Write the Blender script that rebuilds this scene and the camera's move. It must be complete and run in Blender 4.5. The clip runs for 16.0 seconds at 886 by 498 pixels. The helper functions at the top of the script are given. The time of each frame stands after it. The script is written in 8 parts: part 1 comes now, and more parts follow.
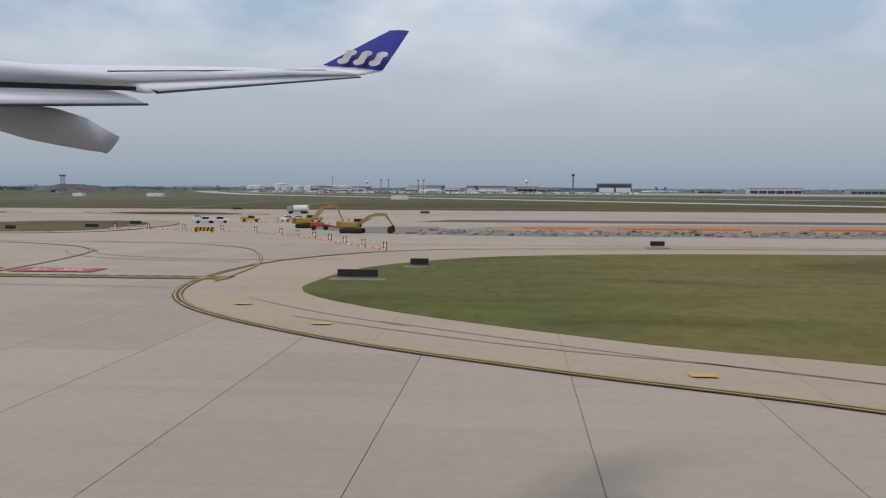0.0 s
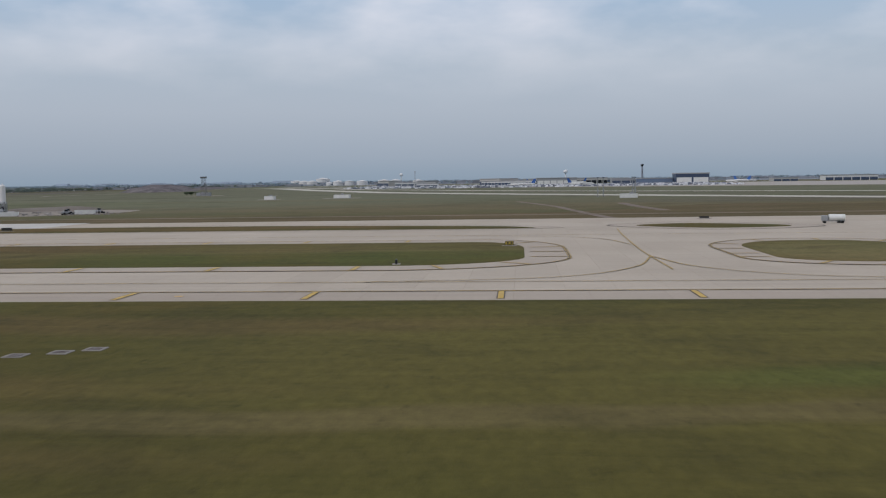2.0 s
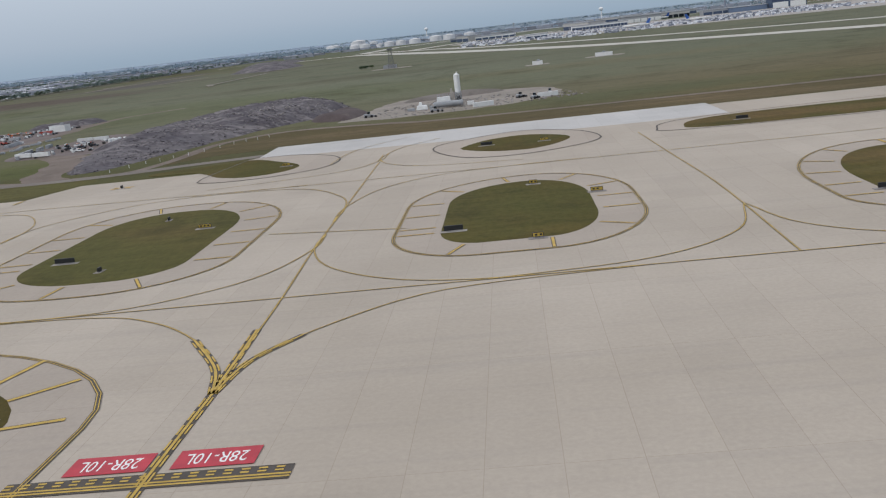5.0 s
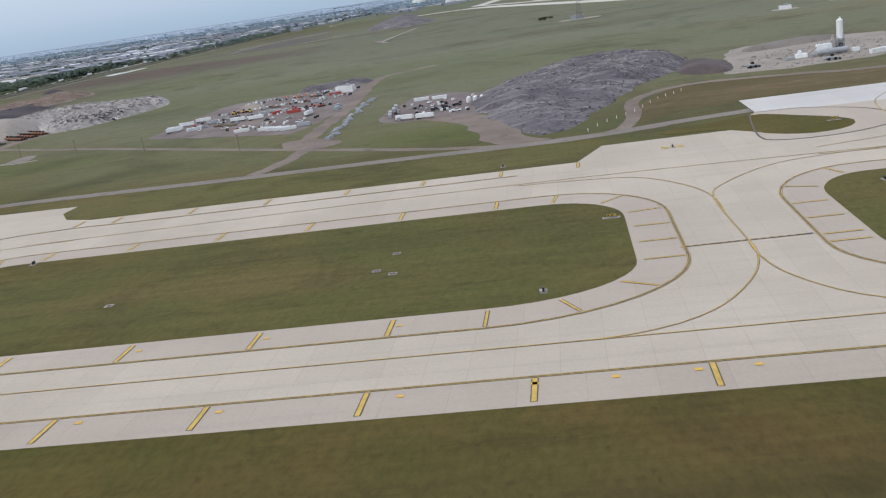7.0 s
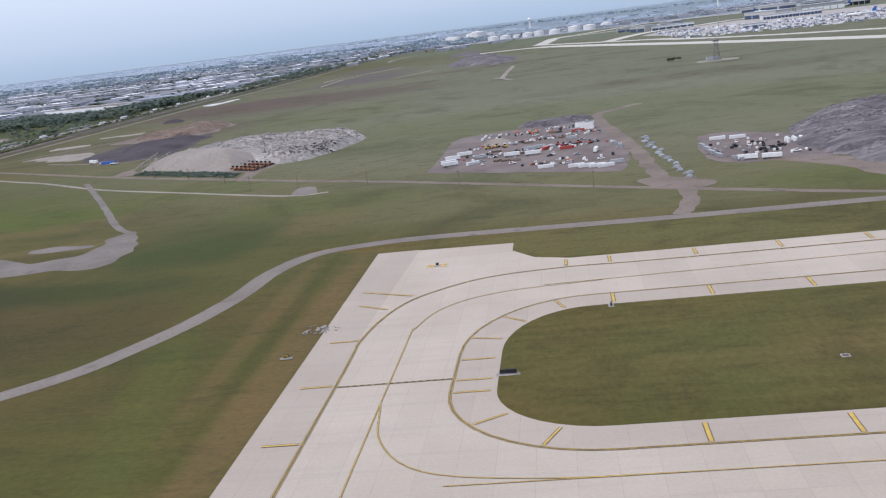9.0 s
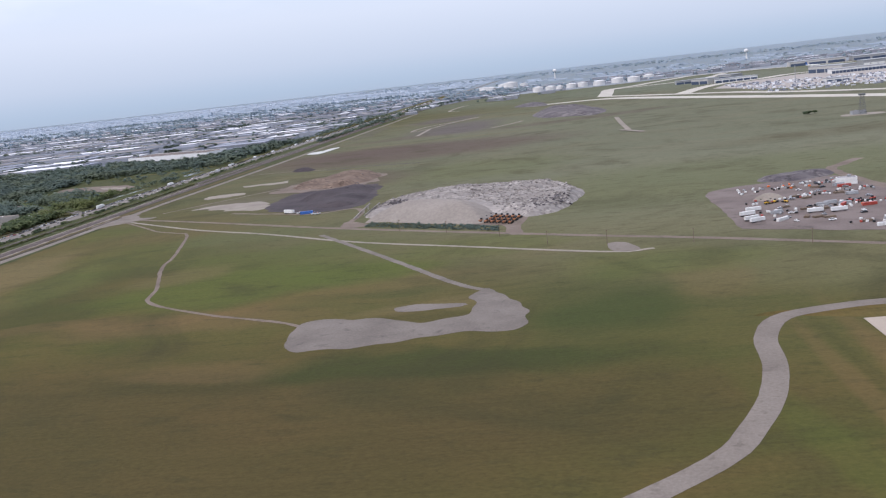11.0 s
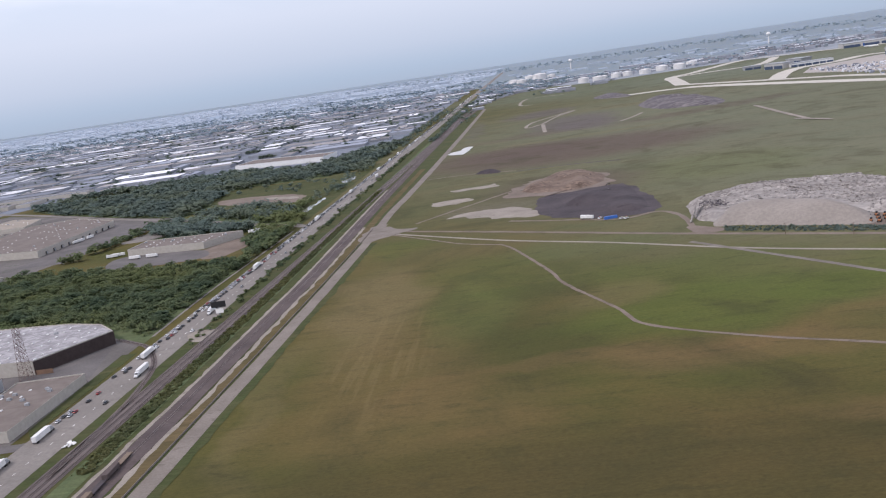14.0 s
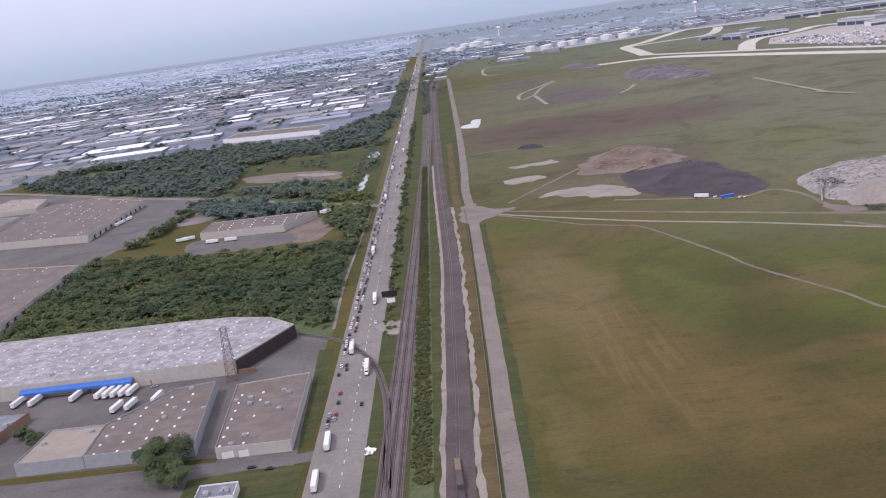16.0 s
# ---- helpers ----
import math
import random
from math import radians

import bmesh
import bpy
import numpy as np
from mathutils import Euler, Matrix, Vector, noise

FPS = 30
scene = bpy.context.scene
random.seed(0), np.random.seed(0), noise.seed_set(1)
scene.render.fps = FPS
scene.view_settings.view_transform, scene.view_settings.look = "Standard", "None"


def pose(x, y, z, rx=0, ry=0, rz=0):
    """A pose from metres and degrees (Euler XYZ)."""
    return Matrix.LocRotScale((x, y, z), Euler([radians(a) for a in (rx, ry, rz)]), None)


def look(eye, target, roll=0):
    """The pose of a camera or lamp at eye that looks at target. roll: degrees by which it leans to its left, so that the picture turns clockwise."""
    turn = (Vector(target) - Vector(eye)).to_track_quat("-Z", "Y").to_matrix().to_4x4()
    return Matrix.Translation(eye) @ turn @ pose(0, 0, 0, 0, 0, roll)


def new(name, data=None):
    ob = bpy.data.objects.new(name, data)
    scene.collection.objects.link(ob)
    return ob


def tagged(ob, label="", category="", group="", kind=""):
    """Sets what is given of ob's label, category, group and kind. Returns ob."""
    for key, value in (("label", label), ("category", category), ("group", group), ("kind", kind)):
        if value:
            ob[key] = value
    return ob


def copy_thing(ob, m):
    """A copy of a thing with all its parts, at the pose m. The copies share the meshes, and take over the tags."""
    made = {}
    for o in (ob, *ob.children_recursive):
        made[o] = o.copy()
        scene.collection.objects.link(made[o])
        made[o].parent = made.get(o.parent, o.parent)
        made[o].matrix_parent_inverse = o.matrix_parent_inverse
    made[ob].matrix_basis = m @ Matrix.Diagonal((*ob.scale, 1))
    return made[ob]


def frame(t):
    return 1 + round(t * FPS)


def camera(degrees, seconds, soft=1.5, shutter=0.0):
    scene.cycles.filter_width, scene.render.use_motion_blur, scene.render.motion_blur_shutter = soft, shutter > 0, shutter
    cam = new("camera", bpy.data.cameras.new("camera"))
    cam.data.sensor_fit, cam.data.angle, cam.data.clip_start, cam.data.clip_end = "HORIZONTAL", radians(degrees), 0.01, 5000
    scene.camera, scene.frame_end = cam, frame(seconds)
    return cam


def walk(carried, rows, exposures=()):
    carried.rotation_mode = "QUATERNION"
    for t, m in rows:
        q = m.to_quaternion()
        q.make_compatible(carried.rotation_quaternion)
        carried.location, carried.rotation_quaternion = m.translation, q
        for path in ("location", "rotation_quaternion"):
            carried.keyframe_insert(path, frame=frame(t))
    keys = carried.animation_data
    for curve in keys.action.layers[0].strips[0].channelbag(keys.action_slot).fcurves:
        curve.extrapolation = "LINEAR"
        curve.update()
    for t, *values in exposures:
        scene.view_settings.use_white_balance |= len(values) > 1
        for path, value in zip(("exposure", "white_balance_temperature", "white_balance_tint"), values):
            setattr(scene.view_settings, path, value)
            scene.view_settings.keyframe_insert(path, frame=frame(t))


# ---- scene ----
cam = camera(49.74, 16.0, 1.2)

# The plan is written in airfield metres; one airfield metre is U units of the model.
U = 0.36

# seconds, x, y, height, pitch, roll, yaw
PATH = [
    (0.0, 0.00, 1.87, 10.04, -3.62, -0.28, 4.36),
    (0.5, -50.41, 1.20, 11.43, -3.46, 0.18, 6.33),
    (1.0, -100.49, 0.51, 13.18, -3.28, 1.13, 6.91),
    (1.5, -150.40, -0.09, 15.70, -3.64, 0.47, 6.05),
    (2.0, -199.74, -0.58, 18.45, -4.16, 0.84, 4.64),
    (2.5, -248.30, -0.75, 21.68, -4.59, 1.81, 5.93),
    (3.0, -297.40, -0.91, 25.55, -5.24, 3.71, 6.20),
    (3.5, -346.67, -1.28, 30.04, -6.32, 3.97, 6.49),
    (3.7, -366.77, -1.44, 31.90, -6.88, 4.15, 6.51),
    (5.8, -566.61, -1.20, 54.27, -15.52, 7.16, 2.25),
    (6.0, -585.32, -1.74, 56.26, -15.61, 6.99, 2.73),
    (6.5, -632.34, -2.85, 62.71, -15.67, 7.95, 4.98),
    (7.0, -678.94, -3.60, 68.80, -15.39, 8.21, 6.43),
    (7.5, -726.78, -5.00, 74.24, -15.10, 7.45, 6.54),
    (8.0, -774.54, -6.93, 79.45, -14.84, 6.74, 6.32),
    (8.5, -822.09, -7.94, 85.06, -14.10, 6.85, 6.23),
    (9.0, -869.72, -7.68, 91.41, -13.24, 6.90, 6.18),
    (9.5, -918.09, -6.63, 98.25, -12.30, 6.94, 6.07),
    (10.0, -966.86, -5.96, 104.67, -11.25, 6.60, 5.99),
    (10.2, -986.55, -5.73, 107.16, -10.93, 6.09, 5.89),
    (12.3, -1205.98, -6.81, 128.93, -10.21, 7.19, 5.71),
    (12.5, -1225.75, -5.16, 132.11, -10.30, 7.30, 5.63),
    (13.0, -1274.88, -0.63, 140.29, -10.40, 7.56, 5.25),
    (13.5, -1323.46, 4.24, 149.02, -10.54, 8.05, 4.77),
    (14.0, -1371.25, 8.93, 157.92, -11.02, 8.28, 4.05),
    (14.5, -1419.29, 12.43, 166.70, -12.25, 9.47, 2.80),
    (15.0, -1466.78, 14.95, 175.74, -13.81, 9.77, 0.99),
    (15.5, -1515.15, 16.94, 185.75, -13.91, 8.78, -0.89),
    (16.0, -1565.04, 19.14, 196.72, -13.88, 7.91, -1.98),
]
walk(cam, [(t, pose(x * U, y * U, z * U, 90 + p, r, w)) for t, x, y, z, p, r, w in PATH],
     [(0.0, -0.51, 6420, 12), (0.5, -0.62, 6340, 13), (1.0, -0.62, 6290, 13), (1.5, -0.51, 6290, 13), (2.0, -0.53, 6280, 12), (3.0, -0.56, 6240, 10), (3.7, -0.48, 6240, 11), (6.0, -0.10, 6220, 10), (7.5, 0.17, 6020, 11), (8.5, 0.20, 5980, 14), (10.0, 0.26, 6060, 18), (13.0, 0.20, 6400, 17), (14.5, 0.19, 6260, 21), (16.0, 0.25, 6240, 26)])

# ---------------------------------------------------------------- world and sun
SUN_AZ, SUN_EL = radians(232), radians(48)      # compass bearing and height of the sun
world = bpy.data.worlds.new("hazy_sky")
scene.world = world
world.use_nodes = True
wn, wl = world.node_tree.nodes, world.node_tree.links
wn.clear()
w_out = wn.new("ShaderNodeOutputWorld")
w_bg = wn.new("ShaderNodeBackground")
w_sky = wn.new("ShaderNodeTexSky")
w_sky.sky_type, w_sky.sun_disc = "NISHITA", False
w_sky.sun_elevation, w_sky.sun_rotation = SUN_EL, SUN_AZ
w_sky.air_density, w_sky.dust_density = 1.6, 3.0
w_co = wn.new("ShaderNodeTexCoord")
w_sep = wn.new("ShaderNodeSeparateXYZ")
w_ramp = wn.new("ShaderNodeValToRGB")
w_ramp.color_ramp.elements[0].position, w_ramp.color_ramp.elements[0].color = 0.44, (0.20, 0.25, 0.30, 1)
w_ramp.color_ramp.elements[1].position, w_ramp.color_ramp.elements[1].color = 0.80, (0.50, 0.53, 0.60, 1)
for at, col in ((0.490, (0.26, 0.32, 0.39, 1)), (0.501, (0.295, 0.375, 0.455, 1)), (0.512, (0.36, 0.425, 0.50, 1)), (0.535, (0.435, 0.492, 0.565, 1)), (0.56, (0.45, 0.52, 0.60, 1)), (0.59, (0.385, 0.505, 0.645, 1)), (0.66, (0.385, 0.50, 0.66, 1))):
    w_ramp.color_ramp.elements.new(at).color = col
w_half = wn.new("ShaderNodeMath"); w_half.operation = "MULTIPLY_ADD"
w_half.inputs[1].default_value, w_half.inputs[2].default_value = 0.5, 0.5
w_map = wn.new("ShaderNodeMapping"); w_map.inputs["Scale"].default_value = (2.6, 2.6, 6.5)
w_map.inputs["Location"].default_value = (3.1, 0.4, 0.2)
w_noise = wn.new("ShaderNodeTexNoise"); w_noise.inputs["Scale"].default_value = 1.5
w_noise.inputs["Detail"].default_value, w_noise.inputs["Roughness"].default_value = 5, 0.5
w_cr = wn.new("ShaderNodeMapRange"); w_cr.inputs[1].default_value, w_cr.inputs[2].default_value = 0.47, 0.66
w_hi = wn.new("ShaderNodeMapRange"); w_hi.inputs[1].default_value, w_hi.inputs[2].default_value = 0.07, 0.24
w_fac = wn.new("ShaderNodeMath"); w_fac.operation = "MULTIPLY"
w_cloud = wn.new("ShaderNodeMixRGB"); w_cloud.inputs[2].default_value = (0.92, 0.89, 0.91, 1)
w_scale = wn.new("ShaderNodeVectorMath"); w_scale.operation = "SCALE"; w_scale.inputs["Scale"].default_value = 0.10
w_mix = wn.new("ShaderNodeMixRGB"); w_mix.inputs[0].default_value = 0.9
for a, b in ((w_co.outputs["Generated"], w_sep.inputs[0]), (w_sep.outputs[2], w_half.inputs[0]), (w_half.outputs[0], w_ramp.inputs[0]),
             (w_co.outputs["Generated"], w_map.inputs[0]), (w_map.outputs[0], w_noise.inputs["Vector"]), (w_noise.outputs[0], w_cr.inputs[0]),
             (w_sep.outputs[2], w_hi.inputs[0]), (w_cr.outputs[0], w_fac.inputs[0]), (w_hi.outputs[0], w_fac.inputs[1]), (w_fac.outputs[0], w_cloud.inputs[0]),
             (w_ramp.outputs[0], w_cloud.inputs[1]), (w_sky.outputs[0], w_scale.inputs[0]), (w_scale.outputs[0], w_mix.inputs[1]),
             (w_cloud.outputs[0], w_mix.inputs[2]), (w_mix.outputs[0], w_bg.inputs[0]), (w_bg.outputs[0], w_out.inputs[0])):
    wl.new(a, b)
w_bg.inputs[1].default_value = 1.42

sun = new("sun", bpy.data.lights.new("sun", "SUN"))
sun.data.energy, sun.data.angle, sun.data.color = 1.7, radians(9), (1.0, 0.95, 0.88)
sun.matrix_world = look((0, 0, 0), (-math.sin(SUN_AZ) * math.cos(SUN_EL), -math.cos(SUN_AZ) * math.cos(SUN_EL), -math.sin(SUN_EL)))

# ---------------------------------------------------------------- materials
def material(name, rough=0.8, metal=0.0, spec=0.3):
    m = bpy.data.materials.new(name)
    m.use_nodes = True
    b = m.node_tree.nodes["Principled BSDF"]
    b.inputs["Roughness"].default_value, b.inputs["Metallic"].default_value = rough, metal
    b.inputs["Specular IOR Level"].default_value = spec
    return m, m.node_tree.nodes, m.node_tree.links, b


def place_vector(nodes, links, stretch=(1, 1, 1)):
    """World position in airfield metres, stretched."""
    geo = nodes.new("ShaderNodeNewGeometry")
    mul = nodes.new("ShaderNodeVectorMath"); mul.operation = "MULTIPLY"
    mul.inputs[1].default_value = tuple(s / U for s in stretch)
    links.new(geo.outputs["Position"], mul.inputs[0])
    return mul.outputs[0]


def noise_tex(nodes, links, vec, size, detail=4, rough=0.55, warp=0.0):
    n = nodes.new("ShaderNodeTexNoise")
    n.inputs["Scale"].default_value, n.inputs["Detail"].default_value, n.inputs["Roughness"].default_value = 1.0 / size, detail, rough
    n.inputs["Distortion"].default_value = warp
    links.new(vec, n.inputs["Vector"])
    return n.outputs[0]


def ranged(nodes, links, val, lo, hi):
    r = nodes.new("ShaderNodeMapRange")
    r.inputs[1].default_value, r.inputs[2].default_value = lo, hi
    links.new(val, r.inputs[0])
    return r.outputs[0]


def mixed(nodes, links, fac, a, b, mode="MIX"):
    m = nodes.new("ShaderNodeMixRGB"); m.blend_type = mode
    for sock, v in ((m.inputs[0], fac), (m.inputs[1], a), (m.inputs[2], b)):
        if isinstance(v, (int, float)):
            sock.default_value = v
        elif isinstance(v, tuple):
            sock.default_value = (*v, 1)
        else:
            links.new(v, sock)
    return m.outputs[0]


def bumped(nodes, links, b, val, strength, dist):
    n = nodes.new("ShaderNodeBump")
    n.inputs["Strength"].default_value, n.inputs["Distance"].default_value = strength, dist * U
    links.new(val, n.inputs["Height"])
    links.new(n.outputs[0], b.inputs["Normal"])


def soft_patch(n, l, warped, x, y, rx, ry, turn):
    """1 in the middle of an uneven oval area, fading to 0 at its rim."""
    mp = n.new("ShaderNodeMapping"); mp.vector_type = "TEXTURE"
    mp.inputs["Location"].default_value = (x, y, 0)
    mp.inputs["Rotation"].default_value = (0, 0, radians(turn))
    mp.inputs["Scale"].default_value = (rx, ry, 1e6)
    l.new(warped, mp.inputs[0])
    ln = n.new("ShaderNodeVectorMath"); ln.operation = "LENGTH"
    l.new(mp.outputs[0], ln.inputs[0])
    r = n.new("ShaderNodeMapRange"); r.interpolation_type = "SMOOTHSTEP"
    r.inputs[1].default_value, r.inputs[2].default_value = 1.15, 0.45
    l.new(ln.outputs["Value"], r.inputs[0])
    return r.outputs[0]


def grass_material(name, green, dry, dark, stretch=(1, 1, 1), big=60, bias=(0.42, 0.62), patches=(), warp=60.0, streaky=0.14, mown=None):
    """Grass: broad green and dry areas, named patches, mown streaks, tufts and fine blades."""
    m, n, l, b = material(name, 0.95, 0, 0.1)
    v = place_vector(n, l)
    vs = place_vector(n, l, stretch)
    large = ranged(n, l, noise_tex(n, l, v, big * 4, 4, 0.6, 0.8), 0.42, 0.70)
    mid = ranged(n, l, noise_tex(n, l, vs, big, 5, 0.6, 0.6), *bias)
    patchy = ranged(n, l, noise_tex(n, l, v, big * 1.3, 5, 0.65, 1.2), 0.50, 0.72)
    streak = ranged(n, l, noise_tex(n, l, place_vector(n, l, (0.05, 1, 1)), 4.5, 6, 0.7, 0.3), 0.36, 0.64)
    fine = noise_tex(n, l, vs, 1.6, 6, 0.75)
    speck = ranged(n, l, noise_tex(n, l, place_vector(n, l, (1, 0.55, 1)), 2.2, 4, 0.7), 0.60, 0.74)
    tuft = ranged(n, l, noise_tex(n, l, place_vector(n, l, (0.45, 1, 1)), 9, 6, 0.7, 0.5), 0.53, 0.70)
    c = mixed(n, l, mid, green, dry)
    c = mixed(n, l, large, c, mixed(n, l, 0.7, c, green))
    if patches:
        wob = n.new("ShaderNodeTexNoise")
        wob.inputs["Scale"].default_value, wob.inputs["Detail"].default_value = 1 / 70.0, 4
        l.new(v, wob.inputs["Vector"])
        cen = n.new("ShaderNodeVectorMath"); cen.operation = "SUBTRACT"; cen.inputs[1].default_value = (0.5, 0.5, 0.5)
        l.new(wob.outputs["Color"], cen.inputs[0])
        sc = n.new("ShaderNodeVectorMath"); sc.operation = "SCALE"; sc.inputs["Scale"].default_value = warp
        l.new(cen.outputs[0], sc.inputs[0])
        ad = n.new("ShaderNodeVectorMath"); ad.operation = "ADD"
        l.new(v, ad.inputs[0]); l.new(sc.outputs[0], ad.inputs[1])
        for col, x, y, rx, ry, turn, amount in patches:
            f = soft_patch(n, l, v if min(rx, ry) < 12 and warp > 50 else ad.outputs[0], x, y, rx, ry, turn)
            c = mixed(n, l, mixed(n, l, amount, (0, 0, 0), f), c, mixed(n, l, 0.25, col, c))
    c = mixed(n, l, mixed(n, l, 0.55, (0, 0, 0), patchy), c, dark)
    c = mixed(n, l, mixed(n, l, 0.50, (0, 0, 0), tuft), c, dark)
    c = mixed(n, l, mixed(n, l, 0.42, (0, 0, 0), speck), c, mixed(n, l, 0.5, dark, (0.02, 0.018, 0.01)))
    if mown:
        x, y, rx, ry, turn = mown
        f = soft_patch(n, l, v, x, y, rx, ry, 0)
        mp = n.new("ShaderNodeMapping"); mp.inputs["Rotation"].default_value = (0, 0, radians(turn))
        mp.inputs["Scale"].default_value = (1, 0.06, 1)
        l.new(v, mp.inputs[0])
        rows = ranged(n, l, noise_tex(n, l, mp.outputs[0], 5, 2, 0.5), 0.50, 0.62)
        f = mixed(n, l, 1.0, f, rows, "MULTIPLY")
        c = mixed(n, l, mixed(n, l, 0.34, (0, 0, 0), f), c, (0.16, 0.122, 0.056))
    c = mixed(n, l, 1.0, c, mixed(n, l, streak, (1 - streaky,) * 3, (1 + streaky,) * 3), "MULTIPLY")
    c = mixed(n, l, 1.0, c, mixed(n, l, ranged(n, l, fine, 0.25, 0.75), (0.76, 0.76, 0.76), (1.24, 1.24, 1.20)), "MULTIPLY")
    l.new(c, b.inputs["Base Color"])
    bumped(n, l, b, fine, 0.6, 0.2)
    return m


def ground_material(name, a, bcol, size=8.0, contrast=(0.35, 0.65), rough=0.9, relief=0.15, stain=None):
    m, n, l, b = material(name, rough, 0, 0.2)
    v = place_vector(n, l)
    big = ranged(n, l, noise_tex(n, l, v, size * 5, 4), *contrast)
    small = noise_tex(n, l, v, size * 0.25, 6, 0.65)
    c = mixed(n, l, big, a, bcol)
    c = mixed(n, l, 1.0, c, mixed(n, l, ranged(n, l, small, 0.25, 0.75), (0.8, 0.8, 0.8), (1.18, 1.18, 1.18)), "MULTIPLY")
    if stain:
        c = mixed(n, l, ranged(n, l, noise_tex(n, l, v, size * 1.7, 5, 0.6, 0.5), 0.58, 0.72), c, stain)
    l.new(c, b.inputs["Base Color"])
    bumped(n, l, b, small, 0.5, relief)
    return m


SLAB_X0, SLAB_Y0 = 3.0, 24.0     # where the slab grid starts


def heap_material(name, a, bcol, pale, lump=1.6, turn=60):
    """Loose broken stuff: lumps of differing tone, pale dusty streaks down the flanks, rough relief."""
    m, n, l, b = material(name, 0.95, 0, 0.15)
    v = place_vector(n, l)
    vo = n.new("ShaderNodeTexVoronoi")
    vo.inputs["Scale"].default_value = 1 / lump
    l.new(v, vo.inputs["Vector"])
    sep = n.new("ShaderNodeSeparateColor"); l.new(vo.outputs["Color"], sep.inputs[0])
    mp = n.new("ShaderNodeMapping"); mp.inputs["Rotation"].default_value = (0, 0, radians(turn)); mp.inputs["Scale"].default_value = (0.18, 1, 1)
    l.new(v, mp.inputs[0])
    streak = ranged(n, l, noise_tex(n, l, mp.outputs[0], 7, 5, 0.65, 0.5), 0.48, 0.68)
    big = ranged(n, l, noise_tex(n, l, v, 30, 5, 0.6, 0.6), 0.38, 0.62)
    rough = ranged(n, l, noise_tex(n, l, v, 18, 4, 0.6), 0.42, 0.60)
    c = mixed(n, l, big, a, bcol)
    c = mixed(n, l, mixed(n, l, 0.7, (0, 0, 0), streak), c, pale)
    tone = mixed(n, l, sep.outputs[0], (0.58, 0.57, 0.57), (1.45, 1.44, 1.42))
    c = mixed(n, l, rough, c, mixed(n, l, 1.0, c, tone, "MULTIPLY"))
    l.new(c, b.inputs["Base Color"])
    bumped(n, l, b, mixed(n, l, rough, (0.5, 0.5, 0.5), vo.outputs["Distance"]), 0.7, 1.2)
    return m


def concrete_material(name, a, bcol, slab=8.5):
    """Airfield concrete: slabs of slightly different tone with dark joints and long tyre-darkened streaks."""
    m, n, l, b = material(name, 0.85, 0, 0.25)
    v = place_vector(n, l)
    brick = n.new("ShaderNodeTexBrick")
    brick.offset, brick.squash = 0.0, 1.0
    brick.inputs["Scale"].default_value = 1.0
    brick.inputs["Brick Width"].default_value, brick.inputs["Row Height"].default_value = slab, slab * 4
    brick.inputs["Mortar Size"].default_value = 0.04
    brick.inputs["Color1"].default_value, brick.inputs["Color2"].default_value = (0.965, 0.965, 0.965, 1), (1.02, 1.02, 1.02, 1)
    brick.inputs["Mortar"].default_value = (0.80, 0.78, 0.75, 1)
    off = n.new("ShaderNodeVectorMath"); off.operation = "ADD"; off.inputs[1].default_value = (-SLAB_X0, -SLAB_Y0, 0)
    l.new(v, off.inputs[0])
    l.new(off.outputs[0], brick.inputs["Vector"])
    info = n.new("ShaderNodeObjectInfo")
    patch = ranged(n, l, noise_tex(n, l, v, 45, 4), 0.35, 0.65)
    streak = ranged(n, l, noise_tex(n, l, place_vector(n, l, (0.05, 1, 1)), 3.0, 4), 0.52, 0.75)
    fine = noise_tex(n, l, v, 0.8, 5, 0.7)
    c = mixed(n, l, patch, a, bcol)
    c = mixed(n, l, 1.0, c, brick.outputs["Color"], "MULTIPLY")
    c = mixed(n, l, 1.0, c, mixed(n, l, info.outputs["Random"], (0.955, 0.955, 0.955), (1.045, 1.045, 1.045)), "MULTIPLY")
    c = mixed(n, l, mixed(n, l, 0.2, (0, 0, 0), streak), c, (0.24, 0.22, 0.20))
    c = mixed(n, l, 1.0, c, mixed(n, l, ranged(n, l, fine, 0.2, 0.8), (0.9, 0.9, 0.9), (1.08, 1.08, 1.08)), "MULTIPLY")
    l.new(c, b.inputs["Base Color"])
    bumped(n, l, b, fine, 0.2, 0.02)
    return m


def paint(name, col, rough=0.5, vary=0.25, size=1.5, metal=0.0, island=0.0):
    m, n, l, b = material(name, rough, metal, 0.4)
    v = place_vector(n, l)
    f = ranged(n, l, noise_tex(n, l, v, size, 5, 0.65), 0.3, 0.7)
    dull = tuple(c * (1 - vary) for c in col)
    c = mixed(n, l, f, dull, col)
    if island:
        g = n.new("ShaderNodeNewGeometry")
        c = mixed(n, l, 1.0, c, mixed(n, l, g.outputs["Random Per Island"], (1 - island,) * 3, (1 + island,) * 3), "MULTIPLY")
    l.new(c, b.inputs["Base Color"])
    return m


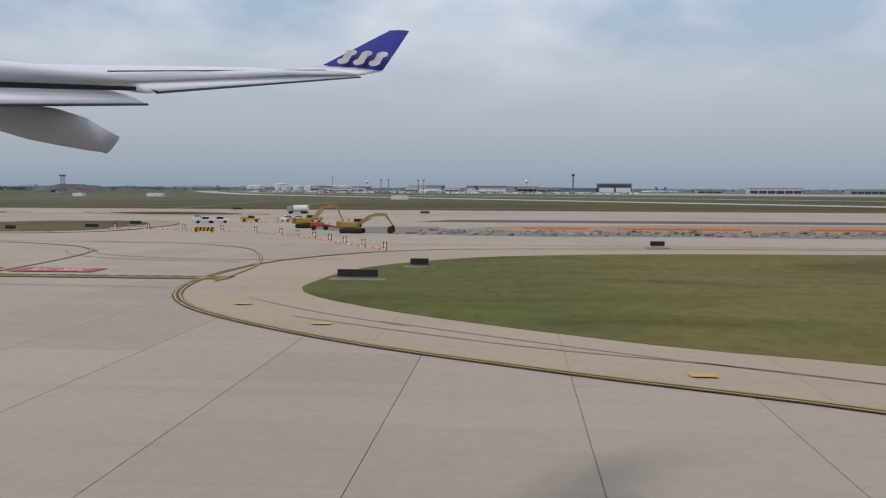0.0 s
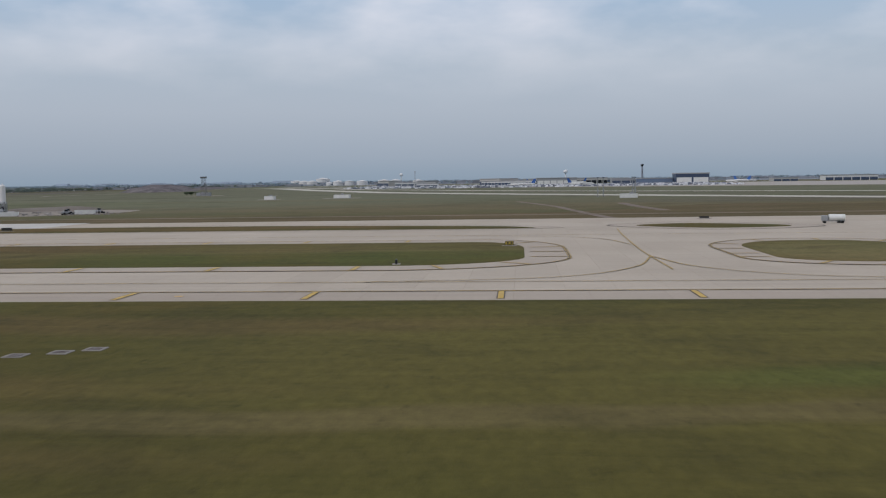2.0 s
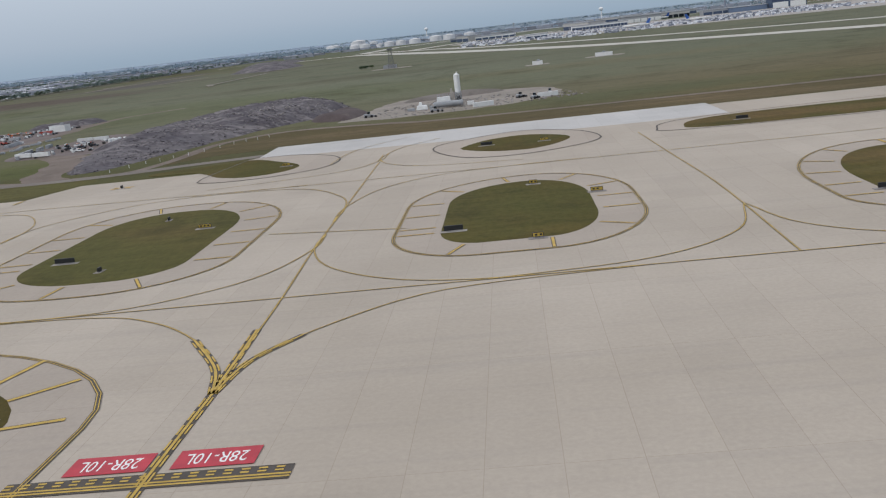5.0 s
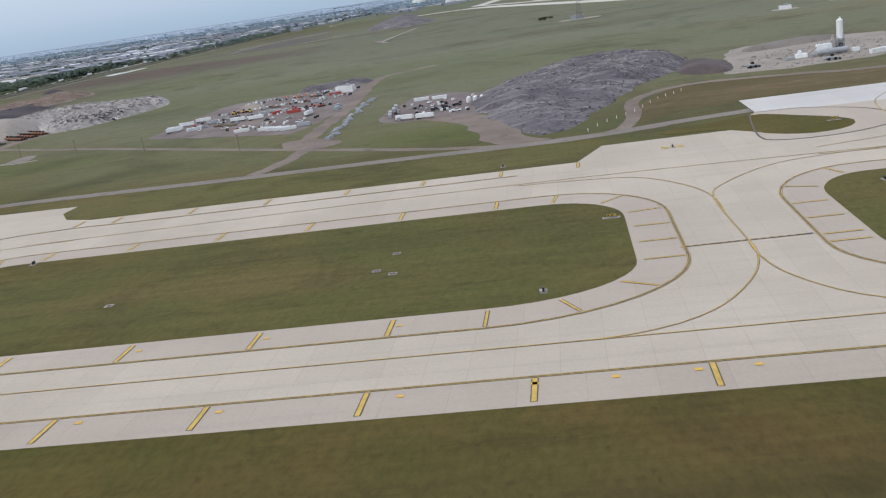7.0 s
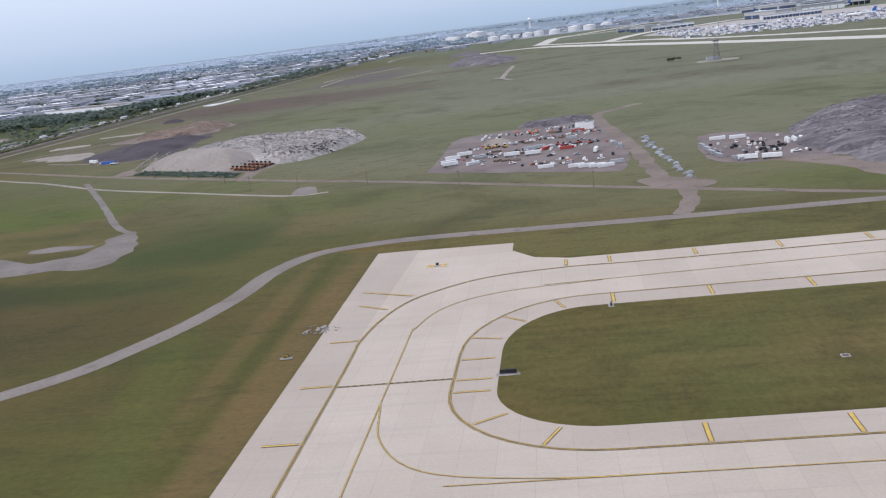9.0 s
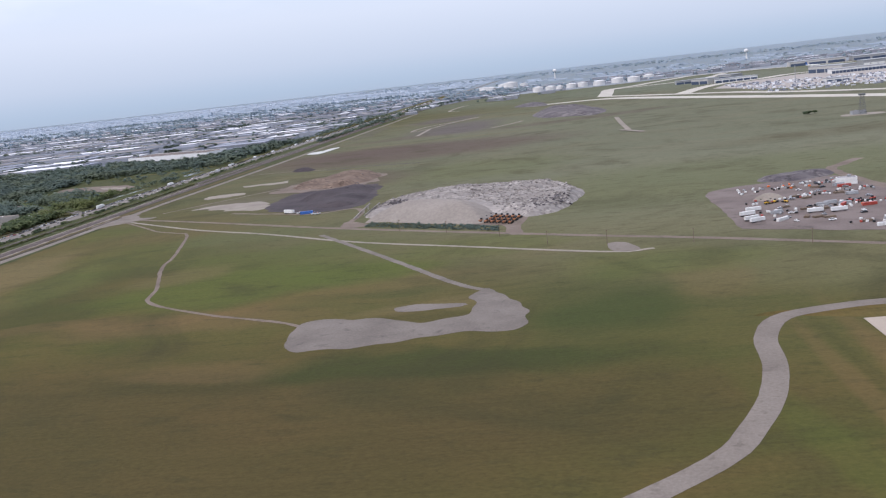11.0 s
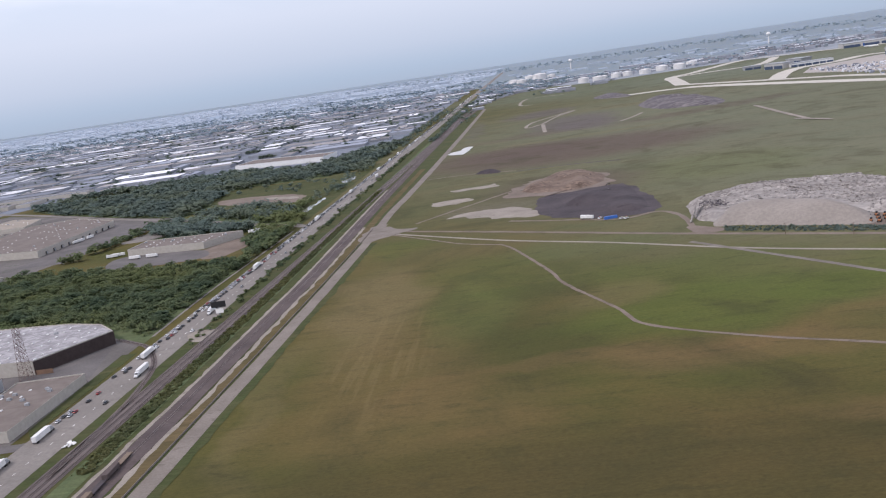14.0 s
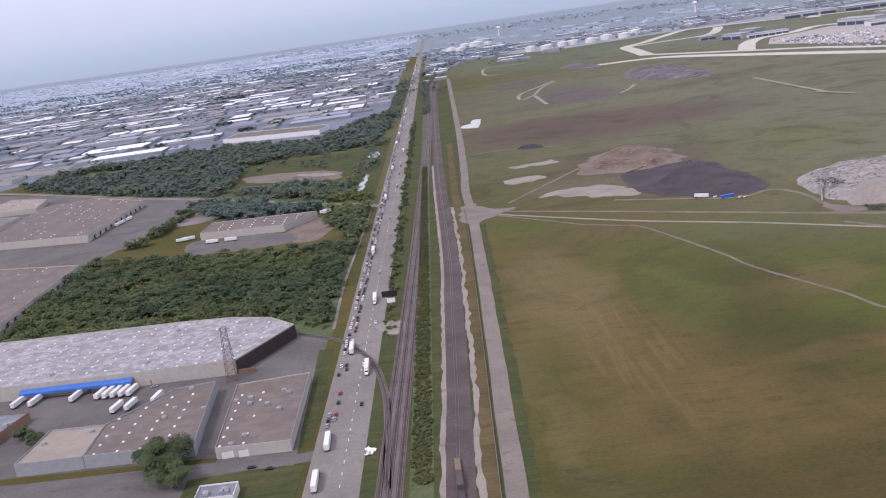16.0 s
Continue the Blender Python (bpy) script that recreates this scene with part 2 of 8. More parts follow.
G_BROWN, G_DARK, G_GREEN = (0.068, 0.049, 0.021), (0.036, 0.038, 0.015), (0.074, 0.096, 0.021)
G_TAN, G_RUST, G_FALLOW = (0.155, 0.120, 0.060), (0.145, 0.095, 0.044), (0.094, 0.066, 0.058)
GRASS_PATCHES_NEAR = (((0.175, 0.155, 0.070), -118, 237, 34, 42, 0, 0.75), ((0.142, 0.116, 0.040), -152, 100, 95, 46, 0, 0.8), ((0.120, 0.104, 0.034), -205, 90, 40, 26, 0, 0.5))
GRASS_PATCHES_A = (((0.190, 0.172, 0.064), 140, 80, 270, 200, 0, 0.95), (G_TAN, -112, 77, 34, 4.5, 8, 0.75), (G_RUST, -125, 86, 30, 4, 4, 0.5), (G_GREEN, -140, 95, 18, 7, 0, 0.7), (G_TAN, -98, 92, 7, 22, 20, 0.4), (G_DARK, -120, 60, 40, 2.5, -2, 0.4), ((0.085, 0.110, 0.030), -6, 100, 24, 50, 0, 0.7), (G_TAN, 150, 115, 170, 16, 0, 0.7), (G_TAN, 140, 74, 120, 8, 0, 0.6),)
GRASS_PATCHES_B = ((G_GREEN, 40, 60, 60, 6, -25, 0.5), ((0.092, 0.089, 0.032), -690, 240, 260, 90, 0, 0.8), ((0.112, 0.105, 0.042), -800, 372, 210, 40, 0, 0.85), (G_BROWN, -640, 90, 160, 60, 0, 0.6), (G_DARK, -640, 100, 60, 20, 0, 0.4), ((0.108, 0.096, 0.024), -165, 78, 75, 70, 0, 0.7), ((0.078, 0.069, 0.018), -260, 70, 240, 110, 0, 0.7), (G_TAN, -200, 72, 90, 4, 0, 0.55), (G_TAN, -300, 50, 120, 5, 0, 0.5),)
GRASS_PATCHES_C = ((G_GREEN, -165, 85, 26, 7, 0, 0.7), (G_RUST, -280, 120, 110, 9, 0, 0.5), (G_RUST, -300, 264, 150, 16, 0, 0.85), (G_TAN, -290, 244, 140, 9, 0, 0.6), (G_RUST, -340, 372, 120, 14, 0, 0.7), (G_RUST, -330, 84, 110, 10, 0, 0.55), (G_RUST, -300, 62, 90, 6, 0, 0.5), (G_DARK, -320, 74, 100, 5, 0, 0.4), (G_GREEN, -250, 240, 90, 50, 0, 0.5),)
GRASS_PATCHES_D = ((G_RUST, -250, 250, 80, 10, 0, 0.4), (G_TAN, -340, 232, 40, 6, 0, 0.4), (G_RUST, -760, 100, 120, 20, 0, 0.4), (G_RUST, -780, 230, 70, 12, 0, 0.35), (G_DARK, -740, 260, 90, 14, 0, 0.35), (G_RUST, -590, 250, 16, 12, 0, 0.3),)
GRASS = grass_material("mown_grass", (0.060, 0.063, 0.015), (0.104, 0.072, 0.022), (0.040, 0.036, 0.014), (1, 0.5, 1), 30, (0.30, 0.62),
                       patches=GRASS_PATCHES_A + GRASS_PATCHES_NEAR + GRASS_PATCHES_B + GRASS_PATCHES_C + GRASS_PATCHES_D, warp=26.0, streaky=0.09)
# the wide pale bluish patches lay distance haze into the grass colour
FIELD_PATCHES_AND_HAZE = ((G_RUST, -250, 640, 340, 100, 0, 0.75), (G_FALLOW, 60, 760, 240, 110, 0, 0.7), (G_TAN, -330, 760, 120, 40, 10, 0.5), ((0.143, 0.139, 0.082), -800, 850, 560, 420, 0, 0.85), ((0.118, 0.110, 0.050), -840, 480, 190, 80, 0, 0.8), ((0.150, 0.157, 0.116), -450, 1750, 1400, 1400, 0, 0.88), ((0.120, 0.138, 0.098), -1000, 3500, 800, 900, 0, 0.88), ((0.150, 0.165, 0.125), -150, 3150, 900, 700, 0, 0.9), (G_GREEN, -850, 850, 420, 160, 0, 0.35),)
FIELD_PATCHES_B = ((G_FALLOW, -1295, 1490, 290, 185, 6, 1.0), (G_FALLOW, -1330, 1850, 160, 60, 20, 0.5), (G_TAN, -1250, 1700, 200, 30, 10, 0.35), ((0.105, 0.118, 0.050), -1150, 1130, 120, 130, 0, 0.6), (G_TAN, -1100, 2300, 200, 60, 0, 0.4), (G_BROWN, -700, 1150, 240, 60, 10, 0.35), (G_TAN, -420, 900, 200, 60, 0, 0.35), (G_FALLOW, -1000, 1900, 260, 60, 25, 0.6), (G_BROWN, -1310, 280, 330, 150, 0, 0.9),)
FIELD_PATCHES_C = ((G_BROWN, -1060, 300, 90, 60, 0, 0.5), ((0.046, 0.058, 0.019), -1052, 440, 46, 80, -10, 0.65), ((0.032, 0.046, 0.014), -1125, 366, 110, 20, -4, 0.95), ((0.038, 0.054, 0.016), -1040, 430, 30, 60, -40, 0.7), (G_TAN, -1140, 460, 44, 14, 0, 0.5), (G_GREEN, -1270, 640, 90, 70, 0, 0.5), (G_GREEN, -1119, 620, 60, 40, 0, 0.5), (G_RUST, -990, 470, 22, 50, 0, 0.3), (G_DARK, -1230, 360, 60, 26, 0, 0.5),)
FIELD_PATCHES_D = ((G_DARK, -1120, 350, 50, 24, 0, 0.5), (G_GREEN, -1254, 562, 130, 60, 12, 0.85), (G_GREEN, -1010, 520, 70, 40, 0, 0.5), (G_RUST, -1274, 472, 90, 36, 0, 0.7), (G_RUST, -1230, 376, 50, 20, 0, 0.5), (G_DARK, -1395, 520, 60, 110, 0, 0.45), (G_TAN, -1488, 650, 46, 140, 4, 0.8), (G_RUST, -1455, 500, 60, 90, 0, 0.45), (G_RUST, -1400, 800, 80, 60, 0, 0.35),)
FIELD_PATCHES_E = ((G_GREEN, -1500, 850, 40, 50, 0, 0.5), (G_GREEN, -1400, 700, 70, 90, 0, 0.4), (G_TAN, -1330, 600, 40, 30, 30, 0.4), (G_RUST, -957, 240, 8, 190, 0, 0.75), (G_DARK, -968, 300, 3.5, 120, 1, 0.3), (G_RUST, -976, 300, 5, 110, 1, 0.45), (G_GREEN, -990, 230, 11, 120, 12, 0.4), (G_GREEN, -733, 458, 60, 46, 0, 0.6), (G_RUST, -1440, 420, 90, 50, 0, 0.4),)
FIELD_PATCHES_F = ((G_TAN, -1520, 480, 16, 150, 3, 0.4), (G_GREEN, -1590, 1200, 30, 1500, -1, 0.5), ((0.108, 0.092, 0.090), -1262, 2030, 100, 230, -12, 1.0), ((0.108, 0.092, 0.090), -1240, 1920, 80, 130, 0, 0.9), ((0.108, 0.092, 0.090), -1322, 2400, 90, 160, -20, 1.0), (G_FALLOW, -1390, 1560, 150, 120, 0, 0.6), ((0.105, 0.092, 0.084), -1470, 2150, 22, 300, 0, 0.5), (G_TAN, -1380, 1290, 90, 10, 10, 0.5), (G_FALLOW, -1330, 1130, 110, 110, 0, 0.7),)
FIELD_PATCHES_G = (((0.135, 0.118, 0.095), -1410, 1010, 60, 60, 0, 0.6), ((0.094, 0.110, 0.050), -1330, 760, 70, 40, 0, 0.5), (G_GREEN, -1190, 560, 60, 26, 0, 0.6), ((0.040, 0.056, 0.018), -1160, 500, 40, 14, 0, 0.5), (G_RUST, -1330, 480, 120, 14, 5, 0.5), ((0.100, 0.112, 0.036), -1420, 620, 30, 110, 0, 0.5),)
FIELD = grass_material("rough_field_grass", (0.067, 0.069, 0.0195), (0.108, 0.081, 0.028), (0.042, 0.041, 0.018), (0.6, 1, 1), 80, (0.36, 0.66), FIELD_PATCHES_AND_HAZE + FIELD_PATCHES_B + FIELD_PATCHES_C + FIELD_PATCHES_D + FIELD_PATCHES_E + FIELD_PATCHES_F + FIELD_PATCHES_G, 70.0, 0.04, (-1468, 530, 36, 130, -14))
DRYGRASS = grass_material("dry_tan_grass", (0.092, 0.074, 0.034), (0.130, 0.096, 0.052), (0.062, 0.052, 0.024), (0.3, 1, 1), 40)
CONCRETE = concrete_material("taxiway_concrete", (0.370, 0.320, 0.258), (0.418, 0.364, 0.298))
SHOULDER = concrete_material("shoulder_asphalt", (0.352, 0.301, 0.246), (0.388, 0.334, 0.275), 12)
FARCONC = concrete_material("far_cream_concrete", (0.44, 0.415, 0.36), (0.50, 0.475, 0.42))
SHOULDER_TAN = concrete_material("worn_tan_shoulder", (0.405, 0.328, 0.236), (0.450, 0.372, 0.276), 12)
NEWCONC = concrete_material("new_white_concrete", (0.44, 0.425, 0.40), (0.50, 0.482, 0.455))
OLDPAVE = concrete_material("old_grey_pavement", (0.31, 0.285, 0.26), (0.36, 0.33, 0.30), 6)
GRAVEL = ground_material("grey_gravel", (0.142, 0.124, 0.108), (0.188, 0.166, 0.146), 5, stain=(0.104, 0.091, 0.080))
ROADGRAVEL = ground_material("tan_gravel", (0.160, 0.138, 0.118), (0.208, 0.182, 0.157), 5, stain=(0.120, 0.102, 0.085))
DIRT = ground_material("brown_dirt", (0.140, 0.110, 0.089), (0.195, 0.157, 0.130), 6, stain=(0.098, 0.082, 0.062))
ORANGE = ground_material("orange_clay", (0.34, 0.21, 0.125), (0.41, 0.265, 0.16), 10, stain=(0.25, 0.18, 0.13))
DARKSOIL = ground_material("dark_topsoil", (0.046, 0.038, 0.042), (0.076, 0.064, 0.067), 8, relief=0.5, stain=(0.034, 0.028, 0.031))
RUBBLE = heap_material("crushed_concrete", (0.205, 0.188, 0.175), (0.272, 0.253, 0.237), (0.36, 0.335, 0.31), 2.6, 20)
ASPHPILE = heap_material("grey_asphalt_millings", (0.080, 0.072, 0.080), (0.128, 0.117, 0.122), (0.25, 0.228, 0.220), 2.2, 55)
CRUSHED = ground_material("crushed_stone", (0.215, 0.190, 0.166), (0.262, 0.234, 0.206), 10, relief=0.1)
SAND = ground_material("pale_sand", (0.222, 0.196, 0.165), (0.285, 0.252, 0.215), 6, stain=(0.150, 0.130, 0.10))
YARD = ground_material("yard_hardcore", (0.132, 0.106, 0.097), (0.185, 0.153, 0.140), 6, stain=(0.080, 0.067, 0.061))
ASPHALT = ground_material("road_asphalt", (0.100, 0.092, 0.090), (0.14, 0.13, 0.125), 6, relief=0.03)
ROADCONC = ground_material("grey_road_concrete", (0.172, 0.157, 0.142), (0.216, 0.197, 0.178), 8, relief=0.03, stain=(0.148, 0.134, 0.122))

BALLAST = ground_material("rail_ballast", (0.112, 0.090, 0.086), (0.152, 0.126, 0.118), 4, relief=0.2)
BROWNBED = ground_material("brown_track_bed", (0.072, 0.056, 0.054), (0.104, 0.082, 0.077), 6, relief=0.15, stain=(0.128, 0.104, 0.094))
YELLOW = paint("yellow_line_paint", (0.56, 0.37, 0.065), 0.6, 0.35, 3)
BLACKP = paint("black_outline_paint", (0.085, 0.070, 0.055), 0.7, 0.3, 2)
REDP = paint("red_sign_paint", (0.50, 0.045, 0.06), 0.6, 0.3, 3)
WHITEP = paint("white_paint", (0.80, 0.79, 0.76), 0.5, 0.12, 3)
BLACKM = paint("black_metal", (0.02, 0.02, 0.021), 0.5, 0.3, 1)
STEEL = paint("galvanised_steel", (0.34, 0.35, 0.36), 0.45, 0.3, 2, 0.5)
YELLOWV = paint("yellow_machine_paint", (0.60, 0.36, 0.03), 0.4, 0.2, 2)
REDM = paint("red_machine_paint", (0.40, 0.07, 0.05), 0.4, 0.2, 2)
BLUEM = paint("blue_sheet_metal", (0.05, 0.16, 0.50), 0.45, 0.2, 3)
WHITEM = paint("white_sheet_metal", (0.72, 0.72, 0.70), 0.45, 0.18, 3)
GREYM = paint("grey_sheet_metal", (0.32, 0.33, 0.34), 0.5, 0.2, 3)
RUBBERM = paint("tyre_rubber", (0.018, 0.018, 0.018), 0.8, 0.2, 1)
GLASSD = paint("dark_glazing", (0.015, 0.02, 0.025), 0.1, 0.1, 1)
BRICKW = paint("brown_brick_wall", (0.26, 0.16, 0.105), 0.85, 0.25, 2)
BLOCKW = paint("pale_block_wall", (0.44, 0.41, 0.36), 0.85, 0.2, 3)
TIMBER = paint("weathered_timber", (0.20, 0.15, 0.11), 0.85, 0.3, 1)
BARK = paint("bark", (0.09, 0.07, 0.05), 0.95, 0.3, 1)
SLEEPER = ground_material("oily_sleepers", (0.052, 0.040, 0.036), (0.085, 0.066, 0.060), 2)
RAILM = paint("rail_steel", (0.20, 0.16, 0.14), 0.45, 0.3, 2, 0.6)


# ---------------------------------------------------------------- building helpers
def mesh_of(name, bm, *mats):
    me = bpy.data.meshes.new(name)
    bm.normal_update()
    bm.to_mesh(me)
    bm.free()
    me.transform(Matrix.Scale(U, 4))
    for m in mats:
        me.materials.append(m)
    return me


def thing(name, x, y, z=0.0, turn=0.0, label="", category="", group="", kind=""):
    """An empty at the base of a thing."""
    ob = new(name)
    ob.empty_display_size = 0.2
    ob.matrix_basis = pose(x * U, y * U, z * U, 0, 0, turn)
    return tagged(ob, label, category, group, kind)


def part(name, bm, mat, parent=None, label="", smooth=False):
    mats = mat if isinstance(mat, (list, tuple)) else (mat,)
    me = mesh_of(name, bm, *mats)
    if smooth:
        for p in me.polygons:
            p.use_smooth = True
    ob = new(name, me)
    if parent:
        ob.parent = parent
    if label:
        ob["label"] = label
    return ob


def box(bm, x0, x1, y0, y1, z0, z1, bevel=0.0, taper=0.0, mat=0):
    """An upright box, its top drawn in by taper, edges rounded by bevel."""
    vs = [bm.verts.new((x, y, z)) for z, q in ((z0, 0.0), (z1, taper)) for x, y in ((x0 + q, y0 + q), (x1 - q, y0 + q), (x1 - q, y1 - q), (x0 + q, y1 - q))]
    fs = [bm.faces.new([vs[i] for i in f]) for f in ((3, 2, 1, 0), (4, 5, 6, 7), (0, 1, 5, 4), (1, 2, 6, 5), (2, 3, 7, 6), (3, 0, 4, 7))]
    for f in fs:
        f.material_index = mat
    if bevel:
        es = {e for f in fs for e in f.edges}
        bmesh.ops.bevel(bm, geom=list(es), offset=bevel, segments=1, affect="EDGES", profile=0.6)
    return fs


def tube(bm, a, b, r0, r1=None, n=8, cap=True):
    """A round bar from a to b."""
    a, b = Vector(a), Vector(b)
    r1 = r0 if r1 is None else r1
    ax = (b - a).normalized()
    u = ax.orthogonal().normalized()
    w = ax.cross(u)
    rings = [[bm.verts.new(p + (u * math.cos(k * math.tau / n) + w * math.sin(k * math.tau / n)) * r) for k in range(n)] for p, r in ((a, r0), (b, r1))]
    for k in range(n):
        bm.faces.new((rings[0][k], rings[0][(k + 1) % n], rings[1][(k + 1) % n], rings[1][k]))
    if cap:
        bm.faces.new(rings[0][::-1])
        bm.faces.new(rings[1])


def slab(bm, pts, z0, z1):
    """A flat slab over an outline, with a real edge."""
    lo = [bm.verts.new((x, y, z0)) for x, y in pts]
    hi = [bm.verts.new((x, y, z1)) for x, y in pts]
    f = bm.faces.new(hi)
    if f.calc_area() and (f.normal_update() or f.normal.z < 0):
        f.normal_flip()
    for k in range(len(pts)):
        bm.faces.new((lo[k], lo[(k + 1) % len(pts)], hi[(k + 1) % len(pts)], hi[k]))
    return f


def round_rect(x0, x1, y0, y1, r, grow=0.0, seg=10):
    """Outline of a rectangle with rounded corners; r: (rx, ry) at SW, SE, NE, NW."""
    out = []
    for (cx, cy, sx, sy), (rx, ry), a0 in zip(((x0, y0, 1, 1), (x1, y0, -1, 1), (x1, y1, -1, -1), (x0, y1, 1, -1)), r, (180, 270, 0, 90)):
        ox, oy = cx + sx * rx, cy + sy * ry
        for k in range(seg + 1):
            a = radians(a0 + 90 * k / seg)
            out.append((ox + math.cos(a) * (rx + grow), oy + math.sin(a) * (ry + grow)))
    return out


def smooth_line(pts, step=6.0, closed=False):
    """A Catmull-Rom line through a few points, cut into even steps."""
    p = [Vector((*q, 0)) for q in pts]
    n = len(p)
    out = []
    for i in range(n if closed else n - 1):
        a, b, c, d = (p[(i - 1) % n] if closed or i else p[0] * 2 - p[1], p[i], p[(i + 1) % n], p[(i + 2) % n] if closed or i + 2 < n else p[-1] * 2 - p[-2])
        k = max(2, int((c - b).length / step))
        for j in range(k):
            t = j / k
            out.append(0.5 * ((2 * b) + (c - a) * t + (2 * a - 5 * b + 4 * c - d) * t * t + (3 * b - a - 3 * c + d) * t ** 3))
    if not closed:
        out.append(p[-1])
    return [(q.x, q.y) for q in out]


def ribbon(bm, pts, width, z, closed=False, wobble=0.0, shift=0.0, mat=0):
    """A flat band along a line."""
    n = len(pts)
    row = []
    for i in range(n):
        a = Vector(pts[(i - 1) % n] if closed or i else pts[0])
        b = Vector(pts[(i + 1) % n] if closed or i < n - 1 else pts[-1])
        d = (b - a).normalized()
        s = Vector((-d.y, d.x))
        w = width / 2
        q = Vector(pts[i]) + s * shift
        wl_, wr = (w * (1 + wobble * noise.noise((q.x * 0.11, q.y * 0.11, k))) for k in (3.1, 7.7))
        row.append((bm.verts.new((*(q + s * wl_), z)), bm.verts.new((*(q - s * wr), z))))
    for i in range(n if closed else n - 1):
        f = bm.faces.new((row[i][1], row[(i + 1) % n][1], row[(i + 1) % n][0], row[i][0]))
        f.material_index = mat


def patch_outline(pts, step=5.0, rag=1.5):
    """A closed, uneven outline through a few corners."""
    out = []
    for x, y in smooth_line(pts, step, True):
        out.append((x + rag * noise.noise((x * 0.06, y * 0.06, 1.0)) * 2, y + rag * noise.noise((x * 0.06, y * 0.06, 5.0)) * 2))
    return out


def flat(name, pts, z, mat, label, category="ground"):
    bm = bmesh.new()
    slab(bm, pts, -0.3, z)
    return tagged(part(name, bm, mat), label, category, kind="structure")

# ---------------------------------------------------------------- ground
bm = bmesh.new()
EXT = 13000
box(bm, -EXT, EXT, -EXT * 0.3, EXT, -3.0, 0.0)
tagged(part("ground", bm, FIELD), "wide field of rough green and brown grass", "ground", kind="structure")

# mown grass beside the taxiways, tan grass north of them
flat("ground_dry", patch_outline([(-600, 440), (-300, 436), (700, 430), (700, 520), (100, 600), (-60, 640), (-180, 520), (-395, 487), (-520, 492), (-610, 520), (-640, 480), (-648, 415)], 12, 1), 0.03, DRYGRASS, "dry tan grass verge")
flat("ground_verge", patch_outline([(-985, 402), (-800, 398), (-680, 397), (-670, 370), (-700, 352), (-770, 346), (-880, 350), (-950, 384)], 10, 0.5), 0.03, GRASS, "mown grass verge along the taxiway")

# ---------------------------------------------------------------- pavements
PZ = 0.10
bm = bmesh.new()
slab(bm, [(-950, 20), (700, 20), (700, 346), (-700, 345), (-870, 346), (-884, 352), (-893, 366), (-893, 379), (-951, 382)], -0.3, PZ)
PAVE = tagged(part("pavement", bm, CONCRETE), "pale concrete taxiways with slab joints and tyre marks", "taxiway", kind="structure")
bm = bmesh.new()
slab(bm, [(-680, 340), (700, 340), (700, 436), (-430, 434), (-600, 404), (-602, 398), (-612, 372), (-668, 372)], -0.3, PZ + 0.01)
tagged(part("pavement_apron", bm, CONCRETE), "pale concrete apron joining the taxiways", "taxiway", kind="structure")
bm = bmesh.new()
slab(bm, [(-603, 403), (-520, 396), (-440, 392), (-405, 394), (-405, 441), (-603, 443)], -0.3, PZ + 0.03)
tagged(part("pavement_new", bm, NEWCONC), "freshly poured white concrete strip", "taxiway", kind="structure")
flat("pavement_west_shoulder", [(-950, 20), (-936, 20), (-937, 275), (-933, 382), (-951, 382)], PZ + 0.02, SHOULDER, "grey shoulder strip beside the west taxiway", "shoulder")

ISLANDS = [
    # x0, x1, y0, y1, corner radii SW SE NE NW, shoulder width
    (-891.5, -667, 193, 283.5, ((28, 26), (34, 24), (24, 24), (27, 36)), 12.0),
    (-612.5, -570, 196, 281, ((22, 20), (14, 14), (22, 32), (16, 22)), 11.5),
    (-511, -474, 200, 275, ((10, 14), (12, 24), (16, 30), (20, 26)), 11.0),
    (-411, -199, 202, 276, ((12, 10), (30, 20), (14, 26), (24, 44)), 10.5),
    (-143, -97, 204, 272, ((20, 14), (22, 14), (20, 34), (18, 24)), 8.0),
] + [
    (-410, -90, 36, 143, ((28, 24), (10, 12), (12, 40), (28, 40)), 12.0),
    (-880, -564, 36, 142, ((30, 24), (10, 12), (50, 30), (40, 34)), 12.0),
    (-22, 700, -60, 153, ((5, 5), (5, 5), (5, 5), (60, 50)), 10.5),
]
# where the cross bars lie on the south and north sides
REFS = {0: (-752.5, -766), 3: (-265, -264), 5: (-172, -172.4), 6: (-751, -751.2)}
mk_y, mk_b = bmesh.new(), bmesh.new()


mark_count = 0


def line_mark(pts, closed=False, double=True, z=PZ + 0.10, bold=1.0):
    """A taxiway line: yellow, single or double, on a black band."""
    global mark_count
    mark_count += 1
    z += 0.0016 * (mark_count % 11)
    ribbon(mk_b, pts, 0.9 if double else 0.42 * bold, z, closed)
    for s in ((-0.24, 0.24) if double else (0,)):
        ribbon(mk_y, pts, 0.16 if double else 0.24 * bold, z + 0.02, closed, shift=s)


def bar_mark(a, b, w=0.9, z=PZ + 0.12):
    """A straight yellow bar with a black edge."""
    ribbon(mk_b, [a, b], w + 0.4, z)
    ribbon(mk_y, [a, b], w, z + 0.02)


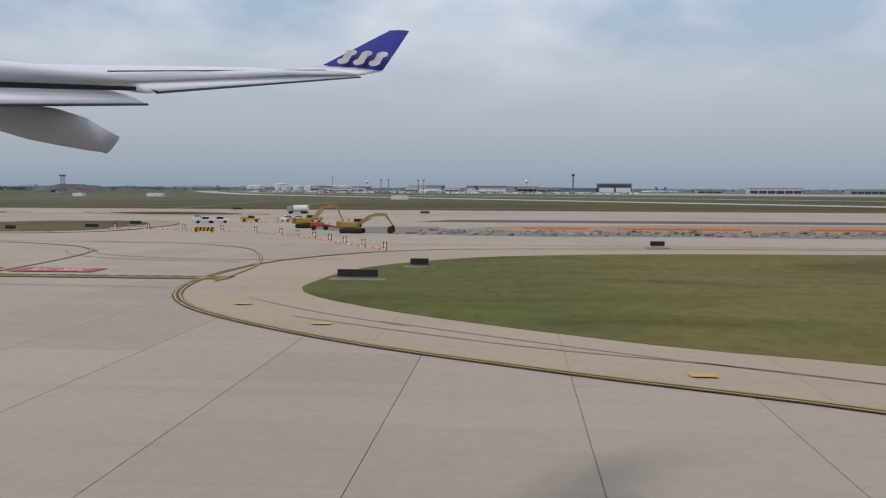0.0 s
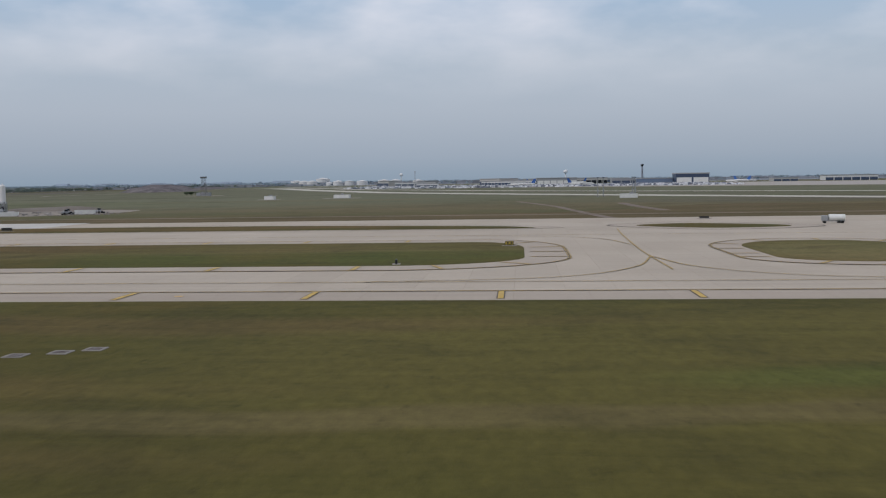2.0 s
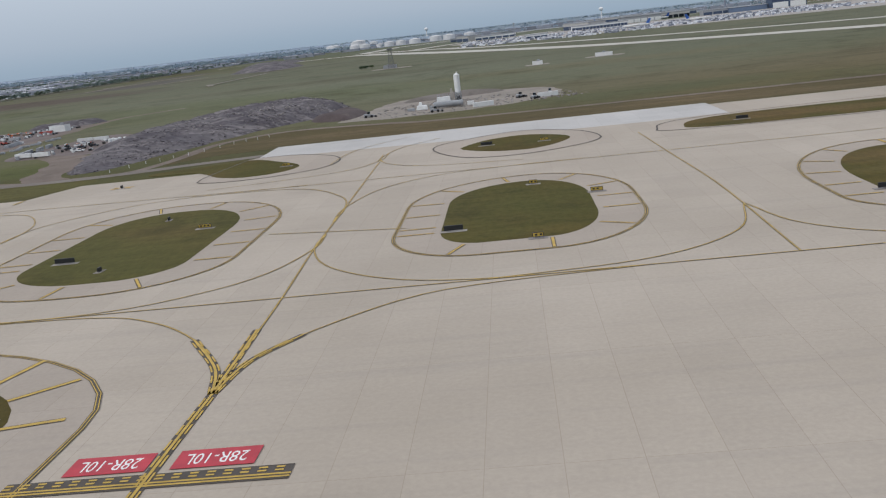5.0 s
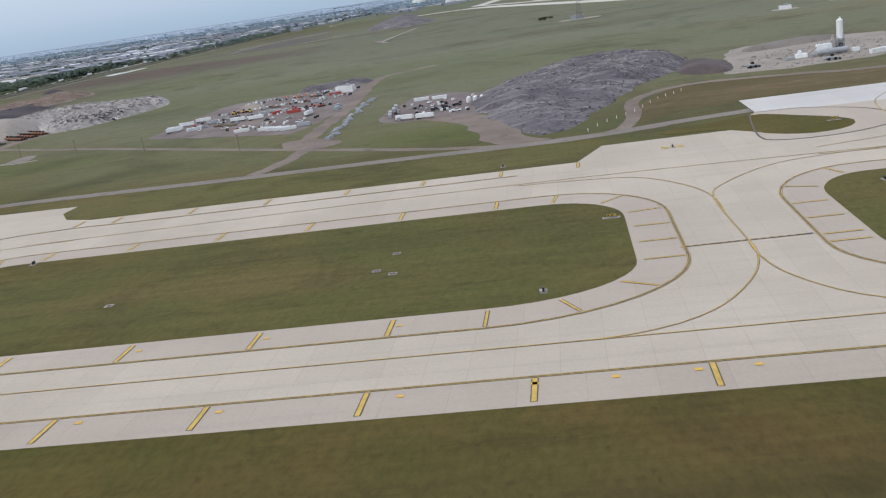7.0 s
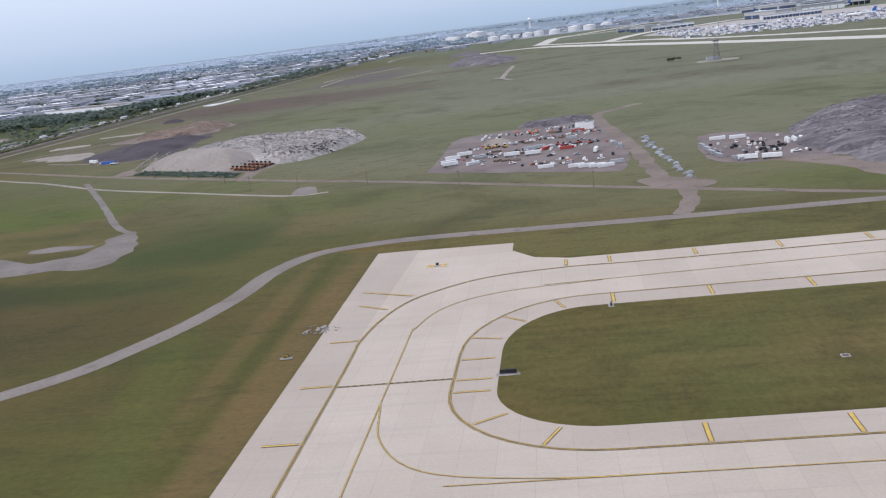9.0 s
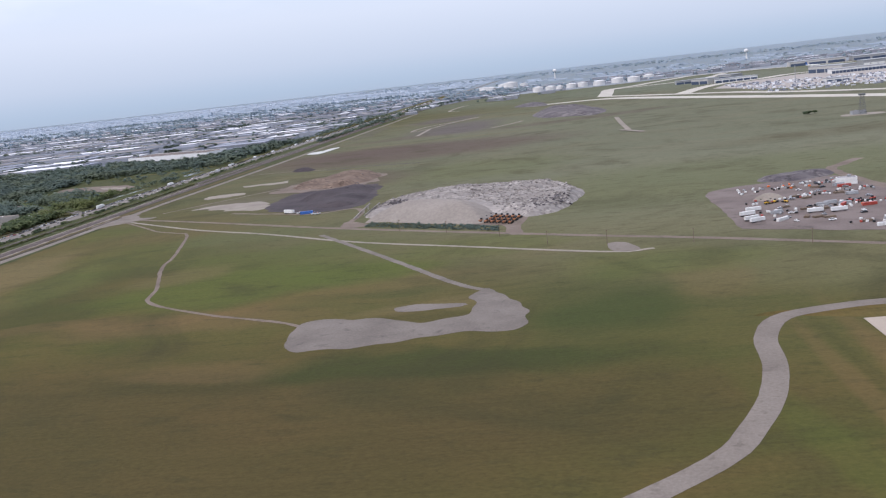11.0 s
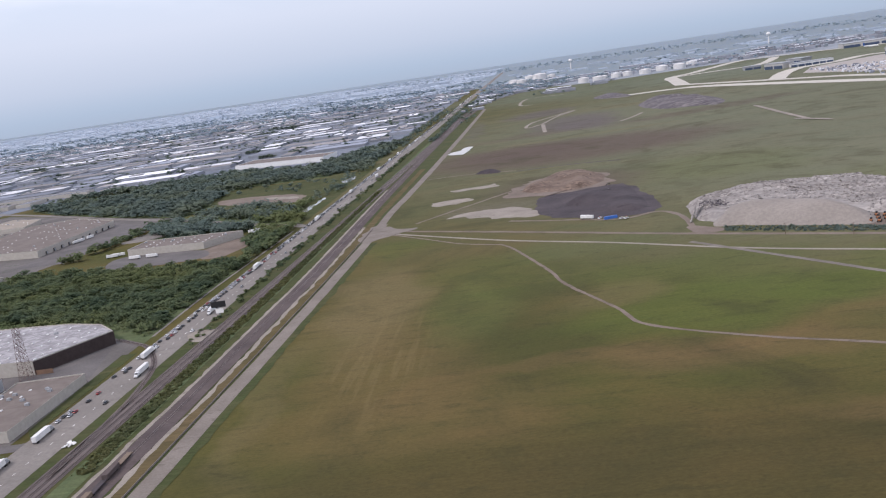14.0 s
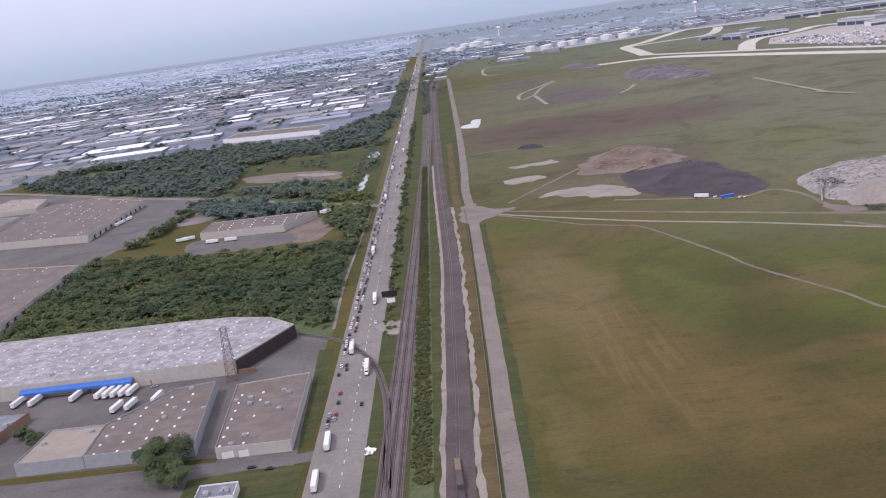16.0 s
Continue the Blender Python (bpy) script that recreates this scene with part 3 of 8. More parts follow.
for k, (x0, x1, y0, y1, r, sh) in enumerate(ISLANDS):
    if k == 7:
        inner = smooth_line([(110, -60), (60, 22), (36, 46), (21, 57), (9, 63), (-9, 77), (-20, 91), (-21, 104), (-19, 118), (-13, 130), (-1, 142), (25, 150), (80, 153), (200, 154)], 4) + [(700, 154), (700, -60)]
        outer = smooth_line([(94, -62), (50, 10), (30, 34), (17, 45), (3, 53), (-13, 64), (-27, 79), (-33, 95), (-34, 115), (-31, 132), (-20, 150), (0, 159), (60, 164), (200, 165)], 4) + [(700, 165), (700, -62)]
        line = outer[:-2]
    else:
        inner = round_rect(x0, x1, y0, y1, r)
        outer = round_rect(x0, x1, y0, y1, r, sh)
        line = outer
    bm = bmesh.new()
    slab(bm, outer, -0.3, PZ + 0.05)
    tagged(part("shoulder", bm, SHOULDER if k != 7 else SHOULDER_TAN), "grey paved shoulder round a grass island" if k != 7 else "worn tan paved shoulder round a grass island", "shoulder", kind="structure")
    bm = bmesh.new()
    slab(bm, inner, -0.3, PZ + 0.09)
    tagged(part("grass_island", bm, GRASS), "mown olive grass island between the taxiways", "grass", kind="structure")
    line_mark(line, k != 7, True)
    # cross bars over the shoulder, wider apart on the straights
    run, last = 0.0, -99.0
    if k == 7:
        continue
    n = len(inner)
    for i in range(n if k != 7 else n - 3):
        a, b = Vector(inner[i]), Vector(inner[(i + 1) % n])
        o, p = Vector(outer[i]), Vector(outer[(i + 1) % n])
        length = (b - a).length
        straight = length > 14 and abs(b.x - a.x) > abs(b.y - a.y)
        gap = 30.6 if straight else 15.3
        pos = max(0.0, gap - (run - last))
        ref = REFS.get(k)
        if straight and ref:
            sign = 1 if b.x > a.x else -1
            pos = ((ref[0 if sign > 0 else 1] - a.x) * sign) % gap
        while pos < length:
            t = pos / max(length, 1e-6)
            q, s = a.lerp(b, t), o.lerp(p, t)
            if min(q.y, s.y) > 22:
                if k not in (5, 6) or q.y > 142 - 3 * (k == 6):
                    bar_mark(q.lerp(s, 0.14), q.lerp(s, 0.93), 0.9 if straight or k > 4 else 0.6)
            last = run + pos
            pos += gap
        run += length

# centre lines and turns between the taxiways
CENTRES_A = ([(-1, 169), (-900, 169)],
    [(600, 169), (1, 169)],
    [(-880, 312), (-700, 318), (-560, 310), (-440, 308), (-150, 308), (0, 300)],
    [(-921, 30), (-921, 250), (-920, 275), (-912, 296), (-893, 308), (-860, 312)],
    [(-921, 215), (-917, 192), (-905, 176), (-880, 170), (-850, 169)],
    [(-640, 213), (-640, 225), (-641, 270), (-635, 286), (-619, 303), (-600, 309), (-562, 311)],
    [(-640, 225), (-640, 213), (-644, 197), (-655, 179), (-672, 170), (-700, 169)],)
CENTRES_B = ([(-640, 225), (-640, 213), (-637, 197), (-627, 180), (-611, 171), (-590, 169)],
    [(-641, 250), (-641, 270), (-646, 288), (-659, 307), (-677, 313), (-700, 316)],
    [(-537, 121), (-538, 165), (-540, 210), (-541, 260), (-543, 356)],
    [(-542, 372), (-543, 356), (-551, 338), (-570, 329), (-600, 322)],
    [(-544, 372), (-543, 356), (-537, 341), (-522, 328), (-490, 320)],
    [(-540, 225), (-540, 210), (-546, 190), (-557, 178), (-575, 170), (-610, 169)],
    [(-537, 121), (-540, 132), (-548, 147), (-560, 160), (-575, 167), (-610, 169)],)
CENTRES_C = ([(-537, 121), (-535, 134), (-529, 145), (-515, 160), (-501, 166), (-470, 169)],
    [(-540, 225), (-540, 210), (-534, 192), (-520, 177), (-502, 170), (-470, 169)],
    [(-541, 240), (-541, 260), (-546, 281), (-564, 304), (-602, 311)],
    [(-541, 240), (-541, 260), (-534, 287), (-519, 303), (-500, 308), (-470, 309)],
    [(-443, 169), (-442, 240), (-444, 300), (-446, 360)],
    [(-442, 215), (-436, 190), (-418, 174), (-380, 169)],
    [(-442, 215), (-449, 190), (-468, 174), (-500, 169)],)
CENTRES_D = ([(-170, 190), (-170, 240), (-168, 300), (-166, 340)],
    [(-170, 222), (-164, 195), (-146, 176), (-110, 169)],
    [(-170, 222), (-177, 195), (-194, 176), (-230, 169)],
    [(-170, 262), (-177, 288), (-196, 302), (-230, 308)],
    [(-563, 358), (-561, 384), (-555, 405), (-538, 429)],
    [(-544, 355), (-543, 369), (-538, 390), (-524, 410)],
    [(-520, 223), (-556, 232)],)
CENTRES_E = ([(-56, 30), (-57, 45), (-59, 84), (-62, 128), (-68, 150), (-84, 163), (-110, 169)],
    [(-60, 92), (-59, 82), (-56, 73), (-53, 64), (-49, 57), (-44, 50), (-36, 43), (-10, 26)],
    [(-57, 50), (-57.4, 43), (-60, 34), (-70, 22)],
    [(-31.5, 100), (-31.8, 108), (-33, 122), (-37, 138), (-44, 155), (-58, 166), (-80, 169)],)
for pts in CENTRES_A + CENTRES_B + CENTRES_C + CENTRES_D + CENTRES_E:
    line_mark(smooth_line(pts, 4), False, False, bold=1.7 if pts[0][0] > -80 and pts[0][1] < 100 else 1.0)

# bars round the corners of the two southern islands
for a, b in (((-586, 147), (-587, 137)), ((-572, 143), (-575, 133)), ((-561, 132), (-569, 125)), ((-556, 116), (-565, 114)), ((-80, 121), (-90, 121)), ((-78, 84), (-89, 84)), ((-78, 65), (-89, 65)), ((-79, 51), (-89, 52)),
             ((-400, 142), (-396, 132)), ((-412, 134), (-403, 126)), ((-420, 118), (-410, 116))):
    bar_mark(a, b, 0.9 if a[1] != 121 else 0.4)
# edge line and shoulder bars of the west taxiway
line_mark(smooth_line([(-936, 30), (-936, 230), (-936, 269), (-930, 298), (-920, 314), (-901, 328), (-872, 333), (-832, 332), (-700, 333)], 4))
for y in (49, 85, 121, 157, 194, 230, 267):
    bar_mark((-946, y), (-937, y), 0.7)
for a, b in (((-944, 305), (-933, 298)), ((-946, 322), (-926, 312))):
    bar_mark(a, b, 0.7)
for x in (-872, -856, -825, -795, -764, -735, -706, -678):
    bar_mark((x, 344), (x, 335), 0.8)

# enhanced centre lines before the runway entrance: broken outer stripes
for pts in ([(-537, 40), (-537, 121)], [(-537, 121), (-538, 150)], [(-537, 121), (-540, 132), (-548, 147)], [(-537, 121), (-535, 134), (-529, 145)]):
    line = smooth_line(pts, 1.5)
    ribbon(mk_b, line, 1.5, PZ + 0.095)
    ribbon(mk_y, line, 0.42, PZ + 0.15)
    for side in (-0.55, 0.55):
        for k in range(0, len(line) - 2, 3):
            ribbon(mk_y, line[k:k + 3], 0.28, PZ + 0.149, shift=side)

# holding lines: two solid and two broken bars across each entrance
for x0, x1, y in ((-83, -31, 104), (-554, -520, 95), (-936, -904, 229), (-656, -625, 224)):
    ribbon(mk_b, [(x0, y), (x1, y)], 3.6 if y < 150 else 0.9, PZ + 0.10)
    if y < 150:
        for dy in (-1.2, -0.5):
            ribbon(mk_y, [(x0, y + dy), (x1, y + dy)], 0.4, PZ + 0.13)
    for dy in ((0.4, 1.2) if y < 150 else (0,)):
        for k in range(int((x1 - x0) / 2)):
            ribbon(mk_y, [(x0 + 2 * k, y + dy), (x0 + 2 * k + 1, y + dy)], 0.4, PZ + 0.14)
tagged(part("marking_black", mk_b, BLACKP), "black borders of the painted taxiway lines", "marking", kind="structure")
tagged(part("marking_yellow", mk_y, YELLOW), "worn yellow painted taxiway lines and bars", "marking", kind="structure")


def letters(text, size, turn=0.0):
    """Flat letters as a mesh, in airfield metres, centred."""
    cu = bpy.data.curves.new("letters", "FONT")
    cu.body, cu.size, cu.align_x, cu.align_y = text, size, "CENTER", "CENTER"
    cu.resolution_u = 3
    ob = bpy.data.objects.new("letters", cu)
    me = bpy.data.meshes.new_from_object(ob)
    bpy.data.objects.remove(ob)
    out = bmesh.new()
    out.from_mesh(me)
    bpy.data.meshes.remove(me)
    return out


# red runway boards painted before the holding lines, to be read from the taxiway
for x, y in ((-67, 111), (-54, 111), (-543, 100), (-530, 100)):
    sign = thing("runway_sign_painting", x, y, PZ + 0.12, 180, "red painted runway sign with white characters", "painted sign", "painted runway signs")
    bm = bmesh.new()
    box(bm, -5, 5, -2.4, 2.4, 0, 0.03)
    part("red_field", bm, REDP, sign)
    bm = letters("28R-10L", 4.0)
    bmesh.ops.scale(bm, vec=(0.56, 1, 1), verts=bm.verts)
    bmesh.ops.translate(bm, vec=(0, 0, 0.05), verts=bm.verts)
    part("lettering", bm, WHITEP, sign)

sliver_lines = []
# grass slivers north of the second taxiway
SLIVERS_A = (([(-642, 379), (-624, 376), (-614, 366), (-607, 355), (-598, 348), (-589, 347), (-580, 352), (-576, 363), (-581, 375), (-590, 386), (-599, 397), (-606, 400), (-622, 394), (-642, 388)], [(-612, 352), (-606, 341), (-589, 339), (-574, 344), (-564, 353), (-561, 369), (-566, 385), (-578, 398), (-588, 404), (-600, 405), (-606, 401)]),
    ([(-512, 370), (-503, 385), (-488, 390), (-474, 378), (-471, 366), (-478, 352), (-488, 345), (-502, 350), (-512, 362)], [(-524, 378), (-515, 392), (-489, 406), (-467, 387), (-460, 364), (-463, 350), (-474, 340), (-491, 333), (-509, 338), (-521, 359)]),)
SLIVERS_B = (([(-428, 366), (-408, 354), (-282, 352), (-205, 351), (-196, 358), (-220, 372), (-300, 388), (-405, 388)], None),
    ([(-156, 360), (-133, 342), (-108, 346), (-104, 358), (-131, 376), (-150, 372)], None),)
for outline, outer in SLIVERS_A + SLIVERS_B:
    bm = bmesh.new()
    c = Vector((sum(p[0] for p in outline) / len(outline), sum(p[1] for p in outline) / len(outline)))
    grown = outer or [tuple(Vector(p) + (Vector(p) - c).normalized() * 10) for p in outline]
    slab(bm, smooth_line(grown, 4, True), -0.3, PZ + 0.05)
    sliver_lines.append(smooth_line(grown, 4, True))
    tagged(part("shoulder", bm, SHOULDER), "grey paved shoulder round a grass island", "shoulder", kind="structure")
    bm = bmesh.new()
    slab(bm, smooth_line(outline, 4, True), -0.3, PZ + 0.09)
    tagged(part("grass_island", bm, GRASS), "small mown grass island between the taxiways", "grass", kind="structure")


flat("pavement_runway", [(-1900, -28), (700, -28), (700, 30), (-940, 30), (-1900, 30)], PZ - 0.02, OLDPAVE, "long grey runway beneath the flight path", "runway")


bm = bmesh.new()
for line in sliver_lines:
    ribbon(bm, line, 0.7, PZ + 0.12, True)
tagged(part("marking_sliver_edges", bm, BLACKP), "dark edge lines round the small islands", "marking", kind="structure")
# ---------------------------------------------------------------- roads and bare patches
def road(name, pts, width, mat, label, z=0.07, wobble=0.0, step=6.0):
    bm = bmesh.new()
    ribbon(bm, smooth_line(pts, step), width, z, wobble=wobble)
    return tagged(part(name, bm, mat), label, "road", kind="structure")


road("road_perimeter", [(-603, 413), (-634, 407), (-680, 396), (-745, 398), (-830, 400), (-925, 405), (-958, 402), (-981, 392), (-993, 365), (-997, 332), (-1005, 301), (-1016, 276), (-1030, 253), (-1071, 218), (-1120, 186), (-1190, 150), (-1280, 95)], 9, ROADGRAVEL, "grey perimeter road with gravel edges", 0.08, 0.06)
road("road_dirt", [(-690, 398), (-660, 404), (-650, 440), (-646, 488), (-615, 522), (-560, 508), (-525, 495), (-395, 489), (-200, 486), (60, 480), (500, 470)], 7, DIRT, "brown dirt haul road", 0.07, 0.3)
road("road_diagonal", [(-640, 402), (-682, 396), (-734, 411), (-822, 468), (-974, 574), (-1065, 632), (-1240, 750), (-1380, 855), (-1510, 950)], 6, DIRT, "pale dirt road across the field", 0.06, 0.35)
road("road_parallel", [(-1014, 561), (-1041, 562), (-1130, 620), (-1221, 682), (-1310, 760), (-1400, 830), (-1510, 935)], 4, SAND, "narrow pale track across the field", 0.05, 0.2)
road("road_track", [(-1510, 930), (-1470, 880), (-1439, 840), (-1412, 818), (-1394, 797), (-1364, 690), (-1355, 645), (-1328, 570), (-1315, 528), (-1262, 484), (-1215, 455), (-1188, 431)], 2.8, DIRT, "narrow brown dirt track", 0.05, 0.5)
road("road_track_east", [(-1256, 728), (-1187, 612), (-1130, 513), (-1112, 490)], 4.5, GRAVEL, "narrow brown dirt track", 0.055, 0.3)
road("road_yard", [(-818, 478), (-821, 525), (-823, 600), (-829, 688), (-836, 770), (-836, 830), (-815, 862), (-797, 886)], 9.5, DIRT, "brown dirt road beside the yard", 0.075, 0.5)
road("road_yard_link", [(-806, 492), (-811, 474), (-812, 455), (-814, 430), (-821, 404)], 8, DIRT, "short brown dirt road to the perimeter road", 0.085, 0.5)
flat("ground_yard_junction", patch_outline([(-832, 494), (-822, 500), (-812, 494), (-796, 470), (-804, 460), (-816, 462), (-826, 476)], 4, 2), 0.095, DIRT, "worn brown dirt where the tracks meet")
road("road_service", [(-627.5, 30), (-629, 100), (-631, 139), (-631.4, 147)], 3.4, OLDPAVE, "narrow grey service road across the grass", PZ + 0.12)
flat("ground_pad", patch_outline([(-1198, 405), (-1200, 448), (-1174, 450), (-1150, 440), (-1132, 431), (-1114, 452), (-1116, 484), (-1110, 494), (-1096, 462), (-1087, 432), (-1090, 408), (-1120, 408), (-1150, 400), (-1176, 396)], 3, 2.6), 0.06, GRAVEL, "bare grey gravel pad")
flat("ground_track_pad", patch_outline([(-1037, 562), (-1039, 590), (-1028, 586), (-1023, 562)], 4, 1.2), 0.07, ROADGRAVEL, "small bare gravel pad at the end of a track")
flat("ground_pad_spot", patch_outline([(-1157, 466), (-1140, 467), (-1121, 463), (-1122, 456), (-1150, 456)], 3, 1.8), 0.06, GRAVEL, "small bare gravel spot in the grass")
flat("ground_yard_main", patch_outline([(-953, 750), (-955, 675), (-957, 604), (-952, 594), (-920, 574), (-883, 554), (-845, 532), (-836, 534), (-829, 580), (-827, 640), (-834, 710), (-843, 780), (-850, 790), (-895, 786), (-935, 774)], 8, 1.2), 0.06, YARD, "grey hardcore storage yard")
flat("ground_yard_small", patch_outline([(-786, 532), (-748, 514), (-716, 520), (-726, 590), (-740, 622), (-778, 636)], 8, 1.5), 0.06, YARD, "grey hardcore storage yard")
flat("ground_plant", patch_outline([(-594, 550), (-569, 536), (-517, 539), (-484, 556), (-462, 580), (-466, 650), (-500, 672), (-536, 678), (-567, 672), (-580, 610)], 6, 3), 0.06, SAND, "pale gravel yard of the batching plant")
flat("ground_sand", patch_outline([(-1456, 992), (-1427, 1014), (-1400, 1006), (-1377, 992), (-1360, 938), (-1383, 938), (-1434, 970)], 4, 6), 0.06, SAND, "bare pale sand")
flat("ground_sand_thin", patch_outline([(-1464, 1196), (-1413, 1212), (-1418, 1186), (-1454, 1180)], 4, 7), 0.06, SAND, "thin bare pale sand in the grass")
flat("ground_sand_west", patch_outline([(-1480, 1112), (-1440, 1114), (-1442, 1088), (-1478, 1080)], 4, 4), 0.06, SAND, "bare pale sand")
flat("ground_soil", patch_outline([(-1359, 1040), (-1314, 1064), (-1268, 1068), (-1254, 973), (-1251, 915), (-1262, 876), (-1294, 868), (-1330, 888), (-1364, 938)], 5, 3), 0.085, DARKSOIL, "dark bare topsoil")
road("road_soil", [(-1394, 922), (-1354, 895), (-1328, 880), (-1306, 864), (-1287, 858), (-1261, 872), (-1248, 855), (-1243, 821), (-1244, 784)], 5, DIRT, "dirt track along the topsoil and the heap", 0.09, 0.4)
flat("ground_bare", patch_outline([(-1396, 1110), (-1358, 1200), (-1299, 1216), (-1274, 1144), (-1288, 1076), (-1337, 1060), (-1380, 1066)], 5, 7), 0.05, DIRT, "bare brown earth")

# distant runways and taxiways
flat("ground_junction", patch_outline([(-1543, 925), (-1530, 905), (-1512, 927), (-1486, 952), (-1508, 962), (-1528, 1000), (-1540, 985)], 4, 3), 0.21, ROADGRAVEL, "bare brown junction of dirt roads")
road("road_works_track", [(-202, 759), (-179, 632), (-171, 549), (-163, 468), (-157, 419)], 5, DIRT, "pale dirt track across the brown field", 0.09, 0.3)
road("road_works_track_north", [(-129, 690), (-127, 604), (-121, 527)], 7, DIRT, "pale dirt track across the brown field", 0.1, 0.3)
road("road_edge_track", [(-1491, 979), (-1463, 1021), (-1406, 1104), (-1379, 1144)], 4, DIRT, "narrow brown dirt track", 0.055, 0.5)
road("road_zigzag", [(-1240, 2370), (-1290, 2262), (-1340, 2160), (-1358, 2080), (-1360, 2020), (-1345, 2030), (-1326, 2067), (-1326, 1960), (-1327, 1863)], 8, SAND, "pale zigzag track on the far field", 0.5, 0.3, 20)
road("road_zigzag_inner", [(-1326, 2067), (-1284, 2238), (-1238, 2345)], 6, SAND, "pale zigzag track on the far field", 0.62, 0.3, 20)
road("road_field_stub", [(-1181, 1877), (-1150, 1935), (-1122, 2010)], 7, SAND, "short pale track on the far field", 0.5, 0.2, 20)
road("road_field_far", [(-1512, 1350), (-1454, 1347), (-1386, 1318)], 4, DIRT, "faint brown track", 0.06, 0.5, 15)
road("road_field_dark", [(-1384, 1311), (-1304, 1304), (-1247, 1282)], 5, DARKSOIL, "dark ditch line across the field", 0.06, 0.8, 8)
road("road_field_bend", [(-1330, 2860), (-1366, 2930), (-1333, 3250), (-1207, 3214)], 9, SAND, "pale bent track on the far field", 0.06, 0.3, 20)
far_z = 0.0
for name, pts, w in (("road_runway_far", [(-1085, 2680), (-960, 2660), (-880, 2590), (-740, 2250), (-620, 1930), (-480, 1600), (-329, 1300), (43, 820), (420, 380)], 46),
                     ("road_taxiway_far", [(-905, 2800), (-731, 2440), (-634, 2250), (-575, 2060), (-420, 1760), (-100, 1300), (500, 760)], 30),
                     ("road_taxiway_corner", [(-905, 2790), (-880, 3050), (-853, 3300), (-760, 3420), (-660, 3600), (-445, 3880), (-156, 3650), (96, 3420), (700, 3000)], 42),
                     ("road_taxiway_loop", [(-853, 3290), (-700, 3310), (-566, 3330), (-460, 3560), (-401, 3740)], 36),
                     ("road_apron_link", [(-735, 2450), (-690, 2580), (-642, 2700), (-570, 2815), (-460, 2864), (-315, 2990), (-201, 2817)], 44),
                     ("road_path_white", [(-944, 1810), (-948, 1640), (-950, 1470)], 8), ("road_path_arm", [(-962, 1490), (-945, 1450), (-934, 1415)], 9)):
    road(name, pts, w, SAND if "path" in name else FARCONC, "distant pale concrete strip", 0.12 + far_z, 0, 40)
    far_z += 0.12

# dark rubber left by turning wheels and cracks in the old slabs
bm = bmesh.new()
for pts, w in (([(-66, 148), (-62, 140), (-52, 133), (-40, 131), (-24, 133)], 0.5), ([(-70, 146), (-64, 136), (-52, 129), (-36, 127)], 0.4),                ([(-17, 74), (0, 62), (14, 55), (30, 44)], 0.3), ([(-10, 72), (6, 60), (20, 51)], 0.22), ([(-24, 86), (-16, 77), (-8, 70)], 0.25),
               ([(-60.6, 100), (-59.6, 82), (-58.6, 62)], 0.3), ([(-75, 96), (-40, 94), (-34, 93)], 0.16), ([(-80, 84), (-45, 83)], 0.12)):
    ribbon(bm, smooth_line(pts, 3), w, PZ + 0.075, wobble=0.5)
tagged(part("marking_rubber", bm, paint("rubber_darkened_concrete", (0.30, 0.255, 0.205), 0.8, 0.3, 2)), "faint dark tyre marks on the concrete", "marking", kind="structure")

# ---------------------------------------------------------------- more materials
def foliage_material(name, a, bcol, jitter=0.35):
    m, n, l, b = material(name, 0.8, 0, 0.15)
    v = place_vector(n, l)
    g = n.new("ShaderNodeNewGeometry")
    c = mixed(n, l, ranged(n, l, noise_tex(n, l, v, 32, 5, 0.65), 0.38, 0.64), a, bcol)
    c = mixed(n, l, mixed(n, l, 0.5, (0, 0, 0), ranged(n, l, noise_tex(n, l, v, 90, 3, 0.5), 0.45, 0.62)), c, tuple(x * y for x, y in zip(bcol, (1.12, 1.0, 0.72))))
    c = mixed(n, l, 1.0, c, mixed(n, l, g.outputs["Random Per Island"], (1 - jitter,) * 3, (1 + jitter,) * 3), "MULTIPLY")
    l.new(c, b.inputs["Base Color"])
    tr = n.new("ShaderNodeBsdfTranslucent")
    l.new(c, tr.inputs["Color"])
    mx = n.new("ShaderNodeMixShader"); mx.inputs[0].default_value = 0.45
    l.new(b.outputs[0], mx.inputs[1]); l.new(tr.outputs[0], mx.inputs[2])
    l.new(mx.outputs[0], n["Material Output"].inputs["Surface"])
    return m


def roofing_material(name, a, bcol, island=0.0, size=14):
    m, n, l, b = material(name, 0.85, 0, 0.25)
    v = place_vector(n, l)
    g = n.new("ShaderNodeNewGeometry")
    blot = ranged(n, l, noise_tex(n, l, v, size, 6, 0.65, 0.6), 0.42, 0.62)
    seam = ranged(n, l, noise_tex(n, l, place_vector(n, l, (0.05, 1, 1)), 2.4, 3), 0.45, 0.6)
    c = mixed(n, l, blot, a, bcol)
    c = mixed(n, l, mixed(n, l, 0.25, (0, 0, 0), seam), c, a)
    if island:
        c = mixed(n, l, 1.0, c, mixed(n, l, g.outputs["Random Per Island"], (1 - island,) * 3, (1 + island,) * 3), "MULTIPLY")
    l.new(c, b.inputs["Base Color"])
    return m


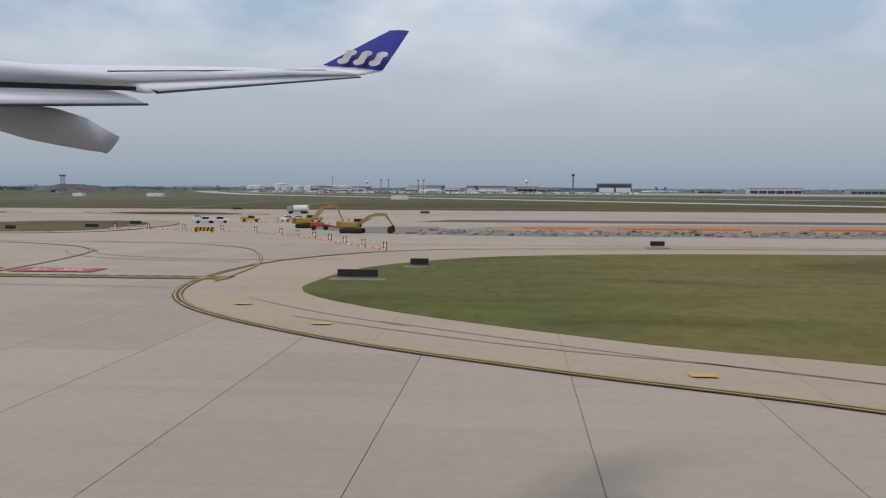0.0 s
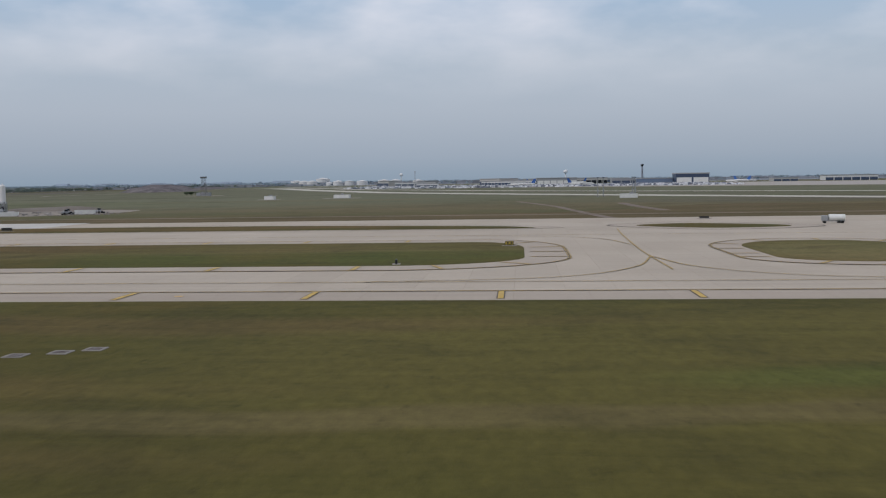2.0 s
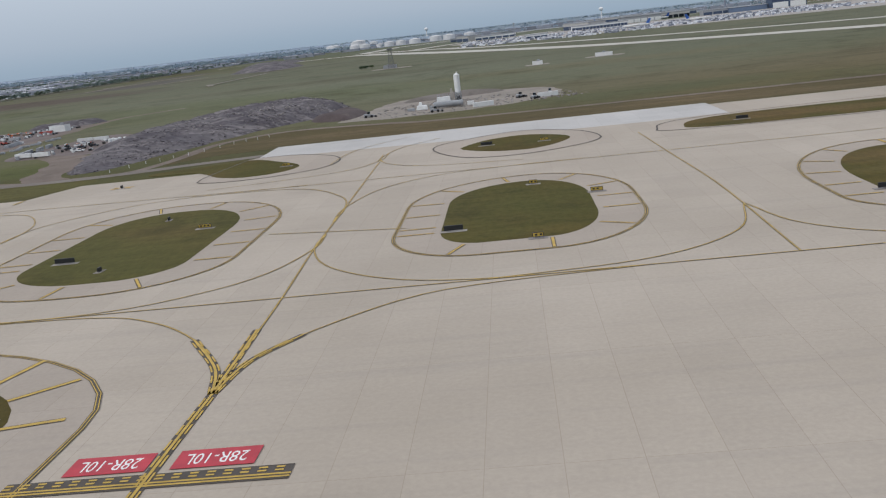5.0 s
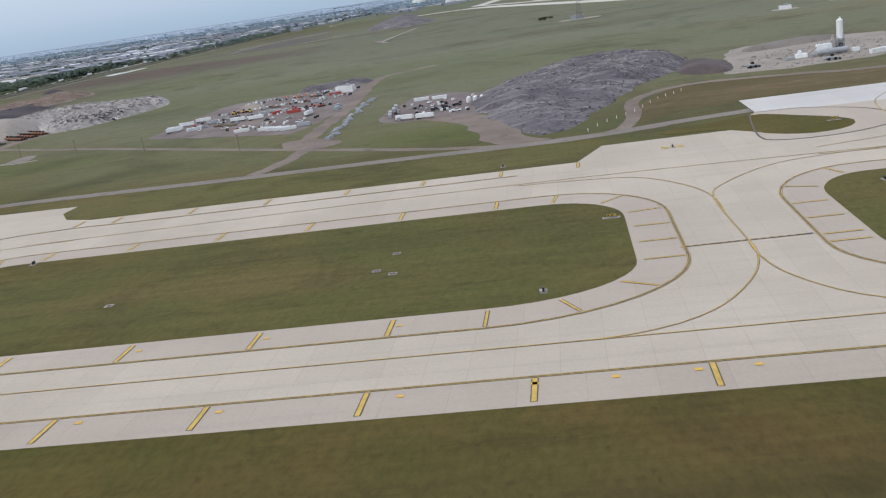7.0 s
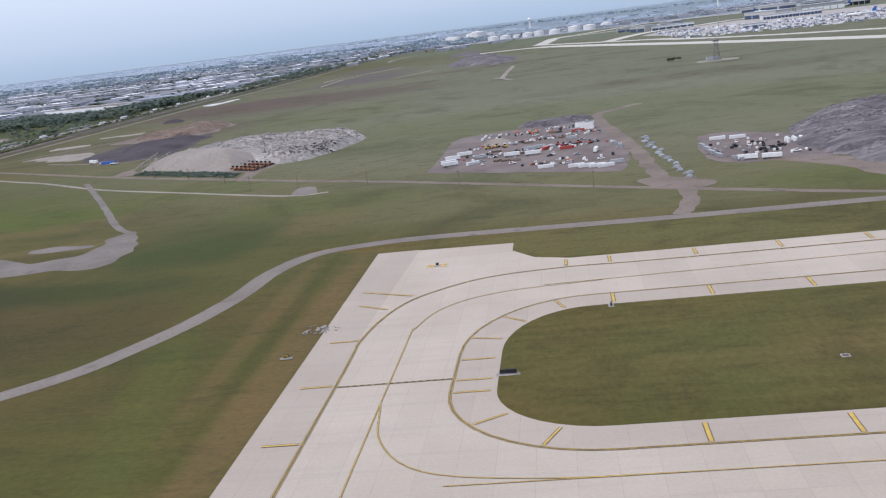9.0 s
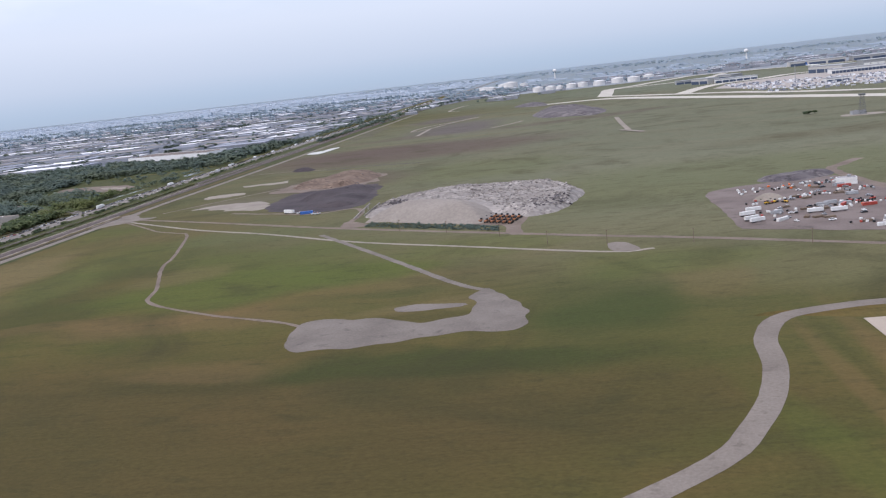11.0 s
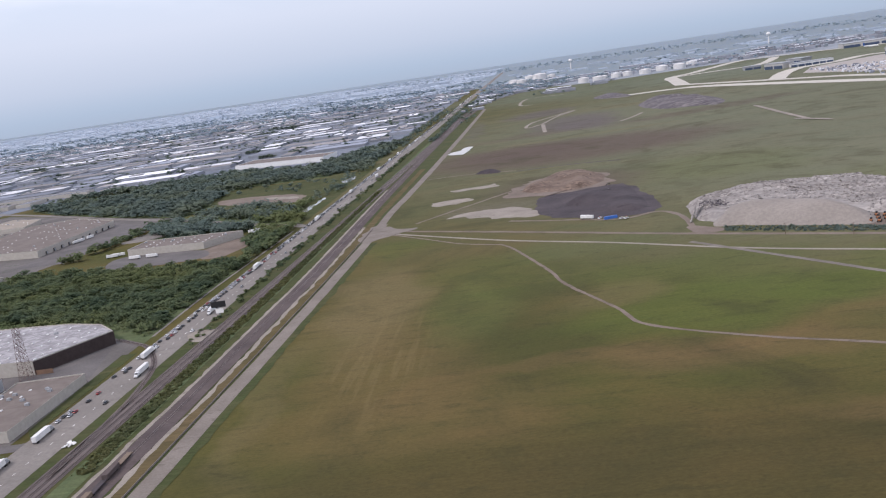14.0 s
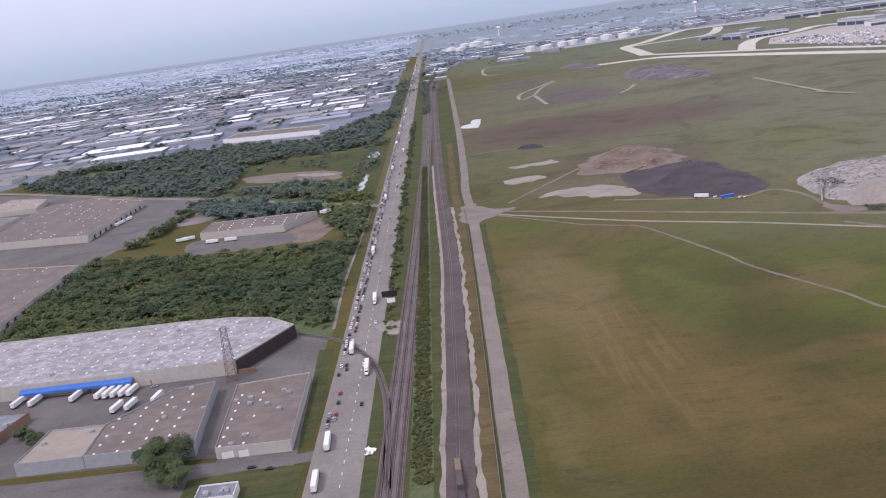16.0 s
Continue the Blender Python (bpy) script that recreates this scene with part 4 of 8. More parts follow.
VERGE = grass_material("green_verge", (0.052, 0.064, 0.024), (0.078, 0.076, 0.034), (0.038, 0.044, 0.020), (0.6, 1, 1), 20)
NEARTOWN = ground_material("worn_lots", (0.105, 0.096, 0.090), (0.145, 0.133, 0.124), 9, stain=(0.07, 0.075, 0.05))
LEAF = foliage_material("broadleaf_foliage", (0.072, 0.108, 0.066), (0.150, 0.188, 0.096), 0.10)
# far foliage: lighter and bluer, with haze worked into the leaf colour
LEAFFAR = foliage_material("haze_tinted_foliage", (0.125, 0.170, 0.152), (0.168, 0.215, 0.178), 0.06)
LEAFYOUNG = foliage_material("young_foliage", (0.112, 0.150, 0.070), (0.178, 0.210, 0.105), 0.10)
UNDERGROWTH = grass_material("green_undergrowth", (0.080, 0.104, 0.050), (0.104, 0.122, 0.060), (0.058, 0.076, 0.038), (1, 1, 1), 16)
WEED = foliage_material("weeds", (0.092, 0.112, 0.050), (0.128, 0.138, 0.066), 0.15)
# air haze is put straight into these pale blue base colours
HAZE = foliage_material("haze_coloured_woods", (0.30, 0.385, 0.455), (0.345, 0.43, 0.50), 0.06)
HAZEPLAIN = foliage_material("haze_coloured_plain", (0.315, 0.395, 0.475), (0.365, 0.44, 0.515), 0.04)
ROOFW = roofing_material("patched_white_roofing", (0.22, 0.21, 0.215), (0.38, 0.37, 0.375), 0, 6)
ROOFT = roofing_material("tan_gravel_roofing", (0.135, 0.112, 0.098), (0.180, 0.152, 0.134))
ROOFC = roofing_material("cream_roofing", (0.25, 0.218, 0.18), (0.30, 0.262, 0.215))
ROOFG = roofing_material("grey_roofing", (0.158, 0.163, 0.180), (0.212, 0.220, 0.245))
# town ground, roofs and walls: bluish distance haze mixed into the colours
TOWN = ground_material("haze_tinted_town_ground", (0.122, 0.142, 0.172), (0.176, 0.194, 0.228), 18, stain=(0.078, 0.108, 0.100))
FAR_WHITE = paint("haze_tinted_white_roofs", (0.70, 0.71, 0.74), 0.7, 0.15, 20, island=0.3)
FAR_GREY = paint("haze_tinted_grey_roofs", (0.215, 0.235, 0.285), 0.7, 0.2, 20, island=0.4)
FAR_TAN = paint("haze_tinted_tan_roofs", (0.27, 0.25, 0.245), 0.7, 0.2, 20, island=0.35)
FAR_WALL = paint("haze_tinted_walls", (0.26, 0.275, 0.305), 0.8, 0.2, 20, island=0.25)
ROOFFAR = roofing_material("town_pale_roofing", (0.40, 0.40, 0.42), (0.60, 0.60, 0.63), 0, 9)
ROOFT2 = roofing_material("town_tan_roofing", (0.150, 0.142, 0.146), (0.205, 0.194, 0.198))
WATER, _n, _l, _b = material("pond_water", 0.12, 0, 0.5)
_b.inputs["Base Color"].default_value = (0.22, 0.23, 0.21, 1)
PUDDLE = paint("pale_water", (0.47, 0.46, 0.42), 0.3, 0.2, 10)
WINGM = paint("wing_grey_paint", (0.80, 0.81, 0.84), 0.4, 0.06, 2)
WINGD = paint("fairing_grey_paint", (0.40, 0.40, 0.40), 0.4, 0.08, 1)
WLBLUE = paint("winglet_blue_paint", (0.025, 0.03, 0.26), 0.35, 0.1, 1)
ORANGEP = paint("orange_plastic", (0.75, 0.16, 0.03), 0.5, 0.2, 1)


# ---------------------------------------------------------------- quad clouds for foliage and rubble
rng = np.random.default_rng(7)


def quad_mesh(name, verts, mats, mat_index=None):
    """A mesh of loose quads from an array (n, 4, 3) in airfield metres."""
    v = (np.asarray(verts, np.float32) * U).reshape(-1, 3)
    n = len(v) // 4
    me = bpy.data.meshes.new(name)
    me.vertices.add(4 * n)
    me.vertices.foreach_set("co", v.ravel())
    me.loops.add(4 * n)
    me.loops.foreach_set("vertex_index", np.arange(4 * n, dtype=np.int32))
    me.polygons.add(n)
    me.polygons.foreach_set("loop_start", np.arange(0, 4 * n, 4, dtype=np.int32))
    me.polygons.foreach_set("loop_total", np.full(n, 4, np.int32))
    if mat_index is not None:
        me.polygons.foreach_set("material_index", np.asarray(mat_index, np.int32))
    for m in mats:
        me.materials.append(m)
    me.update(calc_edges=True)
    me.validate()
    return me


def crown_quads(n, rx, rz, leaf, lobes=6):
    """Leaf sprays over several uneven lobes; the base of the crown is at z = 0."""
    c = rng.normal(size=(lobes, 3)) * (rx * 0.42, rx * 0.42, rz * 0.30) + (0, 0, rz)
    rad = rng.uniform(0.42, 0.72, lobes) * rx
    which = rng.integers(0, lobes, n)
    d = rng.normal(size=(n, 3))
    d /= np.linalg.norm(d, axis=1)[:, None]
    d[:, 2] = np.where(d[:, 2] < -0.35, -d[:, 2], d[:, 2])
    p = c[which] + d * (rad[which] * rng.uniform(0.65, 1.08, n))[:, None] * (1, 1, rz / rx * 0.95)
    nor = d * 0.5 + (0, 0, 0.85) + rng.normal(size=(n, 3)) * 0.2
    nor /= np.linalg.norm(nor, axis=1)[:, None]
    t = np.cross(nor, rng.normal(size=(n, 3)))
    t /= np.linalg.norm(t, axis=1)[:, None]
    s = np.cross(nor, t)
    a, b = (leaf * rng.uniform(0.5, 1.0, n)[:, None] for _ in range(2))
    return np.stack([p - t * a - s * b * 0.6, p + t * a * 0.7 - s * b, p + t * a + s * b * 0.7, p - t * a * 0.6 + s * b], 1)


def trunk_quads(h, r):
    a = np.arange(4) * math.tau / 3
    lo = np.stack([np.cos(a) * r, np.sin(a) * r, 0 * a - 0.3], 1)
    hi = np.stack([np.cos(a) * r * 0.4, np.sin(a) * r * 0.4, 0 * a + h], 1)
    return np.stack([np.stack([lo[k], lo[k + 1], hi[k + 1], hi[k]]) for k in range(3)])


def inside(pts, poly):
    x, y = pts[:, 0], pts[:, 1]
    hit = np.zeros(len(pts), bool)
    for (x0, y0), (x1, y1) in zip(poly, poly[1:] + poly[:1]):
        hit ^= ((y0 > y) != (y1 > y)) & (x < (x1 - x0) * (y - y0) / (y1 - y0 + 1e-9) + x0)
    return hit


def wood(name, poly, count, height, leaves, leaf, label, mat=None, avoid=None):
    """Trees standing in an area, joined as one stuff object."""
    lo, hi = np.min(poly, 0), np.max(poly, 0)
    p = rng.uniform(lo, hi, (count * 3, 2))
    ok = inside(p, poly)
    if avoid:
        ok &= ~inside(p, avoid)
    p = p[ok][:count]
    kinds = [crown_quads(leaves, rng.uniform(0.44, 0.62) * height, rng.uniform(0.32, 0.40) * height, leaf, 8) for _ in range(8)]
    out, idx = [], []
    for x, y in p:
        k = kinds[rng.integers(8)]
        s = rng.uniform(0.4, 0.9) if rng.random() < 0.5 else rng.uniform(0.8, 1.45)
        a = rng.uniform(0, math.tau)
        rot = np.array([[math.cos(a), -math.sin(a), 0], [math.sin(a), math.cos(a), 0], [0, 0, 1]])
        out.append((k @ rot.T) * s + (x, y, height * 0.10 * s))
        out.append(trunk_quads(height * 0.4 * s, 0.2) + (x, y, 0))
        idx += [0] * len(k) + [1] * 3
    me = quad_mesh(name, np.concatenate(out), (mat or LEAF, BARK), idx)
    return tagged(new(name, me), label, "trees", kind="stuff")


EARTH = heap_material("brown_earth", (0.120, 0.088, 0.070), (0.165, 0.124, 0.098), (0.20, 0.155, 0.125), 2.5, 30)


# ---------------------------------------------------------------- heaps
def heap(name, outline, height, mat, label, cell=4.0, slope=22.0, lump=0.3, seed=0.0, fine=0.12, lean=None):
    """A heap of loose material over an outline, with an uneven top."""
    poly = patch_outline(outline, 6, 2)
    pa = np.array(poly)
    lo, hi = pa.min(0) - cell, pa.max(0) + cell
    nx, ny = (int((hi[k] - lo[k]) / cell) + 2 for k in (0, 1))
    gx, gy = np.meshgrid(lo[0] + np.arange(nx) * cell, lo[1] + np.arange(ny) * cell, indexing="ij")
    q = np.stack([gx.ravel(), gy.ravel()], 1)
    within = inside(q, poly)
    a, b = pa, np.roll(pa, -1, 0)
    d = np.full(len(q), 1e9)
    for s, e in zip(a, b):
        t = np.clip(((q - s) @ (e - s)) / max((e - s) @ (e - s), 1e-9), 0, 1)
        d = np.minimum(d, np.linalg.norm(q - s - t[:, None] * (e - s), axis=1))
    d = np.where(within, d, -d)
    z = []
    for (x, y), dist in zip(q, d):
        k = min(1.0, max(0.0, dist / slope))
        base = height * (k * (2 - k))
        if lean:
            base *= 0.22 + 0.78 * min(1.0, max(0.0, ((x - lean[0]) * (lean[2] - lean[0]) + (y - lean[1]) * (lean[3] - lean[1])) / ((lean[2] - lean[0]) ** 2 + (lean[3] - lean[1]) ** 2)))
        big = 1 + lump * 2 * noise.noise((x * 0.022 + seed, y * 0.022, seed))
        small = fine * height * noise.noise((x * 0.12, y * 0.12, seed + 4)) * (0.3 + k)
        z.append(base * big + small * (dist > 0) if dist > -cell * 0.2 else -0.6)
    z = np.array(z)
    bm = bmesh.new()
    vs = {}
    for i in range(nx - 1):
        for j in range(ny - 1):
            ids = [i * ny + j, (i + 1) * ny + j, (i + 1) * ny + j + 1, i * ny + j + 1]
            if not any(within[k] for k in ids):
                continue
            for k in ids:
                if k not in vs:
                    vs[k] = bm.verts.new((*q[k], z[k]))
            bm.faces.new([vs[k] for k in ids])
    ob = tagged(part(name, bm, mat, None, "", True), label, "heap", kind="structure")

    def top(x, y):
        i, j = int((x - lo[0]) / cell), int((y - lo[1]) / cell)
        return max(0.0, z[min(max(i, 0), nx - 1) * ny + min(max(j, 0), ny - 1)])
    return poly, top


def chunks(name, poly, top, count, size, mat, label, flatness=0.5):
    """Broken pieces lying over a heap, joined as stuff."""
    lo, hi = np.min(poly, 0), np.max(poly, 0)
    p = rng.uniform(lo, hi, (count * 3, 2))
    p = p[inside(p, poly)][:count]
    out = []
    cube = np.array([[-1, -1, -1], [1, -1, -1], [1, 1, -1], [-1, 1, -1], [-1, -1, 1], [1, -1, 1], [1, 1, 1], [-1, 1, 1]], float)
    faces = [(0, 3, 2, 1), (4, 5, 6, 7), (0, 1, 5, 4), (1, 2, 6, 5), (2, 3, 7, 6), (3, 0, 4, 7)]
    for x, y in p:
        s = size * rng.uniform(0.35, 1.2) * np.array([1, rng.uniform(0.4, 1), flatness * rng.uniform(0.3, 1)])
        e = Euler((rng.uniform(-0.5, 0.5), rng.uniform(-0.5, 0.5), rng.uniform(0, 6.3)))
        v = (cube * s * rng.uniform(0.8, 1.2, (8, 3))) @ np.array(e.to_matrix()).T + (x, y, top(x, y) + 0.2 * size)
        out.append(v[np.array(faces)])
    me = quad_mesh(name, np.concatenate(out), (mat,))
    return tagged(new(name, me), label, "rubble", kind="stuff")


poly, top = heap("heap_millings", [(-724, 505), (-736, 575), (-716, 645), (-676, 692), (-622, 692), (-600, 645), (-612, 596), (-642, 536), (-660, 482), (-680, 424), (-698, 424)], 8.8, ASPHPILE, "long grey heap of asphalt millings", 2.0, 26, 0.25, 2.0, 0.16, (-700, 440, -640, 640))
chunks("rubble_millings", poly, top, 1500, 0.5, ASPHPILE, "grey broken asphalt lumps on the heap")
chunks("rubble_millings_pale", [(-690, 520), (-640, 560), (-608, 620), (-622, 670), (-660, 650), (-700, 580)], top, 300, 0.6, RUBBLE, "pale broken concrete on the heap")
flat("ground_millings_apron", patch_outline([(-772, 532), (-728, 506), (-712, 470), (-698, 420), (-686, 404), (-712, 402), (-722, 440), (-738, 488)], 6, 2.5), 0.065, DIRT, "pale dirt apron at the foot of the heap")
poly, top = heap("heap_rubble", [(-1232, 800), (-1180, 760), (-1140, 736), (-1118, 752), (-1094, 728), (-1070, 735), (-1052, 790), (-1046, 850), (-1075, 915), (-1150, 935), (-1222, 900)], 6.0, RUBBLE, "wide pale heap of crushed concrete", 2.0, 17, 0.35, 6.0, 0.25)
chunks("rubble_concrete", [(-1225, 830), (-1185, 835), (-1126, 795), (-1115, 755), (-1094, 732), (-1064, 745), (-1050, 850), (-1075, 905), (-1150, 928), (-1218, 890)], top, 1700, 0.95, RUBBLE, "pale broken concrete slabs and blocks")
chunks("rubble_dark", [(-1232, 805), (-1216, 830), (-1200, 850), (-1210, 880), (-1228, 850)], top, 110, 1.1, ASPHPILE, "darker broken asphalt among the concrete")
chunks("rubble_dark_east", [(-1090, 730), (-1056, 765), (-1060, 800), (-1090, 770), (-1116, 760)], top, 200, 1.0, ASPHPILE, "darker broken asphalt among the concrete")
heap("heap_crushed", [(-1228, 772), (-1214, 768), (-1177, 741), (-1136, 714), (-1118, 728), (-1126, 790), (-1180, 832), (-1218, 818)], 13, CRUSHED, "smooth pale cone of crushed stone", 2.5, 38, 0.05, 9.0, 0.012)
flat("ground_ramp", patch_outline([(-1140, 716), (-1118, 752), (-1092, 726), (-1096, 690), (-1094, 652), (-1106, 656), (-1108, 690), (-1124, 704)], 4, 1.5), 0.075, DIRT, "pale dirt yard and ramp at the heap")
flat("ground_ramp_west", patch_outline([(-1246, 790), (-1232, 775), (-1224, 756), (-1238, 752), (-1250, 772)], 4, 1.5), 0.075, DIRT, "pale dirt ramp at the heap")
wood("shrubs_heap", [(-1224, 768), (-1177, 738), (-1132, 708), (-1112, 690), (-1112, 672), (-1180, 718), (-1226, 750)], 700, 1.1, 24, 0.7, "dark weeds along the foot of the heap", LEAFFAR)
heap("heap_soil", [(-1340, 1000), (-1300, 1045), (-1268, 1040), (-1262, 960), (-1266, 900), (-1300, 900)], 7, DARKSOIL, "dark heap of topsoil", 4, 34, 0.3, 3.0, 0.06)
heap("heap_earth", [(-1380, 1110), (-1352, 1190), (-1300, 1205), (-1280, 1150), (-1296, 1090), (-1340, 1072)], 9, EARTH, "brown heap of earth", 4, 34, 0.4, 5.0, 0.12)
heap("heap_far", [(-1103, 2181), (-1073, 2033), (-1010, 1990), (-976, 1960), (-945, 2080), (-960, 2200), (-1021, 2340), (-1080, 2300)], 13, ASPHPILE, "long low grey heap by the runway", 10, 60, 0.3, 8.0)
heap("heap_far_low", [(-1158, 2715), (-1100, 2620), (-1070, 2640), (-1085, 2830), (-1138, 2820)], 7, ASPHPILE, "low dark heap at the runway end", 12, 50, 0.3, 4.0)


heap("heap_field_small", [(-1441, 1338), (-1412, 1320), (-1408, 1345), (-1425, 1356)], 4, DARKSOIL, "small dark heap beside a track", 4, 12, 0.2, 1.0)

# ---------------------------------------------------------------- road, rails and gravel running north
def north(x0, slope, y0=-300, y1=9000, bend=0.0):
    return [(x0 + slope * (y - 400) + bend * max(0.0, y - 2400) ** 2, y) for y in list(range(y0, 2400, 60)) + list(range(2400, y1 + 1, 150))]


def strip(name, line, width, mat, label, z, wobble=0.0, category="ground"):
    bm = bmesh.new()
    ribbon(bm, line, width, z, wobble=wobble)
    return tagged(part(name, bm, mat), label, category, kind="structure")


TRACK = smooth_line([(-1625, -300), (-1603, 393), (-1595.5, 600), (-1584, 930), (-1564, 1570), (-1546, 2200), (-1528, 2840), (-1470, 3400), (-1330, 3900), (-1100, 4300)], 25)
BED = smooth_line([(-1600, -300), (-1572, 385), (-1567.5, 495), (-1562, 685), (-1559, 800), (-1555, 1260), (-1541, 2000), (-1524, 2612), (-1490, 3150)], 25)
GRAVELLINE = smooth_line([(-1572, -300), (-1548, 400), (-1542, 574), (-1536, 760), (-1531, 950), (-1530, 1080), (-1523, 1240), (-1511, 1600), (-1492, 2300), (-1474, 2990)], 25)
def gravel_x(y):
    return float(np.interp(y, [q[1] for q in GRAVELLINE], [q[0] for q in GRAVELLINE]))


strip("ground_corridor", [(x + 6, y) for x, y in north(-1592, 0.022, y1=3300)], 92, VERGE, "weedy grass beside the railway", 0.06)
strip("road_highway", north(-1629, 0.0195, y1=11500), 26, ROADCONC, "grey concrete highway with several lanes", 0.16, category="road")
strip("ground_ballast", TRACK, 12.5, BALLAST, "grey-brown railway ballast", 0.22)
strip("ground_track_bed", BED, 13, BROWNBED, "dark brown new track bed", 0.24, 0.05)
strip("ground_bed_edge", [(x - 7.6, y) for x, y in smooth_line(BED, 4) if y < 1300], 2.8, SAND, "pale stone edge of the track bed", 0.20, 0.9)
strip("ground_dry_strip", [((a + 7 + b - 5) / 2, y) for (a, y), b in ((p, gravel_x(p[1])) for p in BED if p[1] < 1500)], 8, DRYGRASS, "tan dirt and dry grass beside the track bed", 0.17, 0.2)
strip("ground_bed_edge_east", [(x + 8.5 + 1.5 * noise.noise((x, y * 0.02, 2.0)), y) for x, y in smooth_line(BED, 4) if y < 1000], 3.0, SAND, "ragged pale stone edge of the track bed", 0.20, 1.1)
strip("ground_weeds", [(-1591, 300), (-1588.5, 400), (-1585, 600), (-1573, 1300), (-1560, 2000)], 11, UNDERGROWTH, "green weeds between the tracks", 0.18)
strip("road_gravel", GRAVELLINE, 9.5, ROADGRAVEL, "wide grey gravel road beside the railway", 0.20, 0.12, "road")
strip("ground_green_edge", [(x + 7.5, y) for x, y in smooth_line(GRAVELLINE, 5) if y < 900], 6, VERGE, "dark green edge of the field", 0.15, 0.7)
bm = bmesh.new()
barrier_line = [(x - 6.6, y) for x, y in GRAVELLINE if y < 1000]
for (x0, y0), (x1, y1) in zip(barrier_line, barrier_line[1:]):
    vs = [bm.verts.new(v) for v in ((x0 - 0.22, y0, 0.1), (x0 + 0.22, y0, 0.1), (x1 + 0.22, y1, 0.1), (x1 - 0.22, y1, 0.1), (x0 - 0.14, y0, 0.9), (x0 + 0.14, y0, 0.9), (x1 + 0.14, y1, 0.9), (x1 - 0.14, y1, 0.9))]
    for f in ((4, 5, 6, 7), (0, 4, 7, 3), (1, 2, 6, 5)):
        bm.faces.new([vs[q] for q in f])
tagged(part("barrier", bm, ROADGRAVEL), "long low concrete barrier beside the gravel road", "barrier", kind="structure")
bm = bmesh.new()
for line, off in ((TRACK, -4.4), (TRACK, 0.0), (TRACK, 4.4), (BED, 1.0)):
    for g in (-0.75, 0.75):
        ribbon(bm, line, 0.22, 0.42, shift=off + g)
spur = smooth_line([(-1672, 642), (-1655, 628), (-1637, 609), (-1617, 566), (-1608, 517), (-1605, 470), (-1604, 400)], 5)
for g in (-0.75, 0.75):
    ribbon(bm, spur, 0.22, 0.42, shift=g)
ties = bmesh.new()
for line, off in ((TRACK, -4.4), (TRACK, 0.0), (TRACK, 4.4)):
    ribbon(ties, line, 2.5, 0.30, shift=off)
ribbon(ties, spur, 2.5, 0.36)
tagged(part("sleepers", ties, SLEEPER), "dark oily sleepers set in the ballast", "railway", kind="structure")
tagged(part("rails", bm, RAILM), "dark steel rails of several tracks", "railway", kind="structure")
bm = bmesh.new()
ribbon(bm, spur, 4, 0.30)
tagged(part("ground_spur", bm, BALLAST), "curved spur track crossing the highway", "railway", kind="structure")
bm = bmesh.new()
for off in (3.4,):
    y = 300
    while y < 1900:
        dash = 3 if off else 9
        xx = -1629 + 0.0195 * (y - 400) + off
        ribbon(bm, [(xx, y), (xx + 0.0195 * dash, y + dash)], 0.28, 0.20)
        y += 12 if off else 9
tagged(part("marking_lanes", bm, WHITEP), "white lane lines of the highway", "marking", kind="structure")
road("road_cross", [(-1616, 1060), (-1632, 1068), (-1649, 1090), (-1705, 1132), (-1767, 1194), (-1841, 1265), (-1982, 1382), (-2168, 1554), (-2311, 1678), (-2500, 1830)], 12, ROADCONC, "grey side road", 0.14, 0, 12)
road("road_street", [(-1638, 446), (-1655, 444), (-1720, 449), (-1800, 456), (-1950, 470)], 11, ASPHALT, "grey side street", 0.14)
road("road_footpath", [(-1646, 640), (-1646, 760), (-1641, 900), (-1636, 1040)], 2.2, ROADCONC, "pale path beside the highway", 0.13)
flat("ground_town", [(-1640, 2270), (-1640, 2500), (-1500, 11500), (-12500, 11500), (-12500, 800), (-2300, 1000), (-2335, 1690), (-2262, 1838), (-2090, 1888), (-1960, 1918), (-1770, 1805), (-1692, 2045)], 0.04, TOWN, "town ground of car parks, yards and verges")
flat("ground_town_near", [(-1650, 380), (-1648, 640), (-1915, 740), (-1915, 1000), (-1850, 1290), (-2300, 1650), (-2700, 1300), (-2600, 380)], 0.05, NEARTOWN, "town ground of car parks, yards and verges")
flat("ground_dock_yard", [(-1960, 1030), (-1900, 1026), (-1876, 1262), (-1920, 1288), (-1985, 1360), (-2040, 1402), (-1957, 1310)], 0.09, ASPHALT, "worn asphalt dock yard beside a warehouse")
flat("ground_lot_dirt", patch_outline([(-1722, 1068), (-1694, 1054), (-1676, 998), (-1680, 940), (-1704, 934), (-1724, 990), (-1708, 1045)], 8, 2), 0.08, DIRT, "bare dirt lot beside a warehouse")
flat("ground_dock_lane", patch_outline([(-1822, 1012), (-1728, 994), (-1712, 940), (-1808, 944)], 8, 1), 0.085, ASPHALT, "asphalt lane before a warehouse")
flat("ground_stone_mound", patch_outline([(-1618, 632), (-1608, 612), (-1599, 612), (-1597, 634), (-1607, 640)], 5, 1), 0.27, SAND, "patch of pale stone beside the railway")
flat("ground_lot_bare", patch_outline([(-1872, 1130), (-1840, 1236), (-1822, 1140), (-1850, 1115)], 6, 2), 0.09, ROADCONC, "pale bare lot beside the trees")
flat("ground_lots", [(-1655, 460), (-1655, 560), (-1672, 640), (-1690, 590), (-1950, 610), (-1950, 462)], 0.08, ASPHALT, "worn asphalt yard between the warehouses")
flat("ground_verge_road", [(-1643, 458), (-1642, 600), (-1652, 600), (-1650, 470)], 0.12, VERGE, "grass verge beside the highway")
